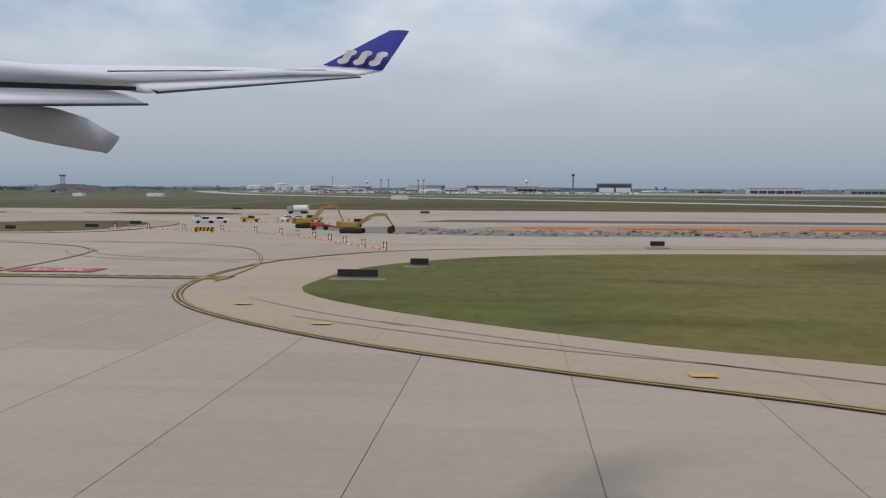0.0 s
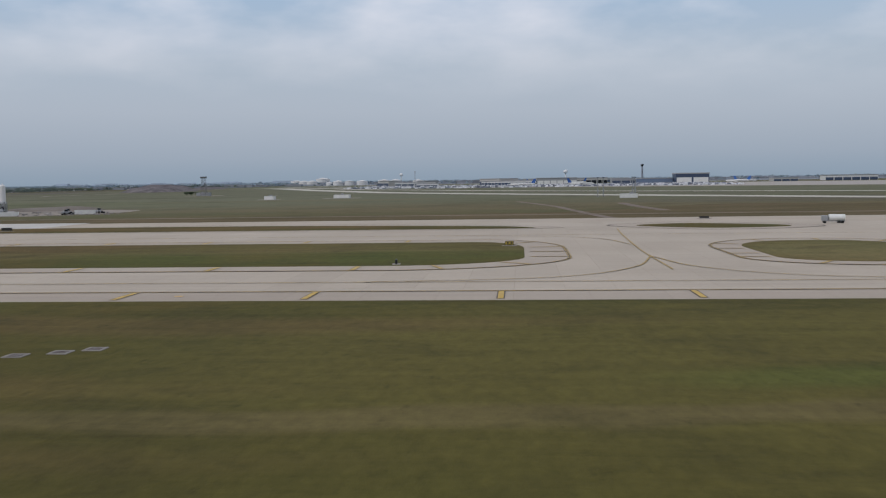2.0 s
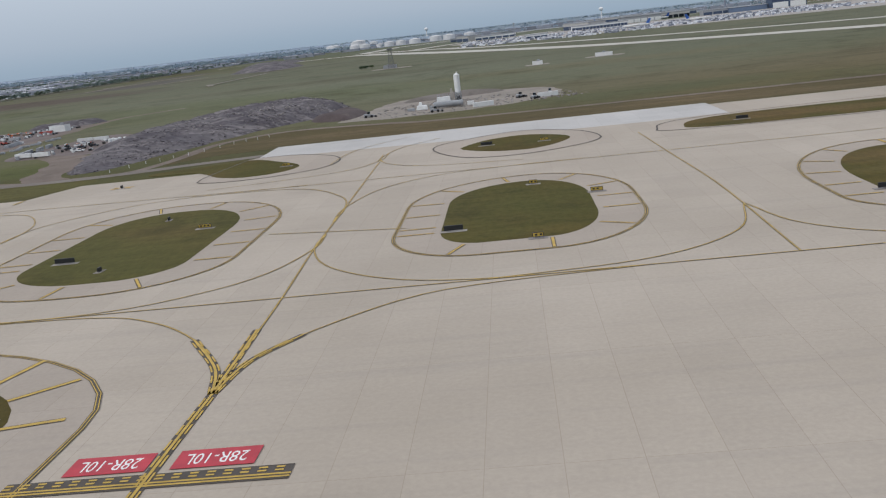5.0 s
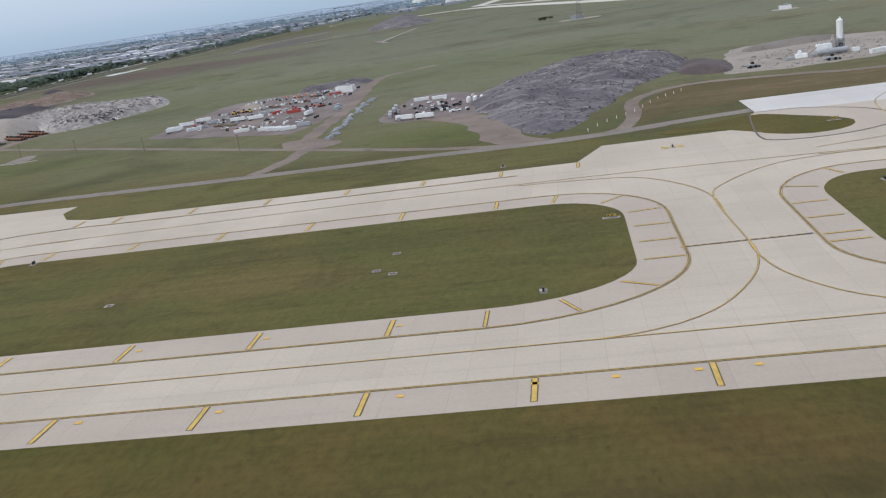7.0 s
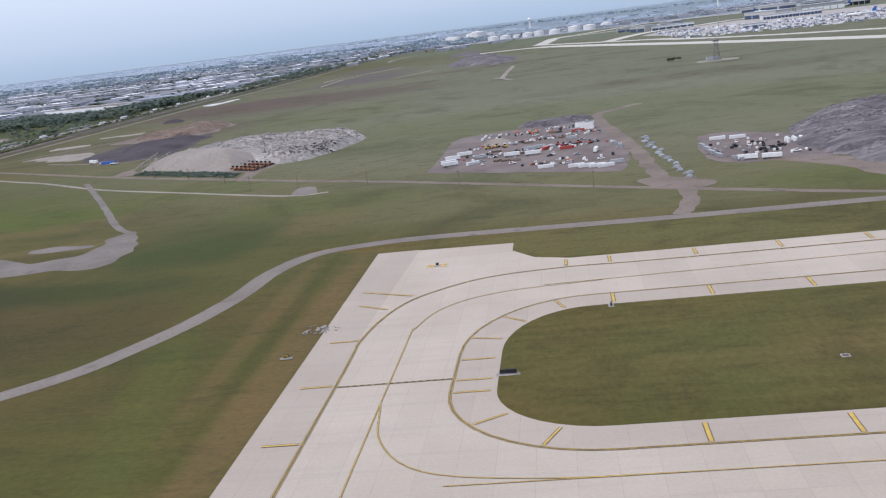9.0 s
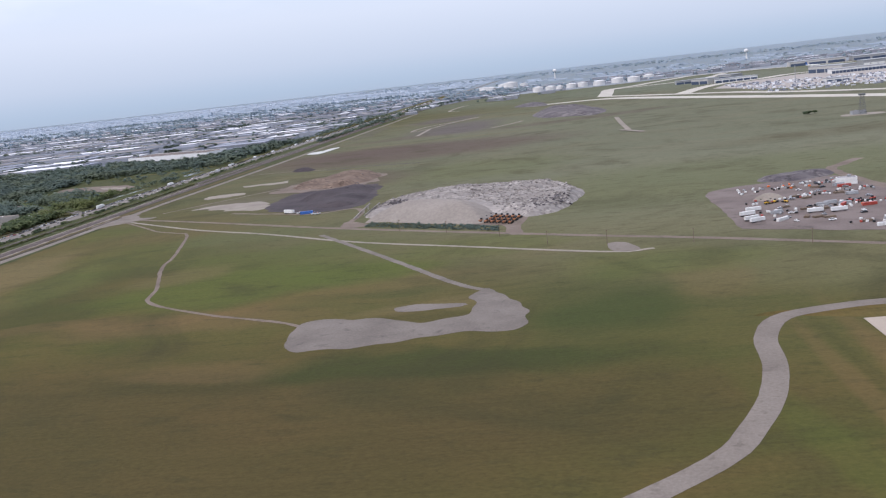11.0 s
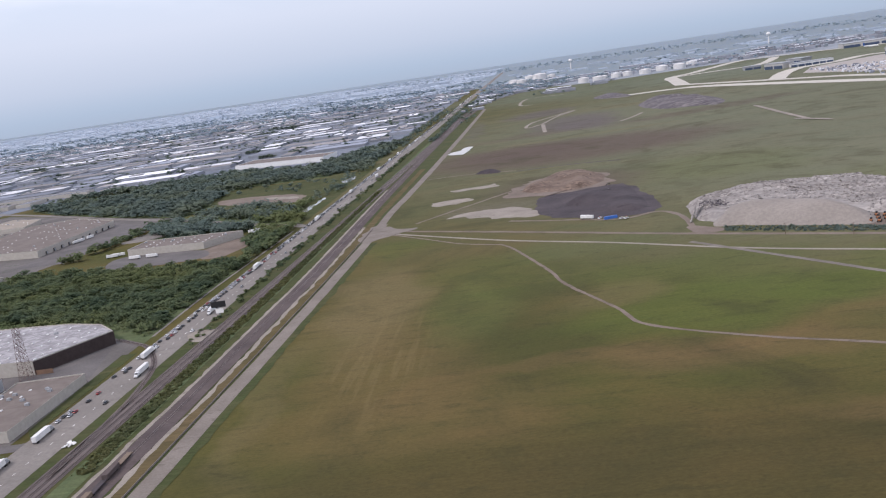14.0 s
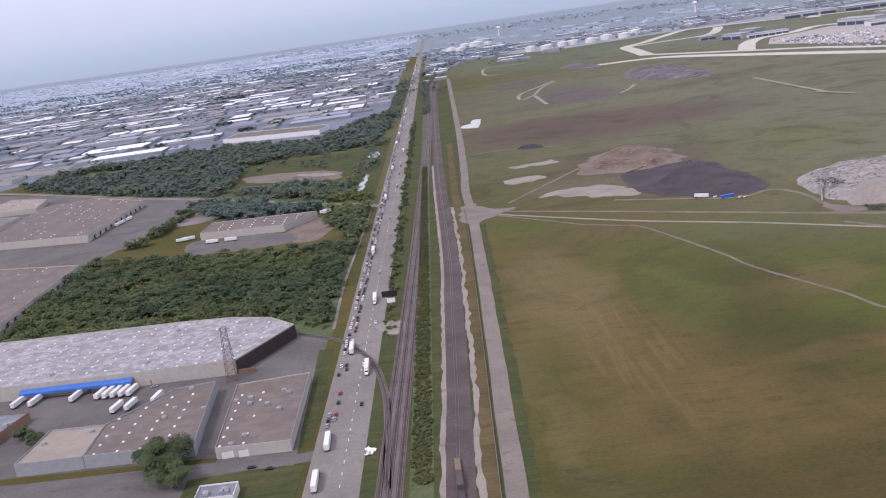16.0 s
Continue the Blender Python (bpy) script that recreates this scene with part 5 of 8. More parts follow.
flat("ground_lawn", [(-1660, 440), (-1644, 436), (-1646, 380), (-1700, 380), (-1700, 438)], 0.12, VERGE, "lawn beside the side street")
flat("ground_lawn_west", [(-1690, 459), (-1810, 470), (-1808, 462), (-1690, 454)], 0.13, FIELD, "strip of lawn along the street")

flat("water_pond", patch_outline([(-1659, 1188), (-1657, 1240), (-1655, 1300), (-1649, 1304), (-1650, 1250), (-1652, 1190)], 6, 2), 0.12, WATER, "small pond reflecting the sky", "water")
flat("water_pond_north", patch_outline([(-1660, 1478), (-1652, 1525), (-1640, 1527), (-1644, 1458)], 6, 3), 0.12, WATER, "small pond reflecting the sky", "water")
flat("water_puddle", patch_outline([(-1501, 1670), (-1480, 1652), (-1473, 1660), (-1463, 1770), (-1478, 1772), (-1484, 1725), (-1500, 1705)], 8, 1.5), 0.12, PUDDLE, "pale pond on the field", "water")
flat("ground_meadow", patch_outline([(-1866, 1548), (-1831, 1574), (-1710, 1570), (-1655, 1606), (-1668, 1478), (-1682, 1319), (-1690, 1268), (-1833, 1372)], 12, 3), 0.07, VERGE, "meadow enclosed by woods")
flat("ground_meadow_bare", patch_outline([(-1832, 1396), (-1836, 1440), (-1759, 1424), (-1700, 1376), (-1692, 1306), (-1755, 1322)], 8, 4), 0.2, DIRT, "bare brown part of the meadow")
flat("ground_meadow_pale", patch_outline([(-1760, 1400), (-1712, 1370), (-1700, 1345), (-1740, 1362)], 6, 3), 0.32, SAND, "pale sandy strip in the meadow")

# ---------------------------------------------------------------- woods
flat("ground_wood", [(-1915, 738), (-1922, 967), (-1790, 922), (-1645, 897), (-1646, 622), (-1670, 640), (-1690, 664), (-1725, 677), (-1760, 684), (-1905, 698)], 0.10, UNDERGROWTH, "green undergrowth on the floor of the wood")
FAR_WOOD = [(-2285, 1700), (-2170, 1565), (-2039, 1440), (-1932, 1352), (-1850, 1292), (-1838, 1375), (-1868, 1550), (-1831, 1588), (-1710, 1584), (-1660, 1640), (-1640, 1700), (-1625, 2150), (-1683, 2030), (-1767, 1786), (-1958, 1896), (-2086, 1866), (-2254, 1820)]
GLADE = [(-2204, 1741), (-2200, 1818), (-2097, 1761), (-2075, 1668), (-2170, 1699)]
flat("ground_wood_far", FAR_WOOD, 0.06, UNDERGROWTH, "green undergrowth on the floor of the wood")
flat("ground_pond_bank", [(-1690, 1262), (-1682, 1319), (-1668, 1478), (-1655, 1606), (-1640, 1700), (-1625, 1700), (-1636, 1080), (-1650, 1100)], 0.065, VERGE, "rough grass bank between the meadow and highway")
flat("ground_wood_strip", [(-1845, 1290), (-1721, 1306), (-1690, 1262), (-1650, 1100), (-1720, 1070), (-1810, 1075), (-1860, 1180)], 0.075, UNDERGROWTH, "green undergrowth behind a warehouse")
wood("woodland_near", [(-1915, 740), (-1920, 965), (-1790, 920), (-1645, 895), (-1650, 655), (-1700, 690), (-1813, 740)], 1150, 7.8, 190, 0.75, "dense broadleaf wood beside the highway")
wood("woodland_saplings", [(-1915, 705), (-1918, 960), (-1790, 918), (-1648, 893), (-1649, 640), (-1690, 672), (-1813, 700)], 2200, 4.6, 34, 0.85, "light green saplings and brush filling the wood", LEAFYOUNG)
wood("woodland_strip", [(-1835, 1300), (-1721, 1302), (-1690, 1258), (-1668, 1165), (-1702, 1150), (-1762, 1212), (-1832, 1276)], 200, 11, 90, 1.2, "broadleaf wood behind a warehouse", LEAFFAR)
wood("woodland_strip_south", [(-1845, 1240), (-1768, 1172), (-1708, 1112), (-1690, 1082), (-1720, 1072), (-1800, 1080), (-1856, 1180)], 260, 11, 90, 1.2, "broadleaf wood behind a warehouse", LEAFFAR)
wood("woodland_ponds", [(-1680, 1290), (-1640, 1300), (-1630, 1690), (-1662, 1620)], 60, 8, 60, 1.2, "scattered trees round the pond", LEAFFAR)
wood("woodland_bank", [(-1700, 1130), (-1735, 1240), (-1680, 1240), (-1666, 1290), (-1664, 1170), (-1640, 1150), (-1638, 930), (-1664, 968), (-1676, 1050)], 300, 8.5, 80, 1.2, "light broadleaf trees on the bank of the highway", LEAFYOUNG, [(-1650, 1060), (-1700, 1105), (-1712, 1125), (-1690, 1135), (-1640, 1100)])
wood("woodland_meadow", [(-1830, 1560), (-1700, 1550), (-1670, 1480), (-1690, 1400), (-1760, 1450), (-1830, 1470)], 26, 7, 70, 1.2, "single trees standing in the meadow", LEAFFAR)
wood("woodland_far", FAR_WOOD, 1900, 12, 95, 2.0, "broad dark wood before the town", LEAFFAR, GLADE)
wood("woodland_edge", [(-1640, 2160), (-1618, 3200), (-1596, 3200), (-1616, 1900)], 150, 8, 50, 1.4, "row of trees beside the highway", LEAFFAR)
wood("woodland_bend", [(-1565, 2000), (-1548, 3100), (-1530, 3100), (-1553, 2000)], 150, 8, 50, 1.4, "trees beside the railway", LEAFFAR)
wood("shrubs_railway", [(-1593, 400), (-1584, 400), (-1570, 1300), (-1576, 1300)], 3600, 1.2, 22, 0.6, "low weeds and shrubs between the tracks", WEED)
wood("shrubs_road", [(-1612, 600), (-1604, 600), (-1580, 1900), (-1590, 1900)], 420, 2.6, 40, 0.9, "shrubs between the highway and railway", LEAF)
wood("woodland_row", [(-1898, 1010), (-1872, 1250), (-1852, 1250), (-1866, 1130), (-1880, 1010)], 70, 9, 120, 1.1, "row of trees along the warehouse yard")
wood("shrubs_highway", [(-1652, 900), (-1644, 900), (-1642, 1040), (-1690, 1030)], 70, 8, 80, 1.2, "scattered trees beside the highway")


def tree(x, y, h, label="broadleaf tree with a dense green crown"):
    ob = thing("tree", x, y, 0, rng.uniform(0, 360), label, "tree", "trees by the warehouses")
    bm = bmesh.new()
    tube(bm, (0, 0, -0.3), (0.1, 0, h * 0.45), h * 0.03, h * 0.018)
    for k in range(6):
        a = k * 1.05 + 0.3
        tube(bm, (0.05, 0, h * (0.22 + 0.03 * k)), (math.cos(a) * h * 0.26, math.sin(a) * h * 0.26, h * (0.5 + 0.05 * (k % 3))), h * 0.013, h * 0.004, 5)
    part("trunk", bm, BARK, ob)
    q = crown_quads(3200, h * 0.56, h * 0.38, 0.62, 13) + (0, 0, h * 0.2)
    cr = new("crown", quad_mesh("crown", q, (LEAF,)))
    cr.parent = ob
    return ob


for x, y, h in ((-1709, 457, 16), (-1722, 460, 12), (-1716, 452, 15), (-1712, 440, 15), (-1704, 432, 10), (-1798, 505, 9), (-1812, 520, 8), (-1660, 800, 10)):
    tree(x, y, h)

# ---------------------------------------------------------------- warehouses and town
def outline_thing(name, pts, h, wall, roof, label, skylights=0, units=0, parapet=0.7, group="", category="warehouse"):
    """A flat-roofed building over an outline: wall, roof, roof lights and air units as parts."""
    cx, cy = (sum(p[k] for p in pts) / len(pts) for k in (0, 1))
    loc = [(x - cx, y - cy) for x, y in pts]
    ob = thing(name, cx, cy, 0, 0, label, category, group)
    bm = bmesh.new()
    n = len(loc)
    for k in range(n):
        a, b = loc[k], loc[(k + 1) % n]
        q = [bm.verts.new((*p, z)) for p, z in ((a, -0.3), (b, -0.3), (b, h + parapet), (a, h + parapet))]
        bm.faces.new(q)
        m = Vector((0, 0))
        ia, ib = (Vector(p) * (1 - 0.35 / max(Vector(p).length, 1)) for p in (a, b))
        r = [bm.verts.new((*p, h + parapet)) for p in (ia, ib)]
        s = [bm.verts.new((*p, h - 0.1)) for p in (ia, ib)]
        bm.faces.new((q[3], q[2], r[1], r[0]))
        bm.faces.new((r[0], r[1], s[1], s[0]))
    bmesh.ops.recalc_face_normals(bm, faces=bm.faces)
    part("wall", bm, wall, ob)
    bm = bmesh.new()
    slab(bm, [tuple(Vector(p) * 0.998) for p in loc], h - 0.4, h)
    part("roof", bm, roof, ob)
    x0, x1 = min(p[0] for p in loc), max(p[0] for p in loc)
    y0, y1 = min(p[1] for p in loc), max(p[1] for p in loc)
    made = {}
    for kind, count in (("skylight", skylights), ("air_unit", units)):
        tries = 0
        while count and tries < 4000:
            tries += 1
            if kind == "skylight":
                k = count
                px, py = x0 + 6 + 12.0 * int(rng.integers(0, max(1, int((x1 - x0 - 8) / 12)))), y0 + 5 + 11.0 * int(rng.integers(0, max(1, int((y1 - y0 - 6) / 11))))
            else:
                px, py = rng.uniform(x0 + 4, x1 - 4), rng.uniform(y0 + 4, y1 - 4)
            if (round(px), round(py)) in made or not inside(np.array([[px, py]]), loc)[0]:
                continue
            made[(round(px), round(py))] = 1
            if kind not in made:
                bm = bmesh.new()
                if kind == "skylight":
                    box(bm, -0.7, 0.7, -1.0, 1.0, 0, 0.55, 0.12, 0.12)
                else:
                    box(bm, -1.3, 1.3, -0.9, 0.9, 0, 1.5, 0.1)
                    tube(bm, (0, 0, 1.5), (0, 0, 1.75), 0.6, 0.6, 10)
                made[kind] = part(kind, bm, WHITEM if kind == "skylight" else GREYM, ob)
                o = made[kind]
            else:
                o = new(kind, made[kind].data)
                o.parent = ob
            o.location = (px * U, py * U, h * U)
            count -= 1
    return ob


wh1 = [(-1900, 592), (-1800, 584), (-1701, 577), (-1671, 634), (-1690, 658), (-1720, 672), (-1760, 679), (-1900, 692)]
b1 = outline_thing("warehouse", wh1, 9, BLOCKW, ROOFW, "large warehouse with a patched white roof and rounded corner", 110, 6)
bx, by = (sum(p[k] for p in wh1) / len(wh1) for k in (0, 1))
bm = bmesh.new()
vs = [bm.verts.new((x - bx, y - by, z)) for x, y, z in ((-1838, 586.5, 6.6), (-1766, 581, 6.6), (-1766, 577, 5.2), (-1838, 582.5, 5.2), (-1838, 586.5, 6.2), (-1766, 581, 6.2), (-1766, 577, 3.6), (-1838, 582.5, 3.6))]
for f in ((0, 1, 2, 3), (3, 2, 6, 7), (7, 6, 5, 4), (0, 3, 7, 4), (1, 5, 6, 2)):
    bm.faces.new([vs[i] for i in f])
part("canopy", bm, BLUEM, b1, "blue sheet-metal loading canopy")
bm = bmesh.new()
for k in range(8):
    x = -1796 + k * 13.4 - bx
    box(bm, x, x + 13.2, 584 - 7.3 * (k / 8.0) - 0.45 - by, 584 - 7.3 * (k / 8.0) - by, -0.2, 3.0)
part("brick_base", bm, BRICKW, b1, "brown brick lower wall")
bm = bmesh.new()
vs = [bm.verts.new((x - bx, y - by, z)) for x, y, z in ((-1700.4, 576.6, 0), (-1670.4, 633.8, 0), (-1670.4, 633.8, 9.0), (-1700.4, 576.6, 9.0))]
bm.faces.new(vs)
bmesh.ops.solidify(bm, geom=bm.faces[:], thickness=0.3)
part("side_cladding", bm, paint("dark_brown_cladding", (0.12, 0.088, 0.082), 0.7, 0.3, 3), b1, "dark brown clad end wall")
outline_thing("warehouse", [(-1759, 468), (-1702, 464), (-1708, 551), (-1731, 548), (-1741, 533), (-1760, 507)], 6.5, GREYM, ROOFT, "low warehouse with a tan gravel roof", 34, 4)
outline_thing("warehouse", [(-1795, 470), (-1759.3, 468), (-1760.3, 507), (-1791, 510)], 6.5, GREYM, ROOFC, "warehouse bay with a cream roof", 0, 2)
outline_thing("warehouse", [(-1690, 457), (-1652, 454), (-1652, 546), (-1694, 543)], 5.5, BLOCKW, ROOFT, "low square building with a tan roof beside the highway", 12, 9)
outline_thing("warehouse", [(-1860, 515), (-1826, 512), (-1818, 548), (-1850, 553)], 5, BRICKW, ROOFG, "small brick building with a grey roof", 0, 2)
outline_thing("warehouse", [(-1817, 1014), (-1725, 998), (-1695, 1048), (-1735, 1056), (-1814, 1066)], 7, BLOCKW, ROOFT, "long pale warehouse among the trees", 26, 4)
for pts, h, roof, label in (([(-2230, 1150), (-2130, 1130), (-2128, 1240), (-2225, 1262)], 6, ROOFG, "low warehouse with a worn grey roof"), ([(-2290, 1290), (-2140, 1262), (-2136, 1330), (-2280, 1372)], 6, ROOFT2, "low warehouse with a tan roof and parked cars beside it"), ([(-2240, 1400), (-2136, 1390), (-2150, 1470), (-2225, 1520)], 6.5, ROOFC, "low warehouse with a cream roof"), ([(-2300, 1010), (-2190, 1000), (-2186, 1090), (-2296, 1110)], 6, ROOFT, "low warehouse with a brown roof")):
    outline_thing("warehouse", pts, h, BLOCKW, roof, label, 8, 3)
outline_thing("warehouse", [(-2108, 1135), (-1964, 1096), (-1957, 1306), (-2050, 1392), (-2118, 1372)], 8, BLOCKW, ROOFT, "wide warehouse with a brown roof", 60, 6)
outline_thing("warehouse", [(-2060, 760), (-1923, 756), (-1921, 940), (-2014, 975), (-2070, 970)], 7, BLOCKW, ROOFT, "wide warehouse with a tan roof and dock doors", 24, 5)
outline_thing("warehouse", [(-1978, 1985), (-1772, 1908), (-1758, 1990), (-1962, 2078)], 9, WHITEM, ROOFT, "long warehouse with a white front", 16, 4)
outline_thing("shed", [(-1690, 408), (-1672, 407), (-1672, 420), (-1690, 421)], 4, WHITEM, ROOFG, "small white building beside the street", 0, 5, category="building")

# doors and windows in the fronts of the two near warehouses
for name, x, y, w, hh, turn, mat in (("door", -1684, 456.4, 6, 3.6, 184, WHITEM), ("door", -1676, 455.7, 5, 3.6, 184, WHITEM)):
    dd = thing("loading_door" if name == "door" else "window_unit", x, y, 0.05, turn, "pale roller door in a warehouse front" if name == "door" else "dark window strip in a warehouse front", name, "warehouse fronts")
    bm = bmesh.new()
    z0 = 0.0 if name == "door" else 1.6
    box(bm, -w / 2 - 0.2, w / 2 + 0.2, 0.02, 0.22, z0, z0 + hh + 0.2, 0.03)
    part("frame", bm, GREYM, dd)
    bm = bmesh.new()
    box(bm, -w / 2, w / 2, 0.18, 0.30, z0 + 0.05, z0 + hh)
    part("leaf" if name == "door" else "pane", bm, mat, dd)

# dark dock doors along the tan warehouse and the brown one
for name, x0, y0, x1, y1, count in (("dock_row", -1922, 760, -1920.4, 935, 11), ("dock_row", -1963.6, 1106, -1957.4, 1296, 10)):
    for k in range(count):
        u = (k + 0.5) / count
        dd = thing("dock_door", x0 + (x1 - x0) * u + 0.9, y0 + (y1 - y0) * u, 0.05, 90, "dark loading dock with a rubber shelter", "dock door", "dock doors")
        bm = bmesh.new()
        box(bm, -2.1, 2.1, -0.6, 0.6, 0.9, 4.4, 0.1)
        part("shelter", bm, BLACKM, dd)
        bm = bmesh.new()
        box(bm, -1.5, 1.5, -0.72, -0.6, 1.1, 3.9)
        part("door", bm, GREYM, dd)
        bm = bmesh.new()
        box(bm, -2.0, 2.0, -0.5, 0.6, 0, 0.92)
        part("sill", bm, RUBBLE, dd)

# trees and buildings of the town beyond, the nearest ones as things
town_quads, town_mats = [], []


def town_box(x, y, w, d, h, roof):
    c = np.array([[x, y, 0], [x + w, y, 0], [x + w, y + d, 0], [x, y + d, 0]], float)
    t = c + (0, 0, h)
    town_quads.append(np.stack([t] + [np.stack([c[k], c[(k + 1) % 4], t[(k + 1) % 4], t[k]]) for k in range(4)]))
    town_mats.extend([roof] + [3] * 4)


far_tree_at, near_count = [], 0
KEEP_OUT = [(-1640, 300), (-1640, 2270), (-1692, 2240), (-1745, 2120), (-1950, 2125), (-2010, 1990), (-2100, 1900), (-2290, 1855), (-2350, 1700), (-2320, 1000), (-2460, 920), (-2460, 300)]
y = 700.0
while y < 11000:
    dy = rng.uniform(60, 105) + y * 0.004
    x = -1670 + 0.0195 * (y - 400) - rng.uniform(0, 60)
    while x > -12000:
        w, d = rng.choice((24, 34, 46, 62, 90, 140)) * rng.uniform(0.8, 1.2), dy * rng.uniform(0.42, 0.86)
        jog = rng.uniform(0, dy - d)
        spots = np.array([[x - w * a, y + jog + d * b] for a in (0, 0.5, 1) for b in (0, 1)])
        if inside(spots, KEEP_OUT).any() or (y < 900 and x > -2700):
            x -= 40
            continue
        if rng.random() < 0.86:
            roof = int(rng.choice(4, p=(0.28, 0.38, 0.26, 0.08) if y < 4600 else (0.12, 0.52, 0.30, 0.06)))
            h = rng.uniform(4.5, 7.5)
            if near_count < 165 and y < 3400 and x > -3600:
                near_count += 1
                outline_thing("warehouse", [(x - w, y + jog), (x, y + jog), (x, y + jog + d), (x - w, y + jog + d)], h, BLOCKW, (ROOFFAR, ROOFG, ROOFT2, ROOFC)[roof], ("flat-roofed warehouse with a white roof", "flat-roofed warehouse with a grey roof", "flat-roofed warehouse with a tan roof", "flat-roofed warehouse with a cream roof")[roof], 3, 1, group="town warehouses")
            else:
                town_box(x - w, y + jog, w, d, h, min(roof, 2))
                if rng.random() < 0.25:
                    town_box(x - w * 0.7, y + jog + d * 0.3, w * 0.2, d * 0.3, h + rng.uniform(1, 3), int(rng.integers(0, 3)))
        clump = math.sin(x * 0.0043 + 1.3) * math.sin(y * 0.0057 + x * 0.0011) > 0.25
        if rng.random() < 0.8:
            for _ in range(int(rng.integers(18, 36)) if clump else int(rng.integers(3, 9))):
                q = (x - rng.uniform(0, w), y + jog + d + rng.uniform(1, 8))
                if not inside(np.array([q]), KEEP_OUT)[0]:
                    far_tree_at.append((*q, rng.uniform(6, 10)))
        x -= w + rng.choice((8, 16, 30))
    y += dy
# a pale works of tall sheds far along the highway
for k in range(46):
    xx = rng.uniform(-3500, -1640)
    town_box(xx, 6500 + (xx + 3500) * 0.5 + rng.uniform(-200, 300), rng.uniform(50, 130), 40, rng.uniform(12, 26), 0)
# buildings on the far side of the railway, north of the airfield
for k in range(420):
    yy = 3300 + 3600 * rng.random() ** 1.3
    xx = rng.uniform(-1480 + 0.02 * yy * 0.2, 4200)
    if abs(xx + 1500) < 60 or (yy < 4300 and xx > -1050):
        continue
    town_box(xx, yy, rng.uniform(30, 120), rng.uniform(20, 50), rng.uniform(5, 11), int(rng.choice(3, p=(0.62, 0.24, 0.14))))
    far_tree_at.append((xx + rng.uniform(-60, 60), yy - 30, 9))
# paler, bluer copy of the town ground, with haze in its colour
NORTHTOWN = ground_material("haze_pale_works_ground", (0.195, 0.220, 0.245), (0.270, 0.290, 0.315), 18, stain=(0.130, 0.165, 0.160))
BEND = [(-1560, 2500), (-1512, 3000), (-1490, 3260), (-1446, 3590), (-1385, 3790), (-1295, 3880), (-1200, 4080), (-1105, 4215), (-940, 4290), (-940, 4500), (-1480, 5600), (-1525, 4200), (-1545, 3200)]
flat("ground_town_bend", BEND, 0.05, TOWN, "town ground between the highway and the bend of the railway")
spots = rng.uniform((-1560, 2900), (-940, 5600), (900, 2))
for xx, yy in spots[inside(spots, BEND)]:
    if rng.random() < 0.45:
        town_box(xx, yy, rng.uniform(16, 60), rng.uniform(14, 45), rng.uniform(4, 8), int(rng.choice(3, p=(0.5, 0.3, 0.2))))
    else:
        far_tree_at.extend((xx + rng.uniform(-25, 25), yy + rng.uniform(-25, 25), rng.uniform(6, 10)) for _ in range(4))
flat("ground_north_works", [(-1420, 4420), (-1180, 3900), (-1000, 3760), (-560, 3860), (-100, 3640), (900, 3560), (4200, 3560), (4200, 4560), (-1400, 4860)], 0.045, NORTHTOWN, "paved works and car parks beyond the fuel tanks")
for k in range(420):
    xx, yy = rng.uniform(-1380, 4000), rng.uniform(3950, 4700)
    if xx > -1150 or yy > 4450:
        town_box(xx, yy, rng.uniform(20, 90), rng.uniform(14, 40), rng.uniform(5, 14), int(rng.choice(3, p=(0.62, 0.22, 0.16))))
        far_tree_at.append((xx + rng.uniform(-60, 60), yy - 30, 9))
# the three sheets pale stepwise northward: haze put into their colours
flat("backdrop_horizon", [(-30000, 16000), (30000, 16000), (30000, 30000), (-30000, 30000)], 1.2, foliage_material("haze_coloured_horizon", (0.40, 0.485, 0.57), (0.43, 0.515, 0.60), 0.02), "pale hazy plain at the horizon", "backdrop")
flat("backdrop_plain_beyond", [(-30000, 8600), (30000, 8600), (30000, 30000), (-30000, 30000)], 0.6, foliage_material("haze_coloured_far_plain", (0.35, 0.435, 0.525), (0.40, 0.485, 0.57), 0.03), "plain near the horizon, coloured pale for haze", "backdrop")
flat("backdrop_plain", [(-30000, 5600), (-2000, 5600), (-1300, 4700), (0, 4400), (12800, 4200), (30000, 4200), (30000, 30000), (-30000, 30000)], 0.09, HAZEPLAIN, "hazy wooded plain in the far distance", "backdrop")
far_q = np.concatenate(town_quads)
town_m = np.array(town_mats)
# buildings past 5000 get roof and wall colours with haze painted in
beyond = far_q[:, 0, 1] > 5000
HAZE_ROOF = paint("haze_pale_roofs", (0.48, 0.54, 0.62), 0.8, 0.1, 60, island=0.25)
HAZE_GREY = paint("haze_grey_roofs", (0.38, 0.435, 0.51), 0.8, 0.1, 60, island=0.25)
HAZE_WALL = paint("haze_pale_walls", (0.40, 0.465, 0.54), 0.8, 0.1, 60, island=0.2)
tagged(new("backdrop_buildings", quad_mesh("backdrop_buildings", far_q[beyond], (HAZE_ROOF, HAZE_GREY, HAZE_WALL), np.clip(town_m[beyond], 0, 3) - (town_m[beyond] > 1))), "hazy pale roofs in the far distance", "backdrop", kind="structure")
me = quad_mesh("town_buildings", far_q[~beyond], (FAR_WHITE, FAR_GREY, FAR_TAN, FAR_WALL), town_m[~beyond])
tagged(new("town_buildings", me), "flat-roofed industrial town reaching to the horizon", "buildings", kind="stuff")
kinds = [crown_quads(16, 0.55, 0.42, 0.42, 4) for _ in range(6)]
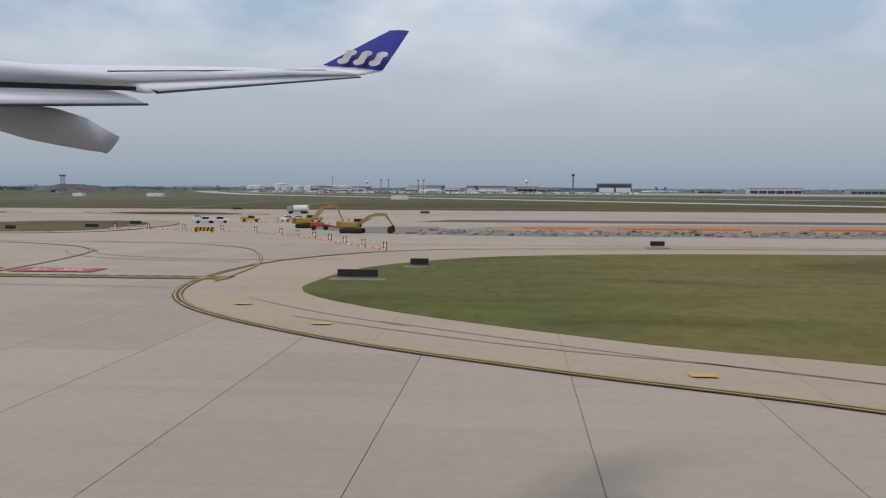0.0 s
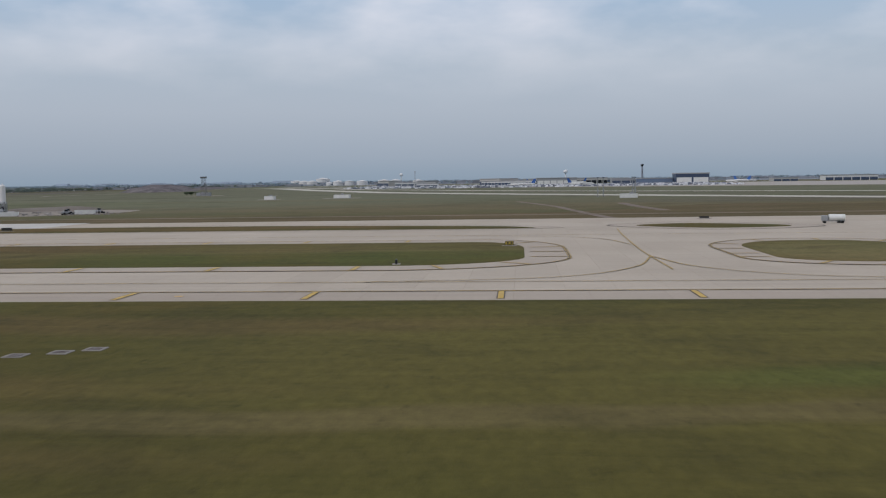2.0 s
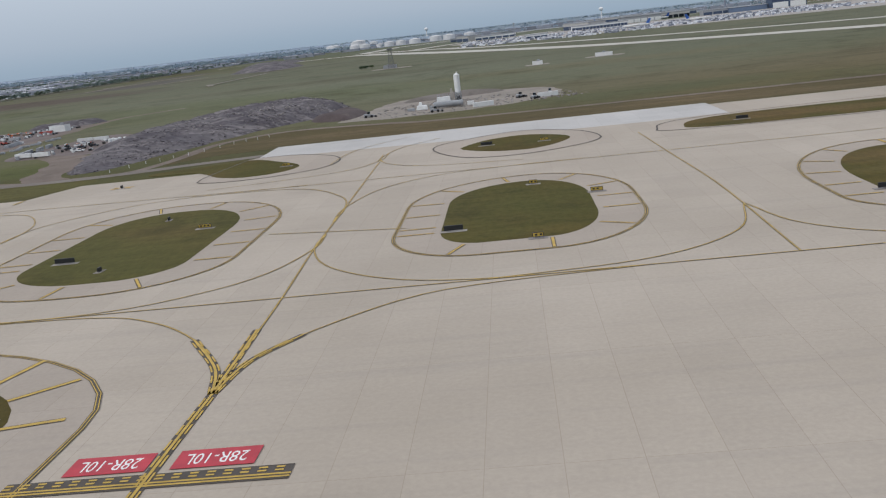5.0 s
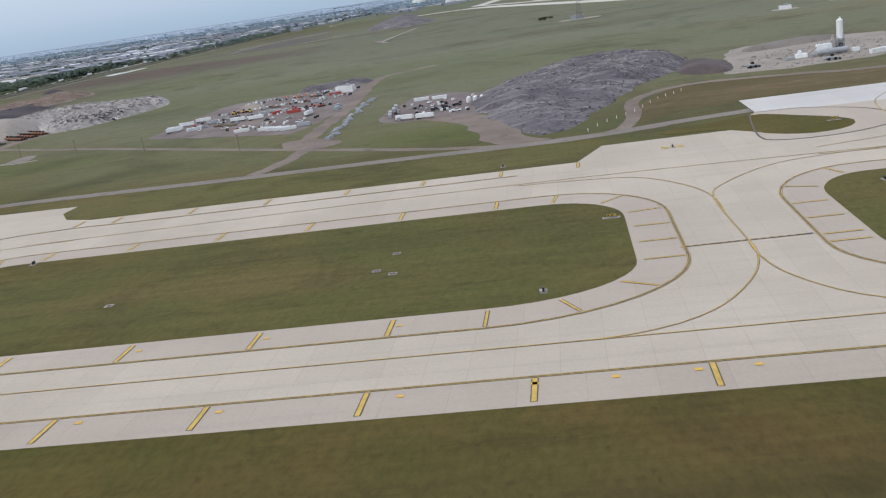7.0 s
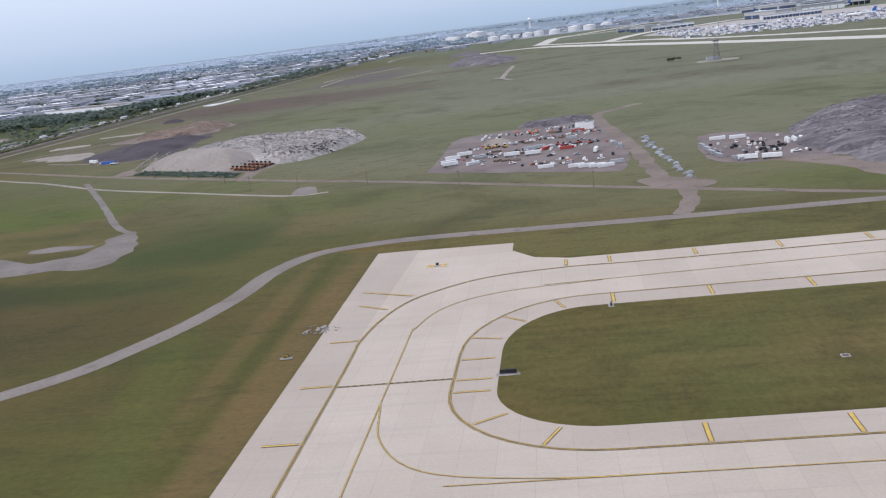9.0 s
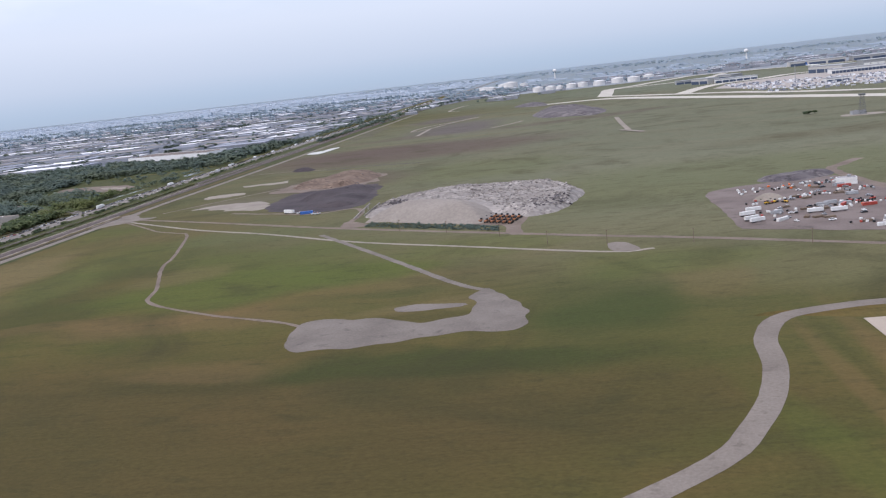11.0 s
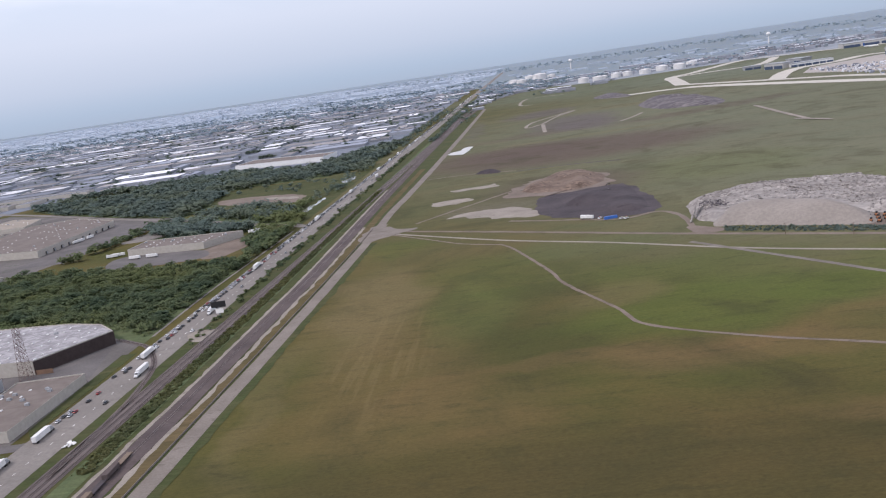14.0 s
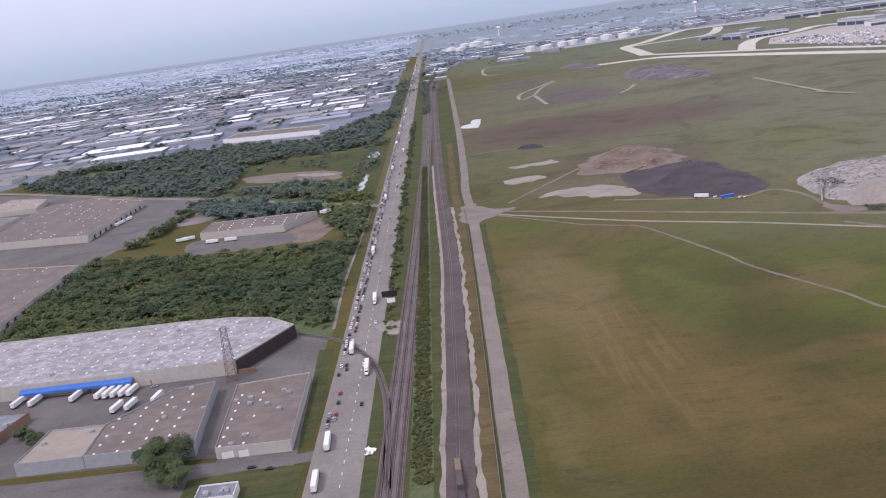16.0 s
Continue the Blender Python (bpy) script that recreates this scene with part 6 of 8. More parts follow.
for _ in range(700):
    yy = 3600 + 8000 * rng.random() ** 0.7
    far_tree_at.append((rng.uniform(-12000, 8000), yy, rng.uniform(9, 15)))
out = [kinds[k % 6] * h + (x, y, h * 0.05) for k, (x, y, h) in enumerate(far_tree_at) if y < 3900]
# trees past 3900 take the foliage coloured for haze
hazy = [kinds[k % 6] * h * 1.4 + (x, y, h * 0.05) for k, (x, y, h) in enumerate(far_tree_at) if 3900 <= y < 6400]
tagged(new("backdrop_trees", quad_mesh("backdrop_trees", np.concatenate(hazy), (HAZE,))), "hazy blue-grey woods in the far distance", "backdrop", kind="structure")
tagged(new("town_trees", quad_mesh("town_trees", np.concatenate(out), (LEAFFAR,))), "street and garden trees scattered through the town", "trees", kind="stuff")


# ---------------------------------------------------------------- vehicles
def wheels(ob, spots, r, w):
    first = None
    for x, y in spots:
        if first is None:
            bm = bmesh.new()
            tube(bm, (0, -w / 2, 0), (0, w / 2, 0), r, r, 10)
            tube(bm, (0, -w / 2 - 0.02, 0), (0, w / 2 + 0.02, 0), r * 0.5, r * 0.5, 8)
            first = o = part("wheel", bm, RUBBERM, ob)
        else:
            o = new("wheel", first.data)
            o.parent = ob
        o.location = (x * U, y * U, r * U)


def car(col, label, x, y, turn, z):
    ob = thing("car", x, y, z, turn, label, "car", "cars on the highway")
    bm = bmesh.new()
    box(bm, -2.25, 2.25, -0.9, 0.9, 0.32, 0.92, 0.14)
    part("body", bm, col, ob)
    bm = bmesh.new()
    box(bm, -1.55, 0.95, -0.8, 0.8, 0.88, 1.42, 0.06, 0.22)
    part("glasshouse", bm, GLASSD, ob)
    bm = bmesh.new()
    box(bm, -1.28, 0.66, -0.58, 0.58, 1.38, 1.48, 0.04)
    part("roof", bm, col, ob)
    wheels(ob, [(sx * 1.4, sy * 0.82) for sx in (-1, 1) for sy in (-1, 1)], 0.33, 0.22)
    return ob


def pickup(col, label, x, y, turn, z):
    ob = thing("pickup_truck", x, y, z, turn, label, "pickup truck", "vehicles on the airfield")
    bm = bmesh.new()
    box(bm, -2.8, 2.8, -0.98, 0.98, 0.5, 1.12, 0.12)
    box(bm, -2.75, -0.65, -0.95, -0.82, 1.1, 1.45)
    box(bm, -2.75, -0.65, 0.82, 0.95, 1.1, 1.45)
    box(bm, -2.78, -2.66, -0.95, 0.95, 1.1, 1.45)
    part("body", bm, col, ob)
    bm = bmesh.new()
    box(bm, -0.7, 1.3, -0.88, 0.88, 1.1, 1.75, 0.06, 0.2)
    part("glasshouse", bm, GLASSD, ob)
    bm = bmesh.new()
    box(bm, -0.5, 1.05, -0.7, 0.7, 1.72, 1.84, 0.04)
    part("roof", bm, col, ob)
    bm = bmesh.new()
    box(bm, -0.1, 0.2, -0.55, 0.55, 1.84, 2.0, 0.04)
    part("light_bar", bm, ORANGEP, ob, "amber roof light bar")
    wheels(ob, [(sx * 1.75, sy * 0.88) for sx in (-1, 1) for sy in (-1, 1)], 0.4, 0.26)
    return ob


def semi(col, label, x, y, turn, z):
    ob = thing("semi_truck", x, y, z, turn, label, "truck", "trucks on the highway")
    bm = bmesh.new()
    box(bm, -10.5, 5.4, -1.28, 1.28, 1.15, 4.05, 0.06)
    part("trailer", bm, WHITEM, ob, "white box trailer")
    bm = bmesh.new()
    box(bm, 5.9, 8.0, -1.2, 1.2, 1.0, 3.3, 0.18)
    box(bm, 7.9, 9.8, -1.0, 1.0, 0.8, 1.9, 0.2)
    box(bm, -10, 9, -0.5, 0.5, 0.75, 1.1)
    part("cab", bm, col, ob)
    bm = bmesh.new()
    box(bm, 7.6, 8.06, -1.0, 1.0, 2.1, 2.95, 0.04)
    part("windscreen", bm, GLASSD, ob)
    wheels(ob, [(sx, sy * 1.05) for sx in (-9.4, -8.1, 4.6, 5.9, 8.8) for sy in (-1, 1)], 0.5, 0.4)
    return ob


def box_trailer(col, label, x, y, turn, z):
    ob = thing("box_trailer", x, y, z, turn, label, "trailer", "parked trailers")
    bm = bmesh.new()
    box(bm, -6.5, 6.5, -1.28, 1.28, 1.1, 3.9, 0.06)
    part("box", bm, col, ob)
    bm = bmesh.new()
    box(bm, -6.4, 6.4, -0.5, 0.5, 0.8, 1.12)
    for sy in (-0.8, 0.8):
        tube(bm, (4.6, sy, 0), (4.6, sy, 1.1), 0.09, 0.09, 6)
    part("chassis", bm, BLACKM, ob)
    wheels(ob, [(sx, sy * 1.05) for sx in (-5.4, -4.2) for sy in (-1, 1)], 0.5, 0.4)
    return ob


def container(col, label, x, y, turn, z):
    ob = thing("shipping_container", x, y, z, turn, label, "container", "containers in the yard")
    bm = bmesh.new()
    box(bm, -6.05, 6.05, -1.2, 1.2, 0.12, 2.58)
    for k in range(26):
        xx = -5.9 + k * 0.46
        box(bm, xx, xx + 0.22, -1.26, -1.2, 0.2, 2.5)
        box(bm, xx, xx + 0.22, 1.2, 1.26, 0.2, 2.5)
    part("shell", bm, col, ob)
    bm = bmesh.new()
    for sx in (-5.9, 5.9):
        for sy in (-1.1, 1.1):
            box(bm, sx - 0.15, sx + 0.15, sy - 0.12, sy + 0.12, 0, 0.14)
    part("feet", bm, BLACKM, ob)
    return ob


FIRST = {}


def put(build, col, label, x, y, turn, z=0.0):
    key = (build, col.name, label)
    if key in FIRST:
        return copy_thing(FIRST[key], pose(x * U, y * U, z * U, 0, 0, turn))
    FIRST[key] = build(col, label, x, y, turn, z)
    return FIRST[key]


BLACKC = paint("black_car_paint", (0.02, 0.02, 0.023), 0.3, 0.1, 1)
SILVERC = paint("silver_car_paint", (0.42, 0.43, 0.45), 0.3, 0.1, 1, 0.4)
REDC = paint("dark_red_car_paint", (0.28, 0.03, 0.03), 0.3, 0.1, 1)
WHITEC = paint("white_car_paint", (0.75, 0.75, 0.74), 0.3, 0.06, 1)
CARS = ((WHITEC, "white car in the highway traffic"), (BLACKC, "black car in the highway traffic"), (SILVERC, "silver car in the highway traffic"), (REDC, "dark red car in the highway traffic"))


def on_road(y, off):
    return -1629 + 0.0195 * (y - 400) + off


for off, y, turn in ((-6.5, 457, 91), (-8, 416, 91), (-5, 592, 91), (-6, 850, 91), (-6, 1105, 91), (4, 693, 271), (7, 551, 271), (-6, 1320, 91), (5, 1480, 271)):
    put(semi, WHITEC if y > 500 else GREYM, "truck with a white box trailer on the highway", on_road(y, off), y, turn, 0.16)
y = 470.0
while y < 1000:
    for off in (-9.5, -6.0):
        if rng.random() < 0.18 + 0.66 * (y > 590):
            c = CARS[int(rng.choice(4, p=(0.26, 0.40, 0.26, 0.08)))]
            put(car, *c, on_road(y, off) + rng.uniform(-0.4, 0.4), y + rng.uniform(-1, 1), 91, 0.16)
    y += 7.2
while y < 1080:
    for off in (-9.5, -6.0):
        if rng.random() < 0.8:
            put(car, *CARS[int(rng.integers(0, 3))], on_road(y, off), y, 91, 0.16)
    y += 7.2
queue, queue_mat = [], []
while y < 4200:
    for off, share in ((-9.5, 0.82), (-6.0, 0.82), (5.0, 0.10)):
        if rng.random() < share:
            long_one = rng.random() < 0.03
            a, b, hh = (7.5, 1.2, 3.3) if long_one else (2.2, 0.9, 0.95)
            cx, cy = on_road(y, off) + rng.uniform(-0.4, 0.4), y + rng.uniform(-1, 1)
            m = 0 if long_one else int(rng.integers(0, 3))
            for x0, x1, y0, y1, z0, z1, mm in ((cx - b, cx + b, cy - a, cy + a, 0.45, 0.16 + hh, m), (cx - b * 0.8, cx + b * 0.8, cy - a * 0.6, cy + a * 0.45, 0.16 + hh, 0.16 + hh + (0.1 if long_one else 0.5), m if long_one else 3)):
                c = np.array([[x0, y0, z0], [x1, y0, z0], [x1, y1, z0], [x0, y1, z0]])
                t = c + (0, 0, z1 - z0)
                queue.append(np.stack([t] + [np.stack([c[k], c[(k + 1) % 4], t[(k + 1) % 4], t[k]]) for k in range(4)]))
                queue_mat += [mm] * 5
    y += 7.4
tagged(new("highway_traffic", quad_mesh("highway_traffic", np.concatenate(queue), (WHITEC, BLACKC, SILVERC, GLASSD), queue_mat)), "long queue of cars and trucks up the highway", "vehicles", kind="stuff")
for y in (500, 560, 640, 710, 770, 905, 985):
    put(car, *CARS[int(rng.integers(0, 3))], on_road(y, 5 + rng.uniform(-2, 3)), y, 271, 0.16)
for x, y, t in ((-1670, 441, 2), (-1661, 437, 182), (-1752, 575, 20)):
    put(car, *CARS[int(rng.integers(0, 3))], x, y, t, 0.15)
for x, y in ((-1837, 577), (-1826, 576), (-1800, 574), (-1784, 572), (-1779, 571.6), (-1774, 571), (-1769, 570.7), (-1764, 570.2), (-1766, 545), (-1758, 546), (-1744, 552)):
    put(box_trailer, WHITEM, "white box trailer parked at the loading docks", x, y, 80, 0.1)
for x, y, t in ((-1838, 1020, 10), (-1832, 1024, 10), (-1690, 1070, 60), (-1686, 1066, 60), (-1676, 1030, 75), (-1672, 1032, 75), (-1800, 990, 170), (-1780, 988, 170), (-1955, 1180, 80), (-1953, 1190, 80), (-1950, 1210, 80)):
    put(box_trailer, WHITEM, "white box trailer parked at a warehouse", x, y, t, 0.1)

# ---------------------------------------------------------------- airfield signs and small fittings
def airfield_sign(x, y, w, face, label, turn=0.0, h=1.3, z=0.0):
    ob = thing("airfield_sign", x, y, PZ + 0.08, turn, label, "airfield sign", "airfield signs")
    bm = bmesh.new()
    box(bm, -w / 2 - 0.9, w / 2 + 0.9, -1.0, 1.0, -0.1, 0.06, 0.02)
    part("base_slab", bm, RUBBLE, ob, "pale concrete base slab")
    bm = bmesh.new()
    box(bm, -w / 2, w / 2, -0.16, 0.16, 0.3, 0.3 + h, 0.04)
    part("panel", bm, BLACKM, ob)
    if face is not BLACKM:
        bm = bmesh.new()
        box(bm, -w / 2 + 0.12, w / 2 - 0.12, -0.2, -0.165, 0.42, 0.18 + h)
        part("face", bm, face, ob, "yellow sign face")
        bm = bmesh.new()
        for k in range(max(2, int(w / 1.1))):
            xx = -w / 2 + 0.5 + k * 1.05
            box(bm, xx, xx + 0.55, -0.215, -0.2, 0.6, h)
        part("legend_bars", bm, BLACKM, ob)
    for sx in (-w / 2 + 0.4, w / 2 - 0.4):
        bm = bmesh.new()
        tube(bm, (sx, 0, 0.05), (sx, 0, 0.34), 0.06, 0.06, 6)
        part("leg", bm, STEEL, ob)
    return ob


SIGNY = paint("faded_yellow_sign_face", (0.42, 0.30, 0.05), 0.5, 0.2, 2)
BLK = "black back of an airfield sign on a slab"
YEL = "yellow and black airfield guidance sign on a slab"
for x, y, w in ((-114, 210, 2.4), (-98.5, 243.5, 3.0), (-100.5, 222, 3.2), (-94.6, 99.5, 4.6), (-17, 104, 4.4), (-12, 121, 2.3), (-406, 368, 4.5), (-410, 216, 4.5), (-604, 219.3, 5), (-889, 229.3, 4.5),
                (-569, 96, 6.5), (-407, 96.5, 5.5), (-508, 214, 4.5), (-503, 367, 4.5), (24, 166, 2.4), (-122, 414, 4), (-35, 370, 3.5)):
    airfield_sign(x, y, w, BLACKM, BLK, 0.0, 0.8 if x > -130 else 1.15)
for x, y, w in ((-95.3, 118.7, 4), (-203, 259.5, 3), (-670.6, 259.3, 4), (-578, 249, 4.5), (-569, 117, 4.5), (-472, 247, 4), (-489, 199, 3), (-488, 268, 3), (-382, 270, 3), (-380, 272, 2.5), (-481, 364, 4), (-582, 367, 4)):
    airfield_sign(x, y, w * 0.8, SIGNY, YEL, 0.0, 1.0)
airfield_sign(-957, 256, 2.0, SIGNY, YEL, 0.0, 0.9)


def post_box(x, y, label="small fitting on a concrete pad in the grass"):
    ob = thing("pad_fitting", x, y, PZ + 0.06, rng.uniform(-8, 8), label, "airfield fitting", "pad fittings")
    bm = bmesh.new()
    box(bm, -0.9, 0.9, -1.7, 1.7, -0.1, 0.08, 0.02)
    part("pad", bm, RUBBLE, ob)
    bm = bmesh.new()
    box(bm, -0.25, 0.25, -0.75, 0.75, 0.07, 1.05, 0.06)
    part("cabinet", bm, BLACKM, ob)
    return ob


for x, y in ((-120.4, 139), (-858.9, 282), (-594.8, 268), (-594, 134.5), (-590, 207), (-227, 206), (-384, 136), (-689, 201), (-113, 41), (-706, 353), (-643, 352)):
    post_box(x, y)


def inlet(x, y):
    ob = thing("drain_inlet", x, y, PZ + 0.08, 0, "square concrete drain inlet set in the grass", "drain", "drain inlets")
    bm = bmesh.new()
    for a in ((-1.1, 1.1, -1.1, -0.8), (-1.1, 1.1, 0.8, 1.1), (-1.1, -0.8, -0.8, 0.8), (0.8, 1.1, -0.8, 0.8)):
        box(bm, *a, -0.1, 0.1)
    part("kerb", bm, RUBBLE, ob)
    bm = bmesh.new()
    for k in range(5):
        box(bm, -0.8, 0.8, -0.75 + k * 0.33, -0.6 + k * 0.33, 0, 0.06)
    part("grate", bm, RAILM, ob)
    return ob


for x, y in ((-728, 227), (-733, 231), (-730, 246), (-805, 225), (-580, 95), (-574, 90), (-587, 88), (-254, 97), (-250, 99), (-247, 101)):
    inlet(x, y)

# yellow direction blobs painted on the shoulders
bm = bmesh.new()
for x, y in ((-690, 151), (-676, 151), (-662, 151), (-652, 151), (-627, 149), (-602, 147), (-592, 146), (-714, 150.5), (-748, 150.5), (-776, 151), (-806, 151), (-14, 70), (10, 53), (-23, 81), (-85, 70), (-84, 88), (-720, 187.5), (-750, 187.5), (-780, 187.5), (-255, 149), (-290, 149), (-340, 149), (-397, 126), (-402, 115)):
    ribbon(bm, [(x - 0.7, y), (x + 0.7, y)], 1.1, PZ + 0.14)
for a in (25, 155):
    c, s = math.cos(radians(a)) * 4.5, math.sin(radians(a)) * 4.5
    ribbon(bm, [(-922 - c, 352 - s), (-922 + c, 352 + s)], 1.3, PZ + 0.12 + a * 0.0001)
    ribbon(bm, [(-643 - c, 352 - s), (-643 + c, 352 + s)], 1.1, PZ + 0.12 + a * 0.0001)
tagged(part("marking_patches", bm, YELLOWV), "small yellow painted patches and crosses", "marking", kind="structure")
airfield_sign(-922, 352, 1.2, BLACKM, "low dark fitting on a yellow painted cross", 20, 0.9)


# ---------------------------------------------------------------- construction site
def excavator(x, y, turn, col, label, reach=1.0):
    ob = thing("excavator", x, y, PZ, turn, label, "excavator", "excavators")
    for sy in (-1.5, 1.5):
        bm = bmesh.new()
        box(bm, -2.6, 2.6, sy - 0.35, sy + 0.35, 0, 1.05, 0.3)
        part("track", bm, RUBBERM, ob, "black crawler track")
    bm = bmesh.new()
    box(bm, -1.0, 1.0, -1.1, 1.1, 0.5, 1.2, 0.1)
    box(bm, -3.3, 1.6, -1.5, 1.5, 1.2, 2.5, 0.2)
    box(bm, -3.4, -2.2, -1.5, 1.5, 1.1, 2.7, 0.25)
    part("house", bm, col, ob)
    bm = bmesh.new()
    box(bm, 0.2, 1.9, 0.35, 1.45, 1.3, 3.2, 0.12)
    part("cab", bm, GLASSD, ob, "glazed operator cab")
    bm = bmesh.new()
    k = reach
    for a, b, r, q in (((1.2, -0.3, 1.9), (4.2, -0.3, 5.2 * k), 0.5, 0.42), ((4.2, -0.3, 5.2 * k), (7.6, -0.3, 5.6 * k), 0.42, 0.3)):
        tube(bm, a, b, r, q, 4)
    part("boom", bm, col, ob)
    bm = bmesh.new()
    tube(bm, (7.4, -0.3, 5.8 * k), (9.2, -0.3, 1.8), 0.34, 0.22, 4)
    part("stick", bm, col, ob)
    bm = bmesh.new()
    tube(bm, (2.2, -0.3, 2.2), (4.6, -0.3, 4.6 * k), 0.14, 0.1, 6)
    tube(bm, (5.0, -0.3, 5.9 * k), (7.8, -0.3, 5.9 * k), 0.12, 0.1, 6)
    part("cylinder", bm, STEEL, ob)
    bm = bmesh.new()
    vs = [bm.verts.new((x_, y_, z_)) for y_ in (-1.0, 0.4) for x_, z_ in ((9.3, 1.9), (8.2, 1.4), (8.0, 0.3), (8.9, 0.0), (9.6, 0.5))]
    for f in ((0, 1, 2, 3, 4), (9, 8, 7, 6, 5), (0, 5, 6, 1), (1, 6, 7, 2), (2, 7, 8, 3)):
        bm.faces.new([vs[i] for i in f])
    part("bucket", bm, BLACKM, ob)
    return ob


excavator(-52, 236, 12, paint("worn_yellow_machine_paint", (0.44, 0.27, 0.045), 0.5, 0.25, 2), "yellow crawler excavator with a raised boom", 1.0)
excavator(-36, 211, -4, paint("dull_ochre_machine_paint", (0.34, 0.24, 0.06), 0.5, 0.25, 2), "ochre crawler excavator with a lowered boom", 0.75)
flat("ground_clay", patch_outline([(-12, 224), (30, 216), (120, 222), (700, 226), (700, 282), (120, 276), (20, 262), (-8, 246)], 14, 1.5), PZ + 0.03, ORANGE, "stripped orange clay of the building site")
flat("ground_works", patch_outline([(-50, 236), (-20, 206), (40, 204), (250, 208), (250, 226), (10, 228), (-20, 250)], 10, 1.5), PZ + 0.04, CRUSHED, "broken pale ground of the building site")
flat("ground_asphalt_strip", [(-30, 284), (700, 292), (700, 312), (-20, 306)], PZ + 0.03, ASPHALT, "dark asphalt strip behind the works")
chunks("rubble_works", [(-30, 206), (130, 206), (130, 224), (-20, 228)], lambda x, y: PZ, 220, 0.8, RUBBLE, "broken concrete lying on the site")
for k, (x, y, t) in enumerate(((-93, 276, 95), (-86.5, 262, 30), (-83, 264, 25), (-67, 279, 80), (-64, 280, 80))):
    put(pickup, WHITEC, "white pickup truck with an amber light bar", x, y, t, PZ)
for x, y, t in ((-77, 275, 8), (-59, 277, 170)):
    put(pickup, YELLOWV, "yellow airport pickup truck", x, y, t, PZ)


def tank_truck(x, y, turn):
    ob = thing("tank_truck", x, y, PZ, turn, "white tank truck standing on the taxiway", "truck")
    bm = bmesh.new()
    tube(bm, (-4.2, 0, 2.1), (1.4, 0, 2.1), 1.25, 1.25, 14)
    part("tank", bm, WHITEM, ob)
    bm = bmesh.new()
    box(bm, 1.7, 4.0, -1.2, 1.2, 0.8, 2.9, 0.2)
    box(bm, -4.2, 2.0, -0.6, 0.6, 0.65, 0.95)
    part("cab", bm, GREYM, ob)
    wheels(ob, [(sx, sy * 1.0) for sx in (-3.3, -2.1, 2.9) for sy in (-1, 1)], 0.5, 0.4)


tank_truck(-84, 366, 172)


def barricade(x, y, turn):
    ob = thing("barricade", x, y, PZ, turn, "low orange and white barricade with a warning light", "barricade", "barricades")
    bm = bmesh.new()
    box(bm, -1.2, 1.2, -0.12, 0.12, 0, 0.24, 0.03)
    part("rail", bm, ORANGEP, ob)
    for k in range(2):
        bm = bmesh.new()
        box(bm, -0.75 + k * 1.0, -0.25 + k * 1.0, -0.13, 0.13, 0.02, 0.25)
        part("white_band", bm, WHITEP, ob)
    return ob


def flag_post(x, y):
    ob = thing("warning_panel", x, y, PZ, 0, "white warning panel on a short stand", "warning panel", "warning panels")
    bm = bmesh.new()
    box(bm, -0.2, 0.2, -0.03, 0.03, 0.45, 0.85, 0.01)
    part("panel", bm, WHITEP, ob)
    bm = bmesh.new()
    for sx in (-0.26, 0.26):
        tube(bm, (sx, 0.3, 0), (sx, 0, 1.15), 0.05, 0.05, 5)
        tube(bm, (sx, -0.3, 0), (sx, 0, 0.7), 0.05, 0.05, 5)
        box(bm, sx - 0.11, sx + 0.11, -0.1, 0.1, 1.1, 1.3)
    part("stand", bm, BLACKM, ob, "dark stand with two warning lamps")
    return ob


first = None
fence = smooth_line([(-96, 224), (-80, 219), (-61, 212), (-50, 202), (-38, 184), (-29, 167), (-21, 154)], 3.0) + smooth_line([(-76, 268), (-60, 271), (-46, 262)], 4.0)
for k, (x, y) in enumerate(fence):
    nx, ny = fence[min(k + 1, len(fence) - 1)]
    turn = math.degrees(math.atan2(ny - y, nx - x)) if k < len(fence) - 1 else 0
    if first is None:
        first = barricade(x, y, turn)
        panel = flag_post(x, y + 0.8)
    else:
        copy_thing(first, pose(x * U, y * U, PZ * U, 0, 0, turn))
        if k % 3 == 0:
            copy_thing(panel, pose(x * U, (y + 0.8) * U, PZ * U, 0, 0, 0))
ob = thing("barrier_board", -69, 209.5, PZ, 3, "yellow and black striped barrier board", "barrier")
bm = bmesh.new()
box(bm, -2.3, 2.3, -0.08, 0.08, 0.25, 1.15, 0.02)
part("board", bm, YELLOWV, ob)
for k in range(5):
    bm = bmesh.new()
    vs = [bm.verts.new((-2.1 + k * 0.85 + dx, -0.1, z)) for dx, z in ((0, 0.3), (0.4, 0.3), (0.8, 1.1), (0.4, 1.1))]
    bm.faces.new(vs)
    bmesh.ops.solidify(bm, geom=bm.faces[:], thickness=0.02)
    part("stripe", bm, BLACKM, ob, "black slanting stripe")
for sx in (-1.8, 1.8):
    bm = bmesh.new()
    box(bm, sx - 0.1, sx + 0.1, -0.5, 0.5, 0, 0.3)
    part("foot", bm, BLACKM, ob)


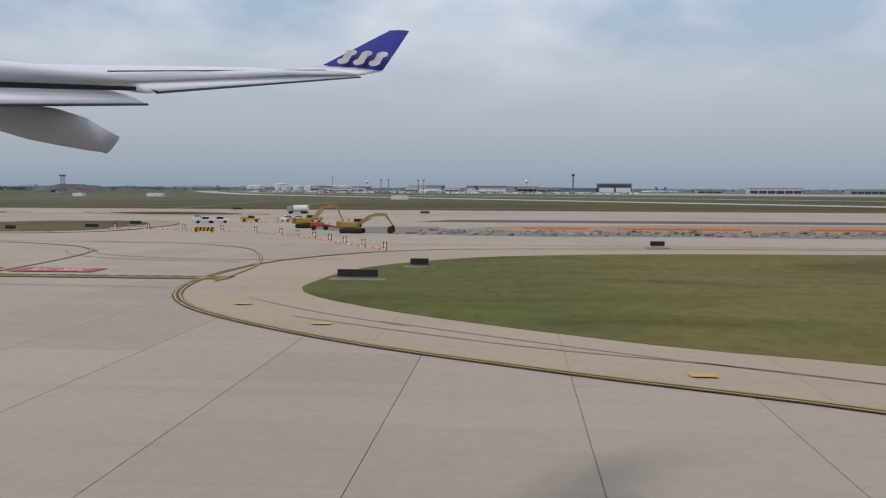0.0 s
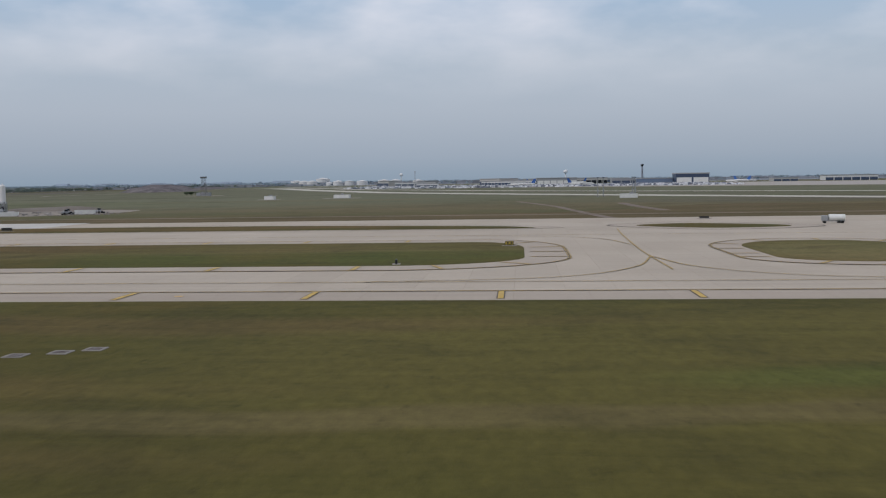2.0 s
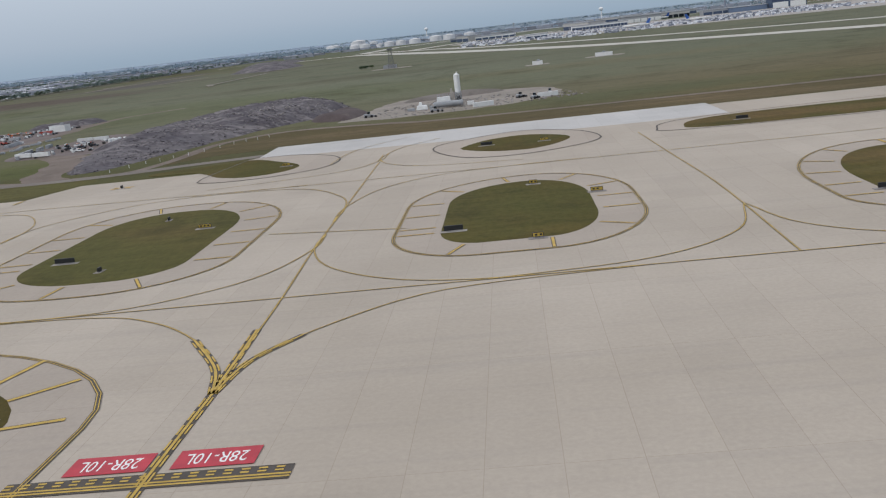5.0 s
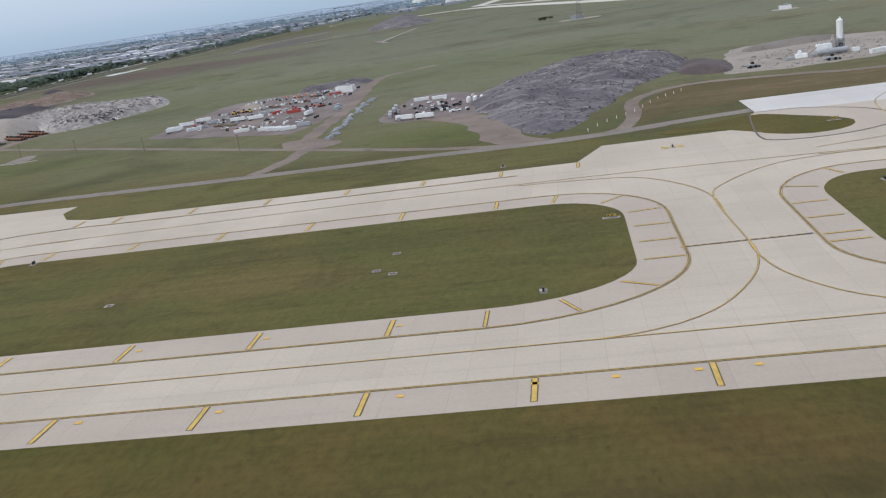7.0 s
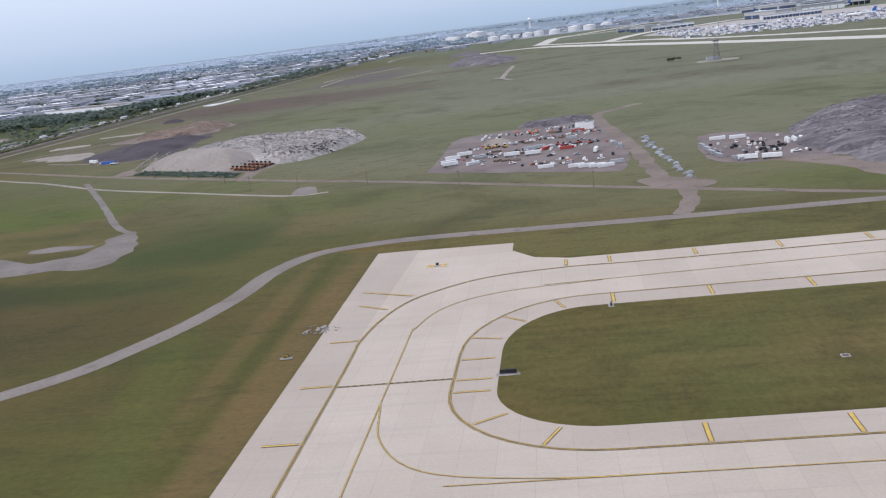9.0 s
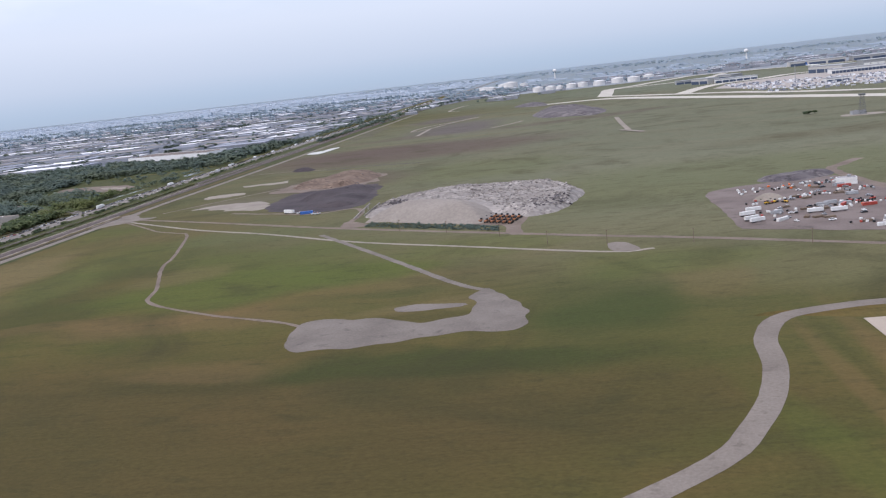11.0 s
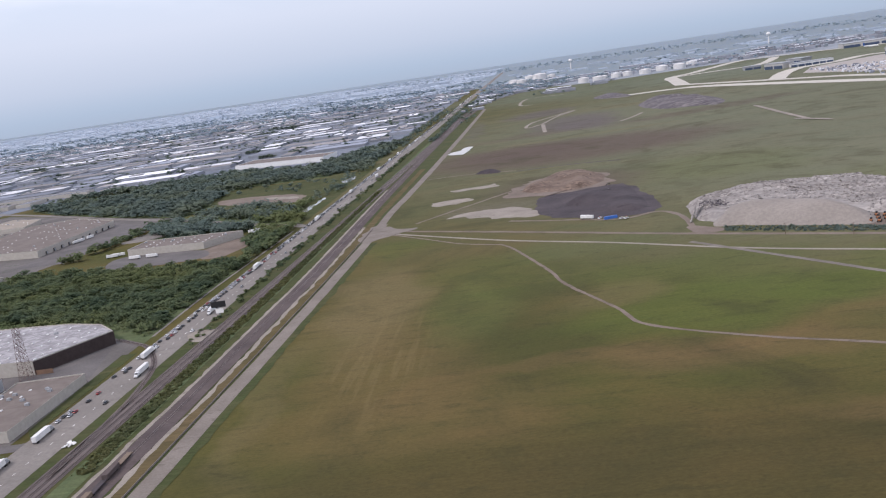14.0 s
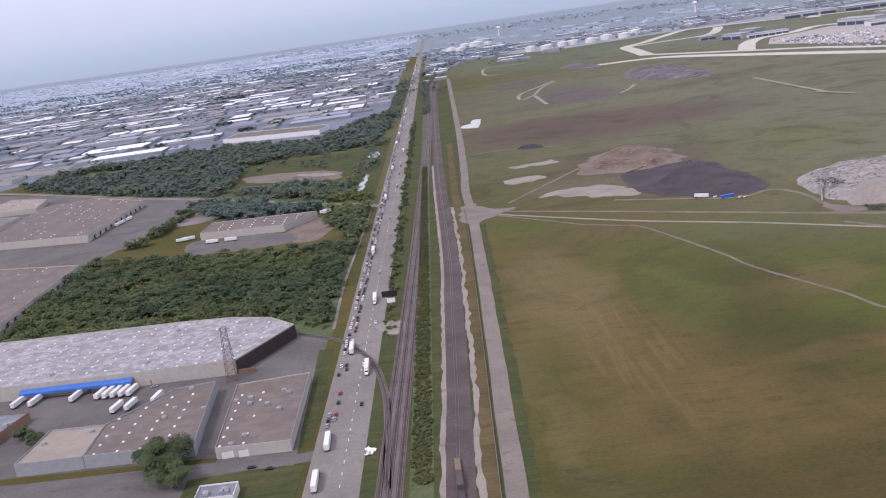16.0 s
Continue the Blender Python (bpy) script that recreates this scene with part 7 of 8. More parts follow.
def grinder(x, y, turn, label):
    ob = thing("trencher", x, y, PZ, turn, label, "machine", "red site machines")
    bm = bmesh.new()
    box(bm, -2.2, 1.0, -0.9, 0.9, 0.7, 1.9, 0.2)
    box(bm, 0.8, 2.4, -0.6, 0.6, 0.7, 1.4, 0.15)
    part("body", bm, REDM, ob)
    bm = bmesh.new()
    tube(bm, (2.2, 0, 1.1), (5.0, 0, 0.5), 0.25, 0.2, 6)
    part("arm", bm, REDM, ob)
    wheels(ob, [(sx, sy * 0.9) for sx in (-1.4, 1.4) for sy in (-1, 1)], 0.6, 0.4)
    return ob


grinder(-46, 224, 10, "red trenching machine beside an excavator")
# orange plastic mesh lying along the clay
for x, w in ((10, 16), (40, 30), (86, 30), (150, 30)):
    bm = bmesh.new()
    box(bm, x - w / 2, x + w / 2, 239.9, 240.1, PZ, 0.42)
    tagged(part("orange_barrier", bm, ORANGEP), "long orange plastic barrier on the clay", "barrier", "orange barriers")


# ---------------------------------------------------------------- storage yards



def pipe_stack(col, label, x, y, turn, z):
    ob = thing("pipe_stack", x, y, z, turn, label, "pipes", "stacks in the yard")
    k0 = None
    for r, n in ((0, 5), (1, 4), (2, 3)):
        for k in range(n):
            if k0 is None:
                bm = bmesh.new()
                tube(bm, (-4, 0, 0), (4, 0, 0), 0.4, 0.4, 8)
                k0 = o = part("pipe", bm, col, ob)
            else:
                o = new("pipe", k0.data)
                o.parent = ob
            o.location = (0, (k - n / 2 + 0.5) * 0.8 * U, (0.4 + r * 0.7) * U)
    return ob


def timber_stack(col, label, x, y, turn, z):
    ob = thing("timber_stack", x, y, z, turn, label, "timber", "stacks in the yard")
    k0 = None
    for r in range(4):
        for k in range(5):
            if k0 is None:
                bm = bmesh.new()
                box(bm, -3.2, 3.2, -0.25, 0.25, 0, 0.3)
                k0 = o = part("beam", bm, col, ob)
            else:
                o = new("beam", k0.data)
                o.parent = ob
            o.matrix_basis = pose(rng.uniform(-0.4, 0.4) * U, (k - 2) * 0.62 * U, r * 0.33 * U, 0, 0, rng.uniform(-4, 4))
    return ob


def loader(col, label, x, y, turn, z):
    ob = thing("wheel_loader", x, y, z, turn, label, "machine", "machines in the yard")
    bm = bmesh.new()
    box(bm, -3.2, 0.2, -1.0, 1.0, 0.9, 2.2, 0.2)
    box(bm, 0, 1.8, -0.8, 0.8, 0.8, 1.7, 0.15)
    part("body", bm, col, ob)
    bm = bmesh.new()
    box(bm, -1.0, 0.5, -0.75, 0.75, 2.1, 3.4, 0.1)
    part("cab", bm, GLASSD, ob)
    bm = bmesh.new()
    for sy in (-0.6, 0.6):
        tube(bm, (1.0, sy, 1.7), (3.3, sy, 0.6), 0.16, 0.14, 5)
    part("arm", bm, col, ob)
    bm = bmesh.new()
    box(bm, 3.1, 4.2, -1.4, 1.4, 0.05, 1.1, 0.15)
    part("bucket", bm, BLACKM, ob)
    wheels(ob, [(sx, sy * 1.1) for sx in (-2.2, 1.2) for sy in (-1, 1)], 0.8, 0.55)
    return ob


def yard_put(build, col, label, x, y, turn, z=0.0):
    """Yard gear, a size smaller than that on the highway."""
    o = put(build, col, label, x, y, turn, z)
    o.scale = (0.8, 0.8, 0.8)
    return o


def bundle_put(build, col, label, x, y, turn, z=0.0):
    o = put(build, col, label, x, y, turn, z)
    o.scale = (0.75, 0.8, 0.55)
    return o


# the main yard: (builder, colour, label, x, y, turn)
for x, y, t in ((-944, 640, 15), (-945, 622, 25), (-943, 614, 25), (-937, 655, 12), (-903, 630, 8), (-889, 627, 8), (-848, 612, 80)):
    yard_put(box_trailer, WHITEM, "white box trailer in the storage yard", x, y, t, 0.06)
for x, y, t in ((-928, 612, 40), (-862, 560, 5), (-856, 556, 10), (-850, 553, 10), (-845, 550, 15), (-880, 568, 8)):
    yard_put(container, WHITEM, "white shipping container in the storage yard", x, y, t, 0.06)
for x, y, t in ((-856, 728, 4), (-866, 640, 10), (-880, 648, 60)):
    yard_put(container, REDM, "red steel container in the storage yard", x, y, t, 0.06)
for x, y, t in ((-906, 612, 20), (-912, 616, 70), (-900, 608, 5), (-893, 690, 15), (-898, 700, 40), (-885, 585, 10), (-895, 640, 30), (-905, 645, 20), (-870, 580, 80), (-915, 660, 30), (-868, 700, 10), (-875, 735, 5), (-890, 745, 12)):
    put(timber_stack, TIMBER, "stack of weathered timber beams in the yard", x, y, t, 0.06)
for x, y, t in ((-885, 660, 10), (-878, 652, 0), (-892, 655, 15), (-862, 690, 5), (-835, 640, 80), (-832, 625, 80), (-838, 560, 10), (-858, 735, 0), (-925, 640, 30)):
    put(pipe_stack, GREYM, "stack of grey pipes in the yard", x, y, t, 0.06)
for x, y, t in ((-922, 680, 20), (-916, 684, 60), (-910, 680, 110)):
    yard_put(loader, YELLOWV, "yellow wheel loader parked in the yard", x, y, t, 0.06)
for x, y, t in ((-868, 655, 30), (-872, 662, 100), (-858, 660, 200), (-850, 655, 60)):
    yard_put(loader, REDM, "red wheel loader parked in the yard", x, y, t, 0.06)
for k in range(34):
    x, y = rng.uniform(-935, -840), rng.uniform(560, 780)
    if not inside(np.array([[x, y]]), [(-945, 610), (-840, 540), (-832, 620), (-845, 780), (-930, 755)])[0]:
        continue
    put(car, *((WHITEC, "white car parked in the storage yard"), (BLACKC, "black car parked in the storage yard"), (SILVERC, "silver car parked in the storage yard"))[k % 3], x, y, rng.choice((10, 100, 190)), 0.06)
def pallet(col, label, x, y, turn, z):
    ob = thing("pallet_stack", x, y, z, turn, label, "pallet", "pallets in the yard")
    bm = bmesh.new()
    for k in (-0.6, 0, 0.6):
        box(bm, -0.8, 0.8, k - 0.08, k + 0.08, 0, 0.14)
    part("pallet", bm, TIMBER, ob)
    bm = bmesh.new()
    box(bm, -0.75, 0.75, -0.7, 0.7, 0.14, 1.3, 0.06)
    part("load", bm, col, ob)
    return ob


YARD_AREA = [(-942, 612), (-842, 545), (-833, 620), (-845, 782), (-932, 758)]
for k in range(700):
    x, y = rng.uniform(-942, -834), rng.uniform(548, 780)
    row = min(abs(y - r - 0.25 * (x + 890)) for r in (580, 648, 700, 752))
    if row < 12 and inside(np.array([[x, y]]), YARD_AREA)[0]:
        c = ((WHITEM, "wrapped white pallet load in the yard"), (GREYM, "grey pallet load in the yard"), (REDM, "red pallet load in the yard"), (BLACKM, "dark pallet load in the yard"), (ORANGEP, "orange plastic pallet load in the yard"))[int(rng.choice(5, p=(0.40, 0.22, 0.08, 0.27, 0.03)))]
        put(pallet, *c, x, y, rng.uniform(0, 180), 0.06)
for k in range(40):
    x, y = rng.uniform(-782, -728), rng.uniform(528, 600)
    put(pallet, *((WHITEM, "wrapped white pallet load in the yard"), (BLACKM, "dark pallet load in the yard"), (GREYM, "grey pallet load in the yard"))[k % 3], x, y, rng.uniform(0, 180), 0.06)
heap("heap_yard_stone", [(-926, 700), (-912, 694), (-905, 706), (-916, 716)], 4, SAND, "small heap of pale stone in the yard", 2.5, 9, 0.1, 2.5)
heap("heap_yard_dark", [(-905, 795), (-875, 780), (-840, 800), (-850, 820), (-890, 815)], 4, ASPHPILE, "low dark bank behind the yard", 4, 12, 0.2, 2.7)
outline_thing("site_office", [(-858, 738), (-844, 736), (-843, 744), (-857, 746)], 5, WHITEM, ROOFW, "white two-storey site cabin in the yard", 0, 1, 0.1, category="site cabin")
# caged bundles beside the dirt road
for k in range(16):
    y = 490 + k * 11
    x = -807 - k * 0.6 + rng.uniform(-3, 3)
    bundle_put(pipe_stack, GREYM, "caged bundle of grey steel beside the dirt road", x, y, 80 + rng.uniform(-35, 35), 0.05)
chunks("rubble_verge", [(-958, 278), (-946, 278), (-946, 288), (-958, 288)], lambda x, y: 0.0, 40, 0.6, RUBBLE, "small scatter of pale rubble beside the taxiway")
# the small yard
for x, y, t in ((-770, 524, -10), (-758, 521, -10)):
    yard_put(box_trailer, WHITEM, "white box trailer in the storage yard", x, y, t, 0.06)
for x, y, t in ((-782, 545, 100), (-784, 558, 100), (-784, 572, 100), (-785, 586, 100), (-774, 527, 100)):
    yard_put(container, GREYM, "grey shipping container in the storage yard", x, y, t, 0.06)
for x, y, t in ((-772, 610, 5), (-760, 608, 5)):
    yard_put(container, WHITEM, "white shipping container in the storage yard", x, y, t, 0.06)
for x, y in ((-738, 575), (-734, 575), (-730, 574), (-738, 570), (-734, 570)):
    ob = thing("storage_tank", x, y, 0.06, 0, "upright white storage tank in the yard", "tank", "yard tanks")
    bm = bmesh.new()
    tube(bm, (0, 0, 0), (0, 0, 2.6), 1.2, 1.2, 14)
    part("shell", bm, WHITEM, ob)
    bm = bmesh.new()
    tube(bm, (0, 0, 2.6), (0, 0, 3.0), 1.2, 0.3, 14)
    part("cone", bm, WHITEM, ob)
for x, y, t in ((-756, 552, 10), (-750, 556, 0), (-768, 575, 95), (-760, 572, 90), (-752, 574, 90), (-744, 560, 20), (-742, 535, 0), (-764, 590, 80)):
    put(pickup, WHITEC if rng.random() < 0.6 else BLACKC, "pickup truck parked in the storage yard", x, y, t, 0.06)
# rows of yellow machines at the rubble heap
OCHRE = paint("rusty_ochre_machine_paint", (0.32, 0.13, 0.055), 0.5, 0.3, 2)
for r in range(3):
    for k in range(6):
        put(loader, OCHRE, "ochre wheel loader parked beside the rubble", -1127 + k * 4.6 + r * 3.0, 718 - k * 3.6 + r * 11, 60 + 3 * k, 0.1)
put(box_trailer, WHITEM, "white trailer parked beside the topsoil", -1322, 877, -36, 0.05)
put(container, BLUEM, "blue container parked beside the topsoil", -1302, 865, 10, 0.05)
put(pickup, WHITEC, "white pickup parked beside the topsoil", -1311, 872, 60, 0.05)
put(pickup, WHITEC, "white pickup parked beside the topsoil", -1293, 857, 50, 0.05)
put(pickup, WHITEC, "white pickup parked beside the topsoil", -1289, 855, 50, 0.05)
for x, y, t in ((-1292, 1035, 30), (-1284, 1000, 200), (-1320, 1120, 60), (-1296, 1130, 120)):
    excavator(x, y, t, DARKSOIL, "dark crawler excavator working on the earth heap", 1.2)
for x, y, w in ((-1238, 812, 30), (-1231, 826, 24), (-1222, 834, 16), (-1214, 842, 20)):
    ob = thing("conveyor", x, y, 0.1, 40 + w, "rusty conveyor of a crushing plant", "conveyor", "conveyors")
    bm = bmesh.new()
    vs = box(bm, -w / 2, w / 2, -0.6, 0.6, 0, 0.8)
    bmesh.ops.rotate(bm, cent=(0, 0, 0), matrix=Matrix.Rotation(radians(-16), 3, "Y"), verts=bm.verts)
    bmesh.ops.translate(bm, vec=(0, 0, w * 0.14 + 0.4), verts=bm.verts)
    part("belt", bm, (DARKSOIL, RUBBLE)[w > 20], ob)
    for s in (-0.3, 0.1, 0.35):
        bm = bmesh.new()
        tube(bm, (s * w, -0.5, -0.1), (s * w, -0.5, 0.5 + w * (0.14 + 0.28 * s)), 0.15, 0.15, 5)
        tube(bm, (s * w, 0.5, -0.1), (s * w, 0.5, 0.5 + w * (0.14 + 0.28 * s)), 0.15, 0.15, 5)
        part("leg", bm, STEEL, ob)
ob = thing("work_train", -1572, 411, 0.35, 90.9, "brown work train standing on the new track", "train")
for k in range(4):
    bm = bmesh.new()
    box(bm, -7 - k * 15, 7 - k * 15, -1.4, 1.4, 0.9, 1.4 + 1.6 * (k % 2), 0.1)
    part("wagon", bm, (TIMBER, BROWNBED, DARKSOIL, TIMBER)[k], ob)
    for s in (-5, 5):
        bm = bmesh.new()
        tube(bm, (s - k * 15, -0.9, 0.45), (s - k * 15, 0.9, 0.45), 0.45, 0.45, 10)
        part("axle", bm, BLACKM, ob)


# ---------------------------------------------------------------- batching plant
ob = thing("batching_plant", -523, 574, 0.06, 6, "grey concrete batching plant with a tall white silo", "batching plant")
bm = bmesh.new()
tube(bm, (0, 0, 10), (0, 0, 23.4), 2.3, 2.3, 18)
tube(bm, (0, 0, 7.6), (0, 0, 10), 0.6, 2.3, 18)
tube(bm, (0, 0, 23.4), (0, 0, 24.6), 2.3, 0.9, 18)
tube(bm, (0.3, 0, 24.6), (0.3, 0, 25.6), 0.5, 0.5, 8)
part("silo", bm, WHITEM, ob, "tall white cement silo")
for sx in (-2.2, 2.2):
    for sy in (-2.2, 2.2):
        bm = bmesh.new()
        tube(bm, (sx, sy, 0), (sx, sy, 11), 0.28, 0.28, 6)
        part("leg", bm, STEEL, ob)
for a in range(4):
    p = ((-2.2, -2.2), (2.2, -2.2), (2.2, 2.2), (-2.2, 2.2))
    (ax, ay), (bx_, by_) = p[a], p[(a + 1) % 4]
    bm = bmesh.new()
    for z0 in (0.5, 3.8, 7.1):
        tube(bm, (ax, ay, z0), (bx_, by_, z0 + 3.3), 0.16, 0.16, 4)
        tube(bm, (bx_, by_, z0), (ax, ay, z0 + 3.3), 0.16, 0.16, 4)
        tube(bm, (ax, ay, z0 + 3.3), (bx_, by_, z0 + 3.3), 0.16, 0.16, 4)
    part("bracing", bm, GREYM, ob)
bm = bmesh.new()
box(bm, -1.7, 1.7, -1.7, 1.7, 1.0, 7.4, 0.2, 0.2)
part("weigh_bin", bm, BLACKM, ob, "dark weighing bin under the silo")
bm = bmesh.new()
tube(bm, (-19, -7, 3.0), (2, -7, 3.0), 2.1, 2.1, 16)
tube(bm, (-19.9, -7, 3.0), (-19, -7, 3.0), 1.4, 2.1, 16)
tube(bm, (2, -7, 3.0), (2.9, -7, 3.0), 2.1, 1.4, 16)
part("tank", bm, GREYM, ob, "long grey horizontal tank")
for sx in (-16, -9, -2):
    bm = bmesh.new()
    box(bm, sx - 0.5, sx + 0.5, -8.4, -5.6, 0, 1.5)
    part("saddle", bm, RUBBLE, ob)
DUSTY = paint("dusty_plant_steel", (0.40, 0.37, 0.33), 0.7, 0.3, 2)
bm = bmesh.new()
box(bm, -17, -6, -1.5, 4, 3.5, 8.0, 0.2, 0.5)
part("aggregate_bin", bm, WHITEM, ob, "white aggregate bin")
for sx in (-16, -7):
    for sy in (-1.2, 3.6):
        bm = bmesh.new()
        box(bm, sx - 0.25, sx + 0.25, sy - 0.25, sy + 0.25, 0, 3.6)
        part("leg", bm, STEEL, ob)
for k in range(6):
    bm = bmesh.new()
    tube(bm, (-16 + k * 1.9, 1, 8.0), (-16 + k * 1.9, 1, 9.8), 0.35, 0.35, 6)
    part("vent", bm, GREYM, ob)
bm = bmesh.new()
box(bm, -6.4, -3.4, -0.5, 2.5, 0, 10.5, 0.2, 0.3)
box(bm, -5.9, -3.9, 0, 2, 10.4, 13.6, 0.3, 0.5)
part("mixer_tower", bm, DUSTY, ob, "cream dusty mixer tower")
bm = bmesh.new()
box(bm, -33, -24, -2.5, 3.0, 0, 3.4, 0.4, 0.6)
box(bm, -31, -28, -1.5, 1.5, 3.3, 5.8, 0.3, 0.5)
part("feed_hopper", bm, WHITEM, ob, "white feed hopper")
bm = bmesh.new()
tube(bm, (-25, 0.5, 1.6), (-12, 1.0, 8.6), 0.55, 0.55, 4)
part("conveyor", bm, DUSTY, ob)
bm = bmesh.new()
box(bm, -40, -34, -3, -1, 0, 2.2, 0.3)
box(bm, -23, -20, -5.5, -3.0, 0, 2.6, 0.3)
part("generator", bm, GREYM, ob)
bm = bmesh.new()
box(bm, 6, 11, -7.5, -5, 0.3, 3.1, 0.1)
part("control_cabin", bm, WHITEM, ob, "white control cabin")
ob.scale = (0.78, 0.78, 0.78)
chunks("rubble_plant", [(-585, 560), (-570, 535), (-470, 552), (-446, 566), (-455, 605), (-500, 630), (-560, 622)], lambda x, y: 0.05, 420, 0.7, RUBBLE, "broken pale lumps on the plant yard")
for x, y, t in ((-508, 552, 20), (-470, 574, 10)):
    put(container, WHITEM, "white cabin in the plant yard", x, y, t, 0.06)
for x, y, t in ((-535, 545, 5), (-486, 585, 40), (-478, 566, 60), (-468, 590, 80), (-575, 556, 20)):
    put(loader, GREYM, "dusty wheel loader in the plant yard", x, y, t, 0.06)
heap("heap_plant", [(-560, 640), (-530, 645), (-500, 655), (-500, 668), (-536, 674), (-562, 662)], 3, GRAVEL, "low gravel heaps behind the plant", 4, 14, 0.4, 3.3)
heap("heap_plant_west", [(-612, 575), (-592, 552), (-582, 580), (-590, 620), (-606, 620)], 4, BROWNBED, "low dark heap beside the plant", 3, 10, 0.3, 1.3)


# ---------------------------------------------------------------- towers, masts and far buildings
MASTGREY = paint("dull_dark_steel", (0.14, 0.145, 0.15), 0.6, 0.3, 2)
MASTRED = paint("rusty_red_steel", (0.15, 0.095, 0.082), 0.7, 0.35, 2)


def lattice(name, x, y, h, w0, w1, label, platform=True, mat=STEEL, levels=8):
    ob = thing(name, x, y, 0, 0, label, "tower", "lattice towers")
    corner = ((-1, -1), (1, -1), (1, 1), (-1, 1))
    r = 0.045 + w0 * 0.006

    def at(k, t):
        w = w0 + (w1 - w0) * t
        return (corner[k % 4][0] * w / 2, corner[k % 4][1] * w / 2, h * t)
    for k in range(4):
        bm = bmesh.new()
        tube(bm, at(k, 0), at(k, 1), r * 1.6, r, 5)
        part("leg", bm, mat, ob)
        for i in range(levels):
            a, b = i / levels, (i + 1) / levels
            for p, q in ((at(k, a), at(k + 1, b)), (at(k + 1, a), at(k, b)), (at(k, b), at(k + 1, b))):
                bm = bmesh.new()
                tube(bm, p, q, r, r, 4, False)
                part("brace", bm, mat, ob)
    if platform:
        bm = bmesh.new()
        box(bm, -w1 * 0.9, w1 * 0.9, -w1 * 0.9, w1 * 0.9, h, h + 2.5, 0.2)
        part("platform", bm, mat, ob)
    return ob


flat("ground_tower_pad", patch_outline([(-676, 1326), (-628, 1322), (-626, 1352), (-672, 1358)], 8, 2), 0.08, SAND, "pale pad round a lattice tower")
lattice("radar_tower", -652, 1338, 25, 8.5, 4, "dark grey lattice radar tower on a pale pad", True, MASTGREY)
outline_thing("equipment_hut", [(-664, 1340), (-646, 1340), (-646, 1352), (-664, 1352)], 4, GREYM, ROOFG, "low grey hut at the foot of the radar tower", 0, 1, category="hut")
for x, y in ((-700, 1420), (-691, 1423), (-706, 1417)):
    tree(x, y, 6, "small dark bush in the open field")
lattice("radio_mast", -1702, 568, 34, 6.5, 3.0, "rusty red lattice mast between the warehouses", False, MASTRED, 9)
for x, y, w in ((-462, 985, 10), (-392, 1020, 17)):
    outline_thing("equipment_hut", [(x - w / 2, y - 5), (x + w / 2, y - 5), (x + w / 2, y + 5), (x - w / 2, y + 5)], 3.4, WHITEM, ROOFW, "small white equipment hut in the field", 0, 1, 0.2, category="hut")
    flat("ground_hut_pad", patch_outline([(x - w, y - 14), (x + w, y - 14), (x + w, y + 8), (x - w, y + 8)], 8, 1), 0.06, SAND, "pale pad round a hut")
outline_thing("equipment_hut", [(-112, 855), (-97, 855), (-97, 863), (-112, 863)], 3.4, WHITEM, ROOFG, "white equipment hut beside the light masts", 0, 2, 0.2, category="hut")
for x, y in ((-128, 905), (-122, 915), (-94, 920), (-90, 934)):
    ob = thing("light_mast", x, y, 0, 0, "tall grey light mast with a head frame", "mast", "light masts")
    bm = bmesh.new()
    tube(bm, (0, 0, 0), (0, 0, 18), 0.5, 0.35, 8)
    part("pole", bm, STEEL, ob)
    bm = bmesh.new()
    box(bm, -1.0, 1.0, -0.3, 0.3, 17.6, 18.4, 0.1)
    part("head", bm, BLACKM, ob)
    for zz in (6.0, 11.0):
        bm = bmesh.new()
        box(bm, -1.3, 1.3, -0.15, 0.15, zz, zz + 0.4)
        part("crossbar", bm, STEEL, ob)
ob = thing("light_mast", -468, 2424, 0, 0, "very tall slim grey mast on the far apron", "mast", "light masts")
bm = bmesh.new()
tube(bm, (0, 0, 0), (0, 0, 38), 1.0, 0.6, 8)
part("pole", bm, STEEL, ob)
bm = bmesh.new()
box(bm, -1.8, 1.8, -0.8, 0.8, 37.5, 40.0, 0.3)
part("head", bm, GREYM, ob)
for x, y in ((-855, 491), (-1110, 650), (-1077, 606), (-1151, 687), (-1190, 715), (-1040, 590), (-930, 538), (-990, 570)):
    ob = thing("utility_pole", x, y - 3, 0, 0, "thin wooden utility pole beside the dirt road", "pole", "utility poles")
    bm = bmesh.new()
    tube(bm, (0, 0, 0), (0, 0, 9), 0.22, 0.15, 6)
    part("pole", bm, TIMBER, ob)
    bm = bmesh.new()
    box(bm, -1.1, 1.1, -0.08, 0.08, 8.2, 8.4)
    part("crossarm", bm, TIMBER, ob)
for k in range(14):
    ob = thing("marker_post", -672 + k * 4.6, 410 + 8.5 * k + (3 * math.sin(k)), 0, 0, "short white marker post beside the dirt road", "post", "marker posts")
    bm = bmesh.new()
    tube(bm, (0, 0, 0), (0, 0, 1.5), 0.12, 0.12, 6)
    part("post", bm, WHITEP, ob)
    if k > 10:
        break
# billboard beside the railway
ob = thing("billboard", -1607, 674, 0, 0, "billboard on a steel post beside the highway", "billboard")
bm = bmesh.new()
tube(bm, (0, 0, 0), (0, 0, 8), 0.45, 0.4, 8)
part("post", bm, STEEL, ob)
bm = bmesh.new()
box(bm, -5.5, 5.5, -0.5, 0.3, 7.5, 12, 0.05)
part("board", bm, BLACKM, ob)
bm = bmesh.new()
box(bm, -5.2, 5.2, 0.3, 0.42, 7.8, 11.7)
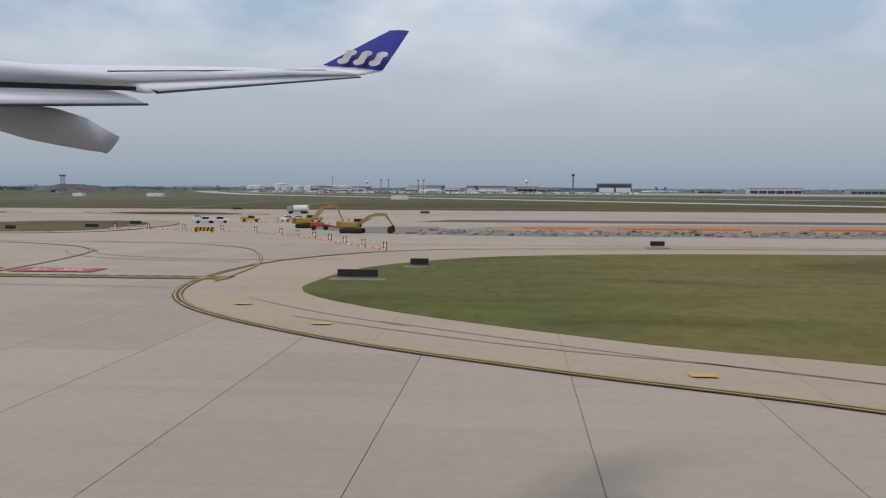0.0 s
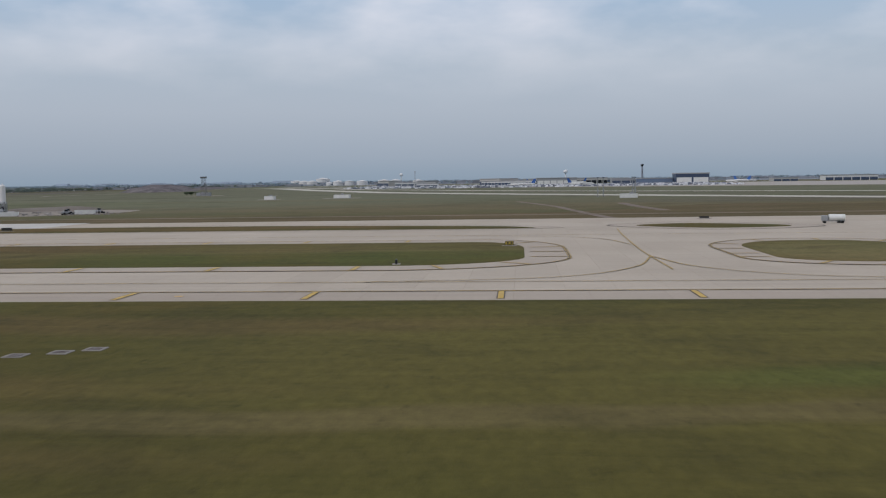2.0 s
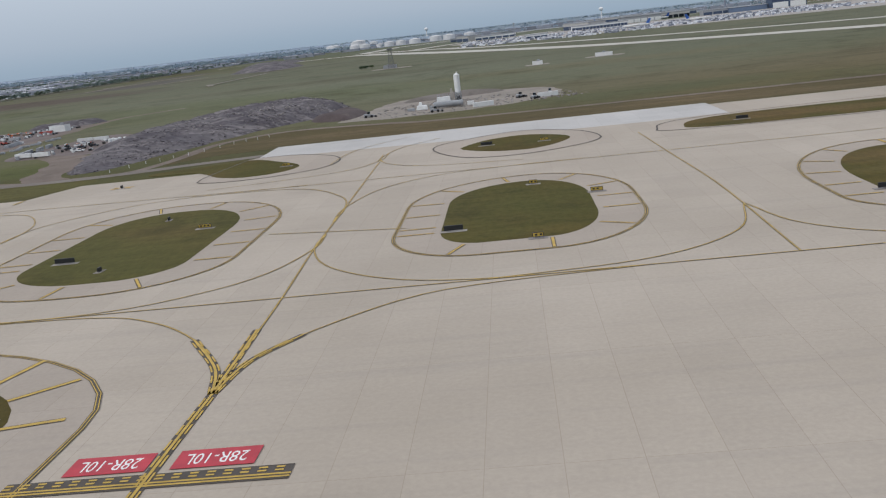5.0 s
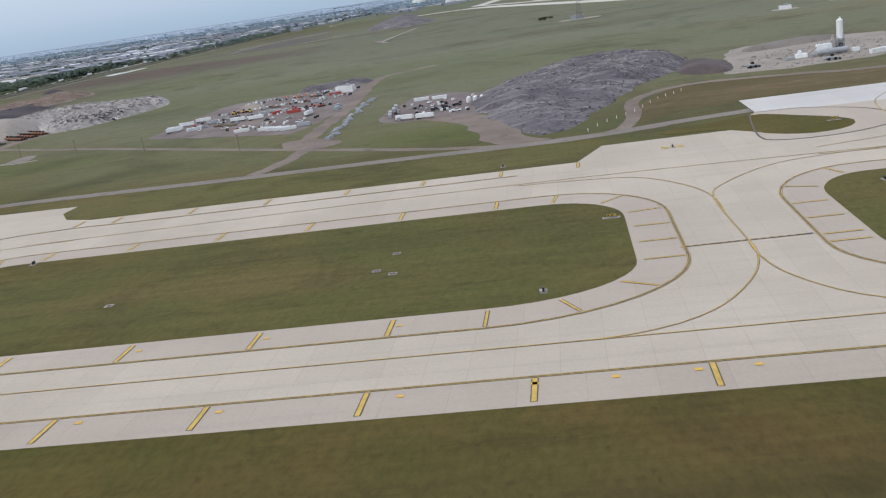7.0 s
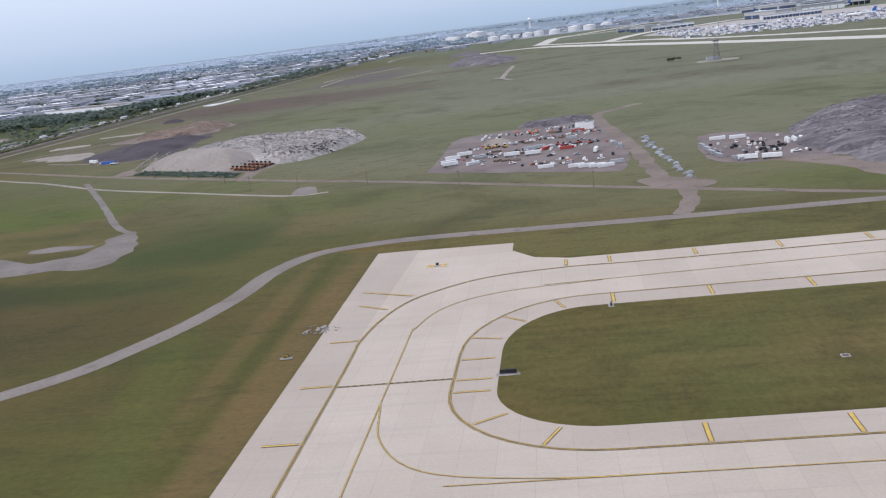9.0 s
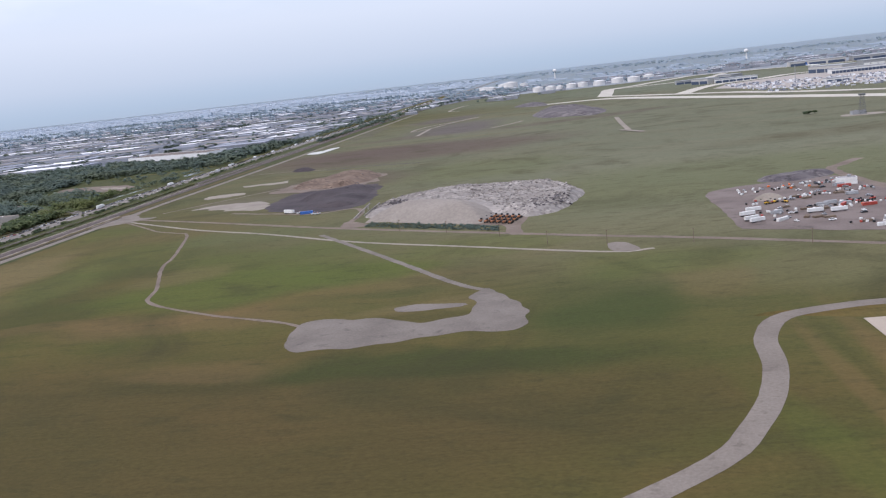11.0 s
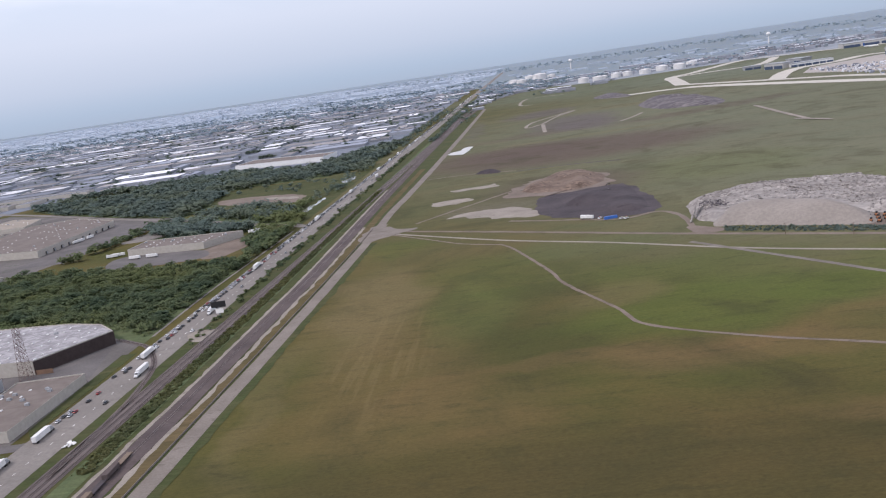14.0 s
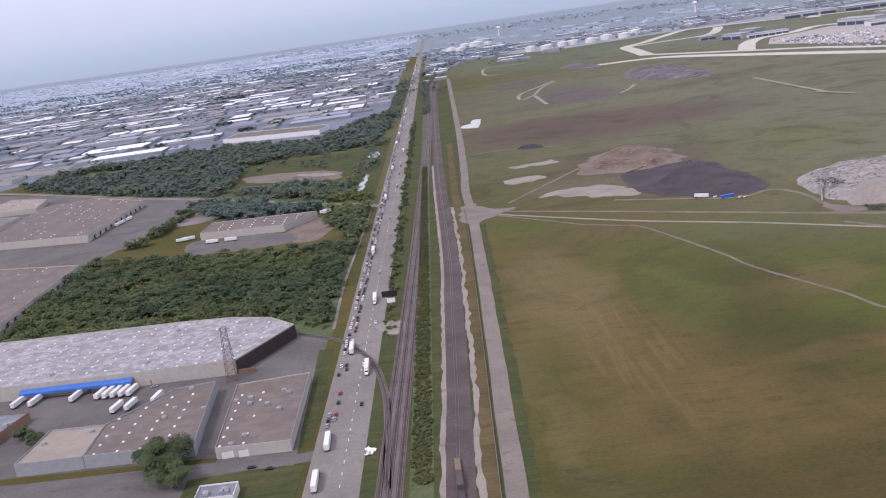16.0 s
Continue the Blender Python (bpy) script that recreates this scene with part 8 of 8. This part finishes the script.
part("poster", bm, WHITEP, ob, "plain white poster face")
bm = bmesh.new()
box(bm, -2.4, 3.4, -0.9, -0.6, 3.2, 6.6, 0.04)
part("lower_board", bm, WHITEP, ob, "plain white lower board")
ob = thing("scrap_pile", -1613, 440, 0.1, 20, "white scrap and wreckage beside the highway", "scrap")
for k in range(9):
    bm = bmesh.new()
    box(bm, -1.2, 1.2, -0.8, 0.8, 0, 0.35)
    bmesh.ops.rotate(bm, cent=(0, 0, 0), matrix=Euler((rng.uniform(-0.4, 0.4), rng.uniform(-0.4, 0.4), rng.uniform(0, 3))).to_matrix(), verts=bm.verts)
    bmesh.ops.translate(bm, vec=(rng.uniform(-2.5, 2.5), rng.uniform(-6, 6), 0.4), verts=bm.verts)
    part("panel", bm, WHITEP, ob)


TANKM = paint("dusty_white_tank_paint", (0.66, 0.65, 0.63), 0.6, 0.2, 8)


def fuel_tank(x, y, r, h, label="white cylindrical fuel tank"):
    ob = thing("fuel_tank", x, y, 0, 0, label, "tank", "fuel tanks")
    bm = bmesh.new()
    tube(bm, (0, 0, -0.2), (0, 0, h), r, r, 24)
    part("shell", bm, TANKM, ob)
    bm = bmesh.new()
    tube(bm, (0, 0, h), (0, 0, h + r * 0.18), r * 1.02, r * 0.15, 24)
    part("roof", bm, TANKM, ob)
    return ob


for x, y, r, h in ((-1100, 3930, 26, 24), (-1048, 3850, 26, 24), (-965, 3970, 24, 22), (-918, 3980, 24, 22), (-855, 3930, 28, 22), (-776, 4010, 30, 24), (-716, 3945, 30, 24), (-1010, 4020, 18, 16), (-640, 4100, 28, 22),
                   (-1245, 5010, 44, 40), (-1290, 5200, 34, 30), (-1339, 4826, 30, 26), (-1380, 4950, 30, 26), (-1180, 5100, 26, 24)):
    fuel_tank(x, y, r * 0.82, h * 0.75)
for x, y in ((-1000, 6400), (60, 5600)):
    ob = thing("water_tower", x, y, 0, 0, "white water tower on a slender stem", "water tower", "water towers")
    bm = bmesh.new()
    tube(bm, (0, 0, 0), (0, 0, 46), 5, 3, 10)
    part("stem", bm, WHITEM, ob)
    bm = bmesh.new()
    bmesh.ops.create_uvsphere(bm, u_segments=16, v_segments=10, radius=13)
    bmesh.ops.scale(bm, vec=(1, 1, 0.8), verts=bm.verts)
    bmesh.ops.translate(bm, vec=(0, 0, 54), verts=bm.verts)
    part("bowl", bm, WHITEM, ob, "", True)


def hangar(x, y, w, d, h, turn, wall, door, label, bays=3):
    ob = thing("hangar", x, y, 0, turn, label, "hangar", "hangars")
    bm = bmesh.new()
    box(bm, -w / 2, w / 2, -d / 2, d / 2, -0.3, h, 0.3)
    part("hall", bm, wall, ob)
    bm = bmesh.new()
    box(bm, -w / 2 - 1, w / 2 + 1, -d / 2 - 1, d / 2 + 1, h, h + h * 0.14, 0.3)
    part("roof", bm, GREYM, ob)
    for k in range(bays):
        if door is None:
            break
        x0 = -w / 2 + w * (k + 0.06) / bays
        bm = bmesh.new()
        box(bm, x0, x0 + w * 0.88 / bays, -d / 2 - 0.8, -d / 2 + 0.1, 0, h * 0.6)
        part("door", bm, door, ob)
    return ob


DARKB = paint("dark_blue_cladding", (0.05, 0.075, 0.13), 0.5, 0.2, 8)
CREAM = paint("pale_stone_cladding", (0.46, 0.45, 0.43), 0.6, 0.15, 8)
hangar(276, 2740, 92, 60, 24, 0, DARKB, WHITEM, "large dark blue hangar with a white door", 2)
hangar(178, 2770, 100, 50, 12, 0, paint("blue_grey_cladding", (0.14, 0.19, 0.28), 0.5, 0.15, 8), None, "long blue-grey shed beside the hangar", 1)
hangar(100, 2800, 80, 50, 13, 0, GREYM, DARKB, "grey hangar with dark doors", 3)
hangar(-600, 2930, 72, 45, 15, -58, CREAM, DARKB, "pale hangar with dark blue doors", 2)
hangar(-500, 3080, 60, 45, 14, -58, GREYM, DARKB, "grey hangar with a dark blue door", 1)
hangar(-265, 2830, 120, 60, 17, -58, CREAM, DARKB, "long pale hangar with dark doors", 4)
hangar(-90, 3650, 190, 90, 15, -8, CREAM, DARKB, "wide pale cargo hall", 3)
hangar(110, 3600, 180, 90, 14, -8, GREYM, DARKB, "wide grey cargo hall", 3)
hangar(-235, 2700, 150, 40, 11, 0, WHITEM, DARKB, "long low white terminal building with dark bays", 16)
hangar(-90, 2960, 120, 60, 17, 0, GREYM, WHITEM, "grey terminal building of several storeys", 6)
hangar(20, 3050, 100, 50, 16, 0, CREAM, GLASSD, "pale terminal building with dark glazing", 6)
hangar(-520, 2900, 120, 40, 10, 0, WHITEM, DARKB, "low white cargo building", 6)
hangar(-420, 2260, 50, 30, 9, 0, WHITEM, DARKB, "low white service building", 3)
hangar(-640, 3090, 50, 30, 10, 0, GREYM, DARKB, "low grey service building", 2)
hangar(760, 2900, 150, 50, 14, 0, WHITEM, DARKB, "long low white building", 6)
hangar(1050, 2950, 120, 50, 12, 0, CREAM, DARKB, "low pale building with dark doors", 6)
hangar(560, 2850, 70, 50, 9, 0, CREAM, DARKB, "low pale service building on the apron", 3)
ob = thing("control_tower", 179, 3040, 0, 0, "tall slim concrete control tower", "control tower")
bm = bmesh.new()
tube(bm, (0, 0, 0), (0, 0, 50), 3.2, 2.6, 12)
part("shaft", bm, FAR_GREY, ob)
bm = bmesh.new()
tube(bm, (0, 0, 50), (0, 0, 56), 3.0, 5.0, 12)
part("cab", bm, GLASSD, ob)
bm = bmesh.new()
tube(bm, (0, 0, 56), (0, 0, 58.5), 5.2, 4.4, 12)
part("roof", bm, FAR_GREY, ob)


def airliner(x, y, turn, label="parked white airliner with a blue fin"):
    ob = thing("airliner", x, y, 0, turn, label, "airliner", "parked airliners")
    bm = bmesh.new()
    tube(bm, (-24, 0, 5), (22, 0, 4.6), 2.6, 2.6, 12)
    tube(bm, (22, 0, 4.6), (28, 0, 4.2), 2.6, 0.5, 12)
    tube(bm, (-34, 0, 6.4), (-24, 0, 5), 0.5, 2.6, 12)
    part("fuselage", bm, WHITEM, ob, "", True)
    for s in (-1, 1):
        bm = bmesh.new()
        vs = [bm.verts.new((a, s * b, c)) for a, b, c in ((6, 2, 4), (-3, 2, 4), (-13, 26, 6), (-10, 26, 6))]
        bm.faces.new(vs)
        bmesh.ops.solidify(bm, geom=bm.faces[:], thickness=0.6)
        part("wing", bm, GREYM, ob)
        bm = bmesh.new()
        tube(bm, (-2, s * 9, 2.6), (4, s * 9, 2.6), 1.1, 1.4, 10)
        part("engine", bm, WHITEM, ob)
    bm = bmesh.new()
    vs = [bm.verts.new(v) for v in ((-24, 0, 7), (-33, 0, 7), (-36, 0, 17), (-31, 0, 17))]
    bm.faces.new(vs)
    bmesh.ops.solidify(bm, geom=bm.faces[:], thickness=0.5)
    part("fin", bm, BLUEM, ob)
    bm = bmesh.new()
    for p in ((18, 0), (-3, 3.5), (-3, -3.5)):
        tube(bm, (p[0], p[1], 0), (p[0], p[1], 3.4), 0.5, 0.4, 8)
    part("gear", bm, BLACKM, ob)
    return ob


for x, y, t in ((-60, 2200, 10), (-200, 2230, 170), (420, 2700, 5), (-30, 3000, 160), (-160, 3420, -58), (350, 2500, 175)):
    if "airliner" in FIRST:
        copy_thing(FIRST["airliner"], pose(x * U, y * U, 0, 0, 0, t))
    else:
        FIRST["airliner"] = airliner(x, y, t)
# an apron with parked cars and equipment north of the far runway
flat("ground_apron", [(-640, 2560), (-560, 2760), (-420, 2840), (-330, 2900), (900, 2600), (1400, 2100), (600, 1500), (-150, 1950), (-540, 2200)], 0.06, OLDPAVE, "wide grey apron by the terminals", "apron")
lots = []
for k in range(1500):
    x = rng.uniform(-600, 250)
    y = 2090 - (x + 560) * 0.55 + rng.uniform(0, 560)
    if y < 1960:
        y += 500
    w = rng.uniform(2, 9)
    c = np.array([[x, y, 0], [x + w, y, 0], [x + w, y + 3, 0], [x, y + 3, 0]], float)
    t = c + (0, 0, rng.uniform(1.4, 4))
    lots.append(np.stack([t] + [np.stack([c[i], c[(i + 1) % 4], t[(i + 1) % 4], t[i]]) for i in range(4)]))
tagged(new("apron_equipment", quad_mesh("apron_equipment", np.concatenate(lots), (FAR_WHITE, FAR_GREY), rng.integers(0, 2, len(lots) * 5))), "parked vehicles and equipment crowding the far apron", "vehicles", kind="stuff")
# horizon trees painted in the same haze colours
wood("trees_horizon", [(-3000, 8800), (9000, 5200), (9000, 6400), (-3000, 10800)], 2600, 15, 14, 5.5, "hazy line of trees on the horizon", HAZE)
wood("trees_hill", [(-1900, 2900), (-1500, 2400), (-1480, 2600), (-1560, 3300)], 160, 9, 30, 2.0, "trees along the railway bend", LEAFFAR)


# ---------------------------------------------------------------- wing of the aircraft, at the start of its run
wing = thing("aircraft_wing", 0, 0, 0, 0, "pale grey airliner wing with a blue winglet", "wing")


def airfoil(xte, xle, y, z, thick, droop=0.0):
    """Section of a wing: points from the trailing edge over the top to the nose and back below."""
    out = []
    for k in range(9):
        s = k / 8
        out.append((xte + (xle - xte) * s, y, z + thick * math.sin(math.pi * s ** 0.75) * 0.5 + droop * s))
    for k in range(7, 0, -1):
        s = k / 8
        out.append((xte + (xle - xte) * s, y, z - thick * math.sin(math.pi * s ** 0.7) * 0.5 + droop * s))
    return out


def loft(bm, rows):
    vs = [[bm.verts.new(p) for p in r] for r in rows]
    n = len(vs[0])
    for a, b in zip(vs, vs[1:]):
        for k in range(n):
            bm.faces.new((a[k], a[(k + 1) % n], b[(k + 1) % n], b[k]))
    bm.faces.new(vs[0])
    bm.faces.new(vs[-1][::-1])
    bmesh.ops.recalc_face_normals(bm, faces=bm.faces)


bm = bmesh.new()
loft(bm, [airfoil(-7.1, -15.5, 11.5, 11.30, 0.75, 0.1), airfoil(-6.7, -13.2, 15.0, 11.62, 0.6, 0.1), airfoil(-6.3, -11.7, 17.4, 11.80, 0.5, 0.1), airfoil(-5.2, -8.7, 24.0, 12.68, 0.26, 0.12), airfoil(-4.4, -7.1, 28.9, 13.24, 0.14, 0.12)])
part("wing_box", bm, WINGM, wing, "", True)
bm = bmesh.new()
loft(bm, [airfoil(-5.95, -7.3, 17.4, 11.60, 0.16, 0.30), airfoil(-4.38, -5.2, 28.6, 13.14, 0.07, 0.14)])
part("aileron", bm, WINGM, wing, "", True)
bm = bmesh.new()
loft(bm, [airfoil(-6.55, -8.2, 11.5, 10.88, 0.2, 0.36), airfoil(-5.99, -7.4, 17.1, 11.38, 0.16, 0.34)])
part("flap", bm, WINGM, wing, "", True)
for name, a, b, r in (("trailing_edge", (-5.94, 17.4, 11.60), (-4.37, 28.6, 13.14), 0.022), ("hinge_seam", (-6.68, 17.2, 11.93), (-5.24, 28.0, 13.27), 0.012), ("flap_edge", (-6.54, 11.5, 10.88), (-5.98, 17.1, 11.38), 0.02), ("aileron_end_seam", (-5.94, 17.42, 11.62), (-6.95, 17.42, 11.80), 0.018)):
    bm = bmesh.new()
    tube(bm, a, b, r, r, 6)
    part(name, bm, BLACKM, wing, "thin dark seam")
bm = bmesh.new()
rows = []
for xx, zc, rr in ((-9.4, 11.34, 0.05), (-8.6, 11.28, 0.12), (-7.85, 11.16, 0.19), (-7.35, 11.05, 0.23), (-6.93, 10.96, 0.26), (-6.52, 10.89, 0.27), (-6.1, 10.79, 0.24), (-5.85, 10.70, 0.18), (-5.70, 10.63, 0.125)):
    rows.append([(xx + 0.1 * math.sin(k * math.tau / 10) * (xx > -5.8), 15.07 + math.cos(k * math.tau / 10) * rr * 0.6, zc + math.sin(k * math.tau / 10) * rr) for k in range(10)])
loft(bm, rows)
part("flap_fairing", bm, WINGD, wing, "grey canoe-shaped flap fairing", True)
bm = bmesh.new()
loft(bm, [airfoil(-3.85, -5.6, 29.40, 13.42, 0.09, 0.16), airfoil(-3.50, -4.65, 29.95, 14.1, 0.07, 0.08), airfoil(-3.21, -3.79, 30.47, 14.70, 0.05, 0.03)])
wlet = part("winglet", bm, WLBLUE, wing, "blue swept winglet")
bm = bmesh.new()
loft(bm, [airfoil(-4.35, -7.0, 28.85, 13.22, 0.13, 0.14), airfoil(-3.85, -5.65, 29.42, 13.40, 0.09, 0.16)])
part("winglet_root", bm, WINGM, wing, "", True)
# three white emblem shapes on the winglet
for k in range(3):
    bm = bmesh.new()
    x0, zb = -5.10 + k * 0.46, 13.62 - k * 0.035
    for dx, dz, w, h in ((0.06, 0.33, 0.34, 0.20), (0.0, 0.20, 0.24, 0.26), (-0.06, 0.07, 0.34, 0.20)):
        ring = [(x0 + dx + 0.15 + math.cos(a * math.tau / 14) * w / 2 + 0.28 * (dz + math.sin(a * math.tau / 14) * h / 2), zb + dz + math.sin(a * math.tau / 14) * h / 2) for a in range(14)]
        bm.faces.new([bm.verts.new((p, 29.10 - 0.004 * dz + (z - 13.42) * 0.836, z)) for p, z in ring])
    bmesh.ops.solidify(bm, geom=bm.faces[:], thickness=0.01)
    part("emblem", bm, WHITEP, wlet, "white emblem shape")
for x0, y0, z0, x1, y1, z1 in ((-7.05, 11.6, 11.16, -6.28, 17.3, 11.66),):
    bm = bmesh.new()
    bm.faces.new([bm.verts.new(v) for v in ((x0 + 0.03, y0, z0 - 0.04), (x1 + 0.03, y1, z1 - 0.04), (x1 + 0.03, y1, z1 + 0.03), (x0 + 0.03, y0, z0 + 0.04))])
    bmesh.ops.solidify(bm, geom=bm.faces[:], thickness=0.02)
    part("slot", bm, BLACKM, wing, "dark slot along the flap")


# ---------------------------------------------------------------- concrete slabs where the run passes nearest
keep = [(-104, 22), (96, 22), (56, 40), (16, 60), (-24, 100), (-18, 170), (-104, 170)]
bm = bmesh.new()
sw, sd = 8.5, 8.5
vs = [bm.verts.new((x, y, z)) for z, g in ((0.0, 0.014), (0.024, 0.014), (0.03, 0.03)) for x, y in ((g, g * 0.6), (sw - g, g * 0.6), (sw - g, sd - g * 0.6), (g, sd - g * 0.6))]
bm.faces.new(vs[8:12])
for r in (0, 4):
    for k in range(4):
        bm.faces.new((vs[r + k], vs[r + (k + 1) % 4], vs[r + 4 + (k + 1) % 4], vs[r + 4 + k]))
slab_mesh = mesh_of("slab", bm, CONCRETE)
bed = bmesh.new()
for i in range(-13, 11):
    for j in range(0, 18):
        x, y = SLAB_X0 + i * sw, SLAB_Y0 + j * sd
        if all(inside(np.array([[x + a, y + b] for a in (0, sw) for b in (0, sd)]), keep)):
            o = new("slab", slab_mesh)
            o.parent = PAVE
            o.location = (x * U, y * U, (PZ + 0.008) * U)
            box(bed, x + 0.01, x + sw - 0.01, y + 0.01, y + sd - 0.01, 0.0, PZ + 0.012)
tagged(part("pavement_joint_bed", bed, paint("dark_joint_sealant", (0.335, 0.288, 0.233), 0.8, 0.3, 3)), "dark joint sealant between the concrete slabs", "pavement", kind="structure")
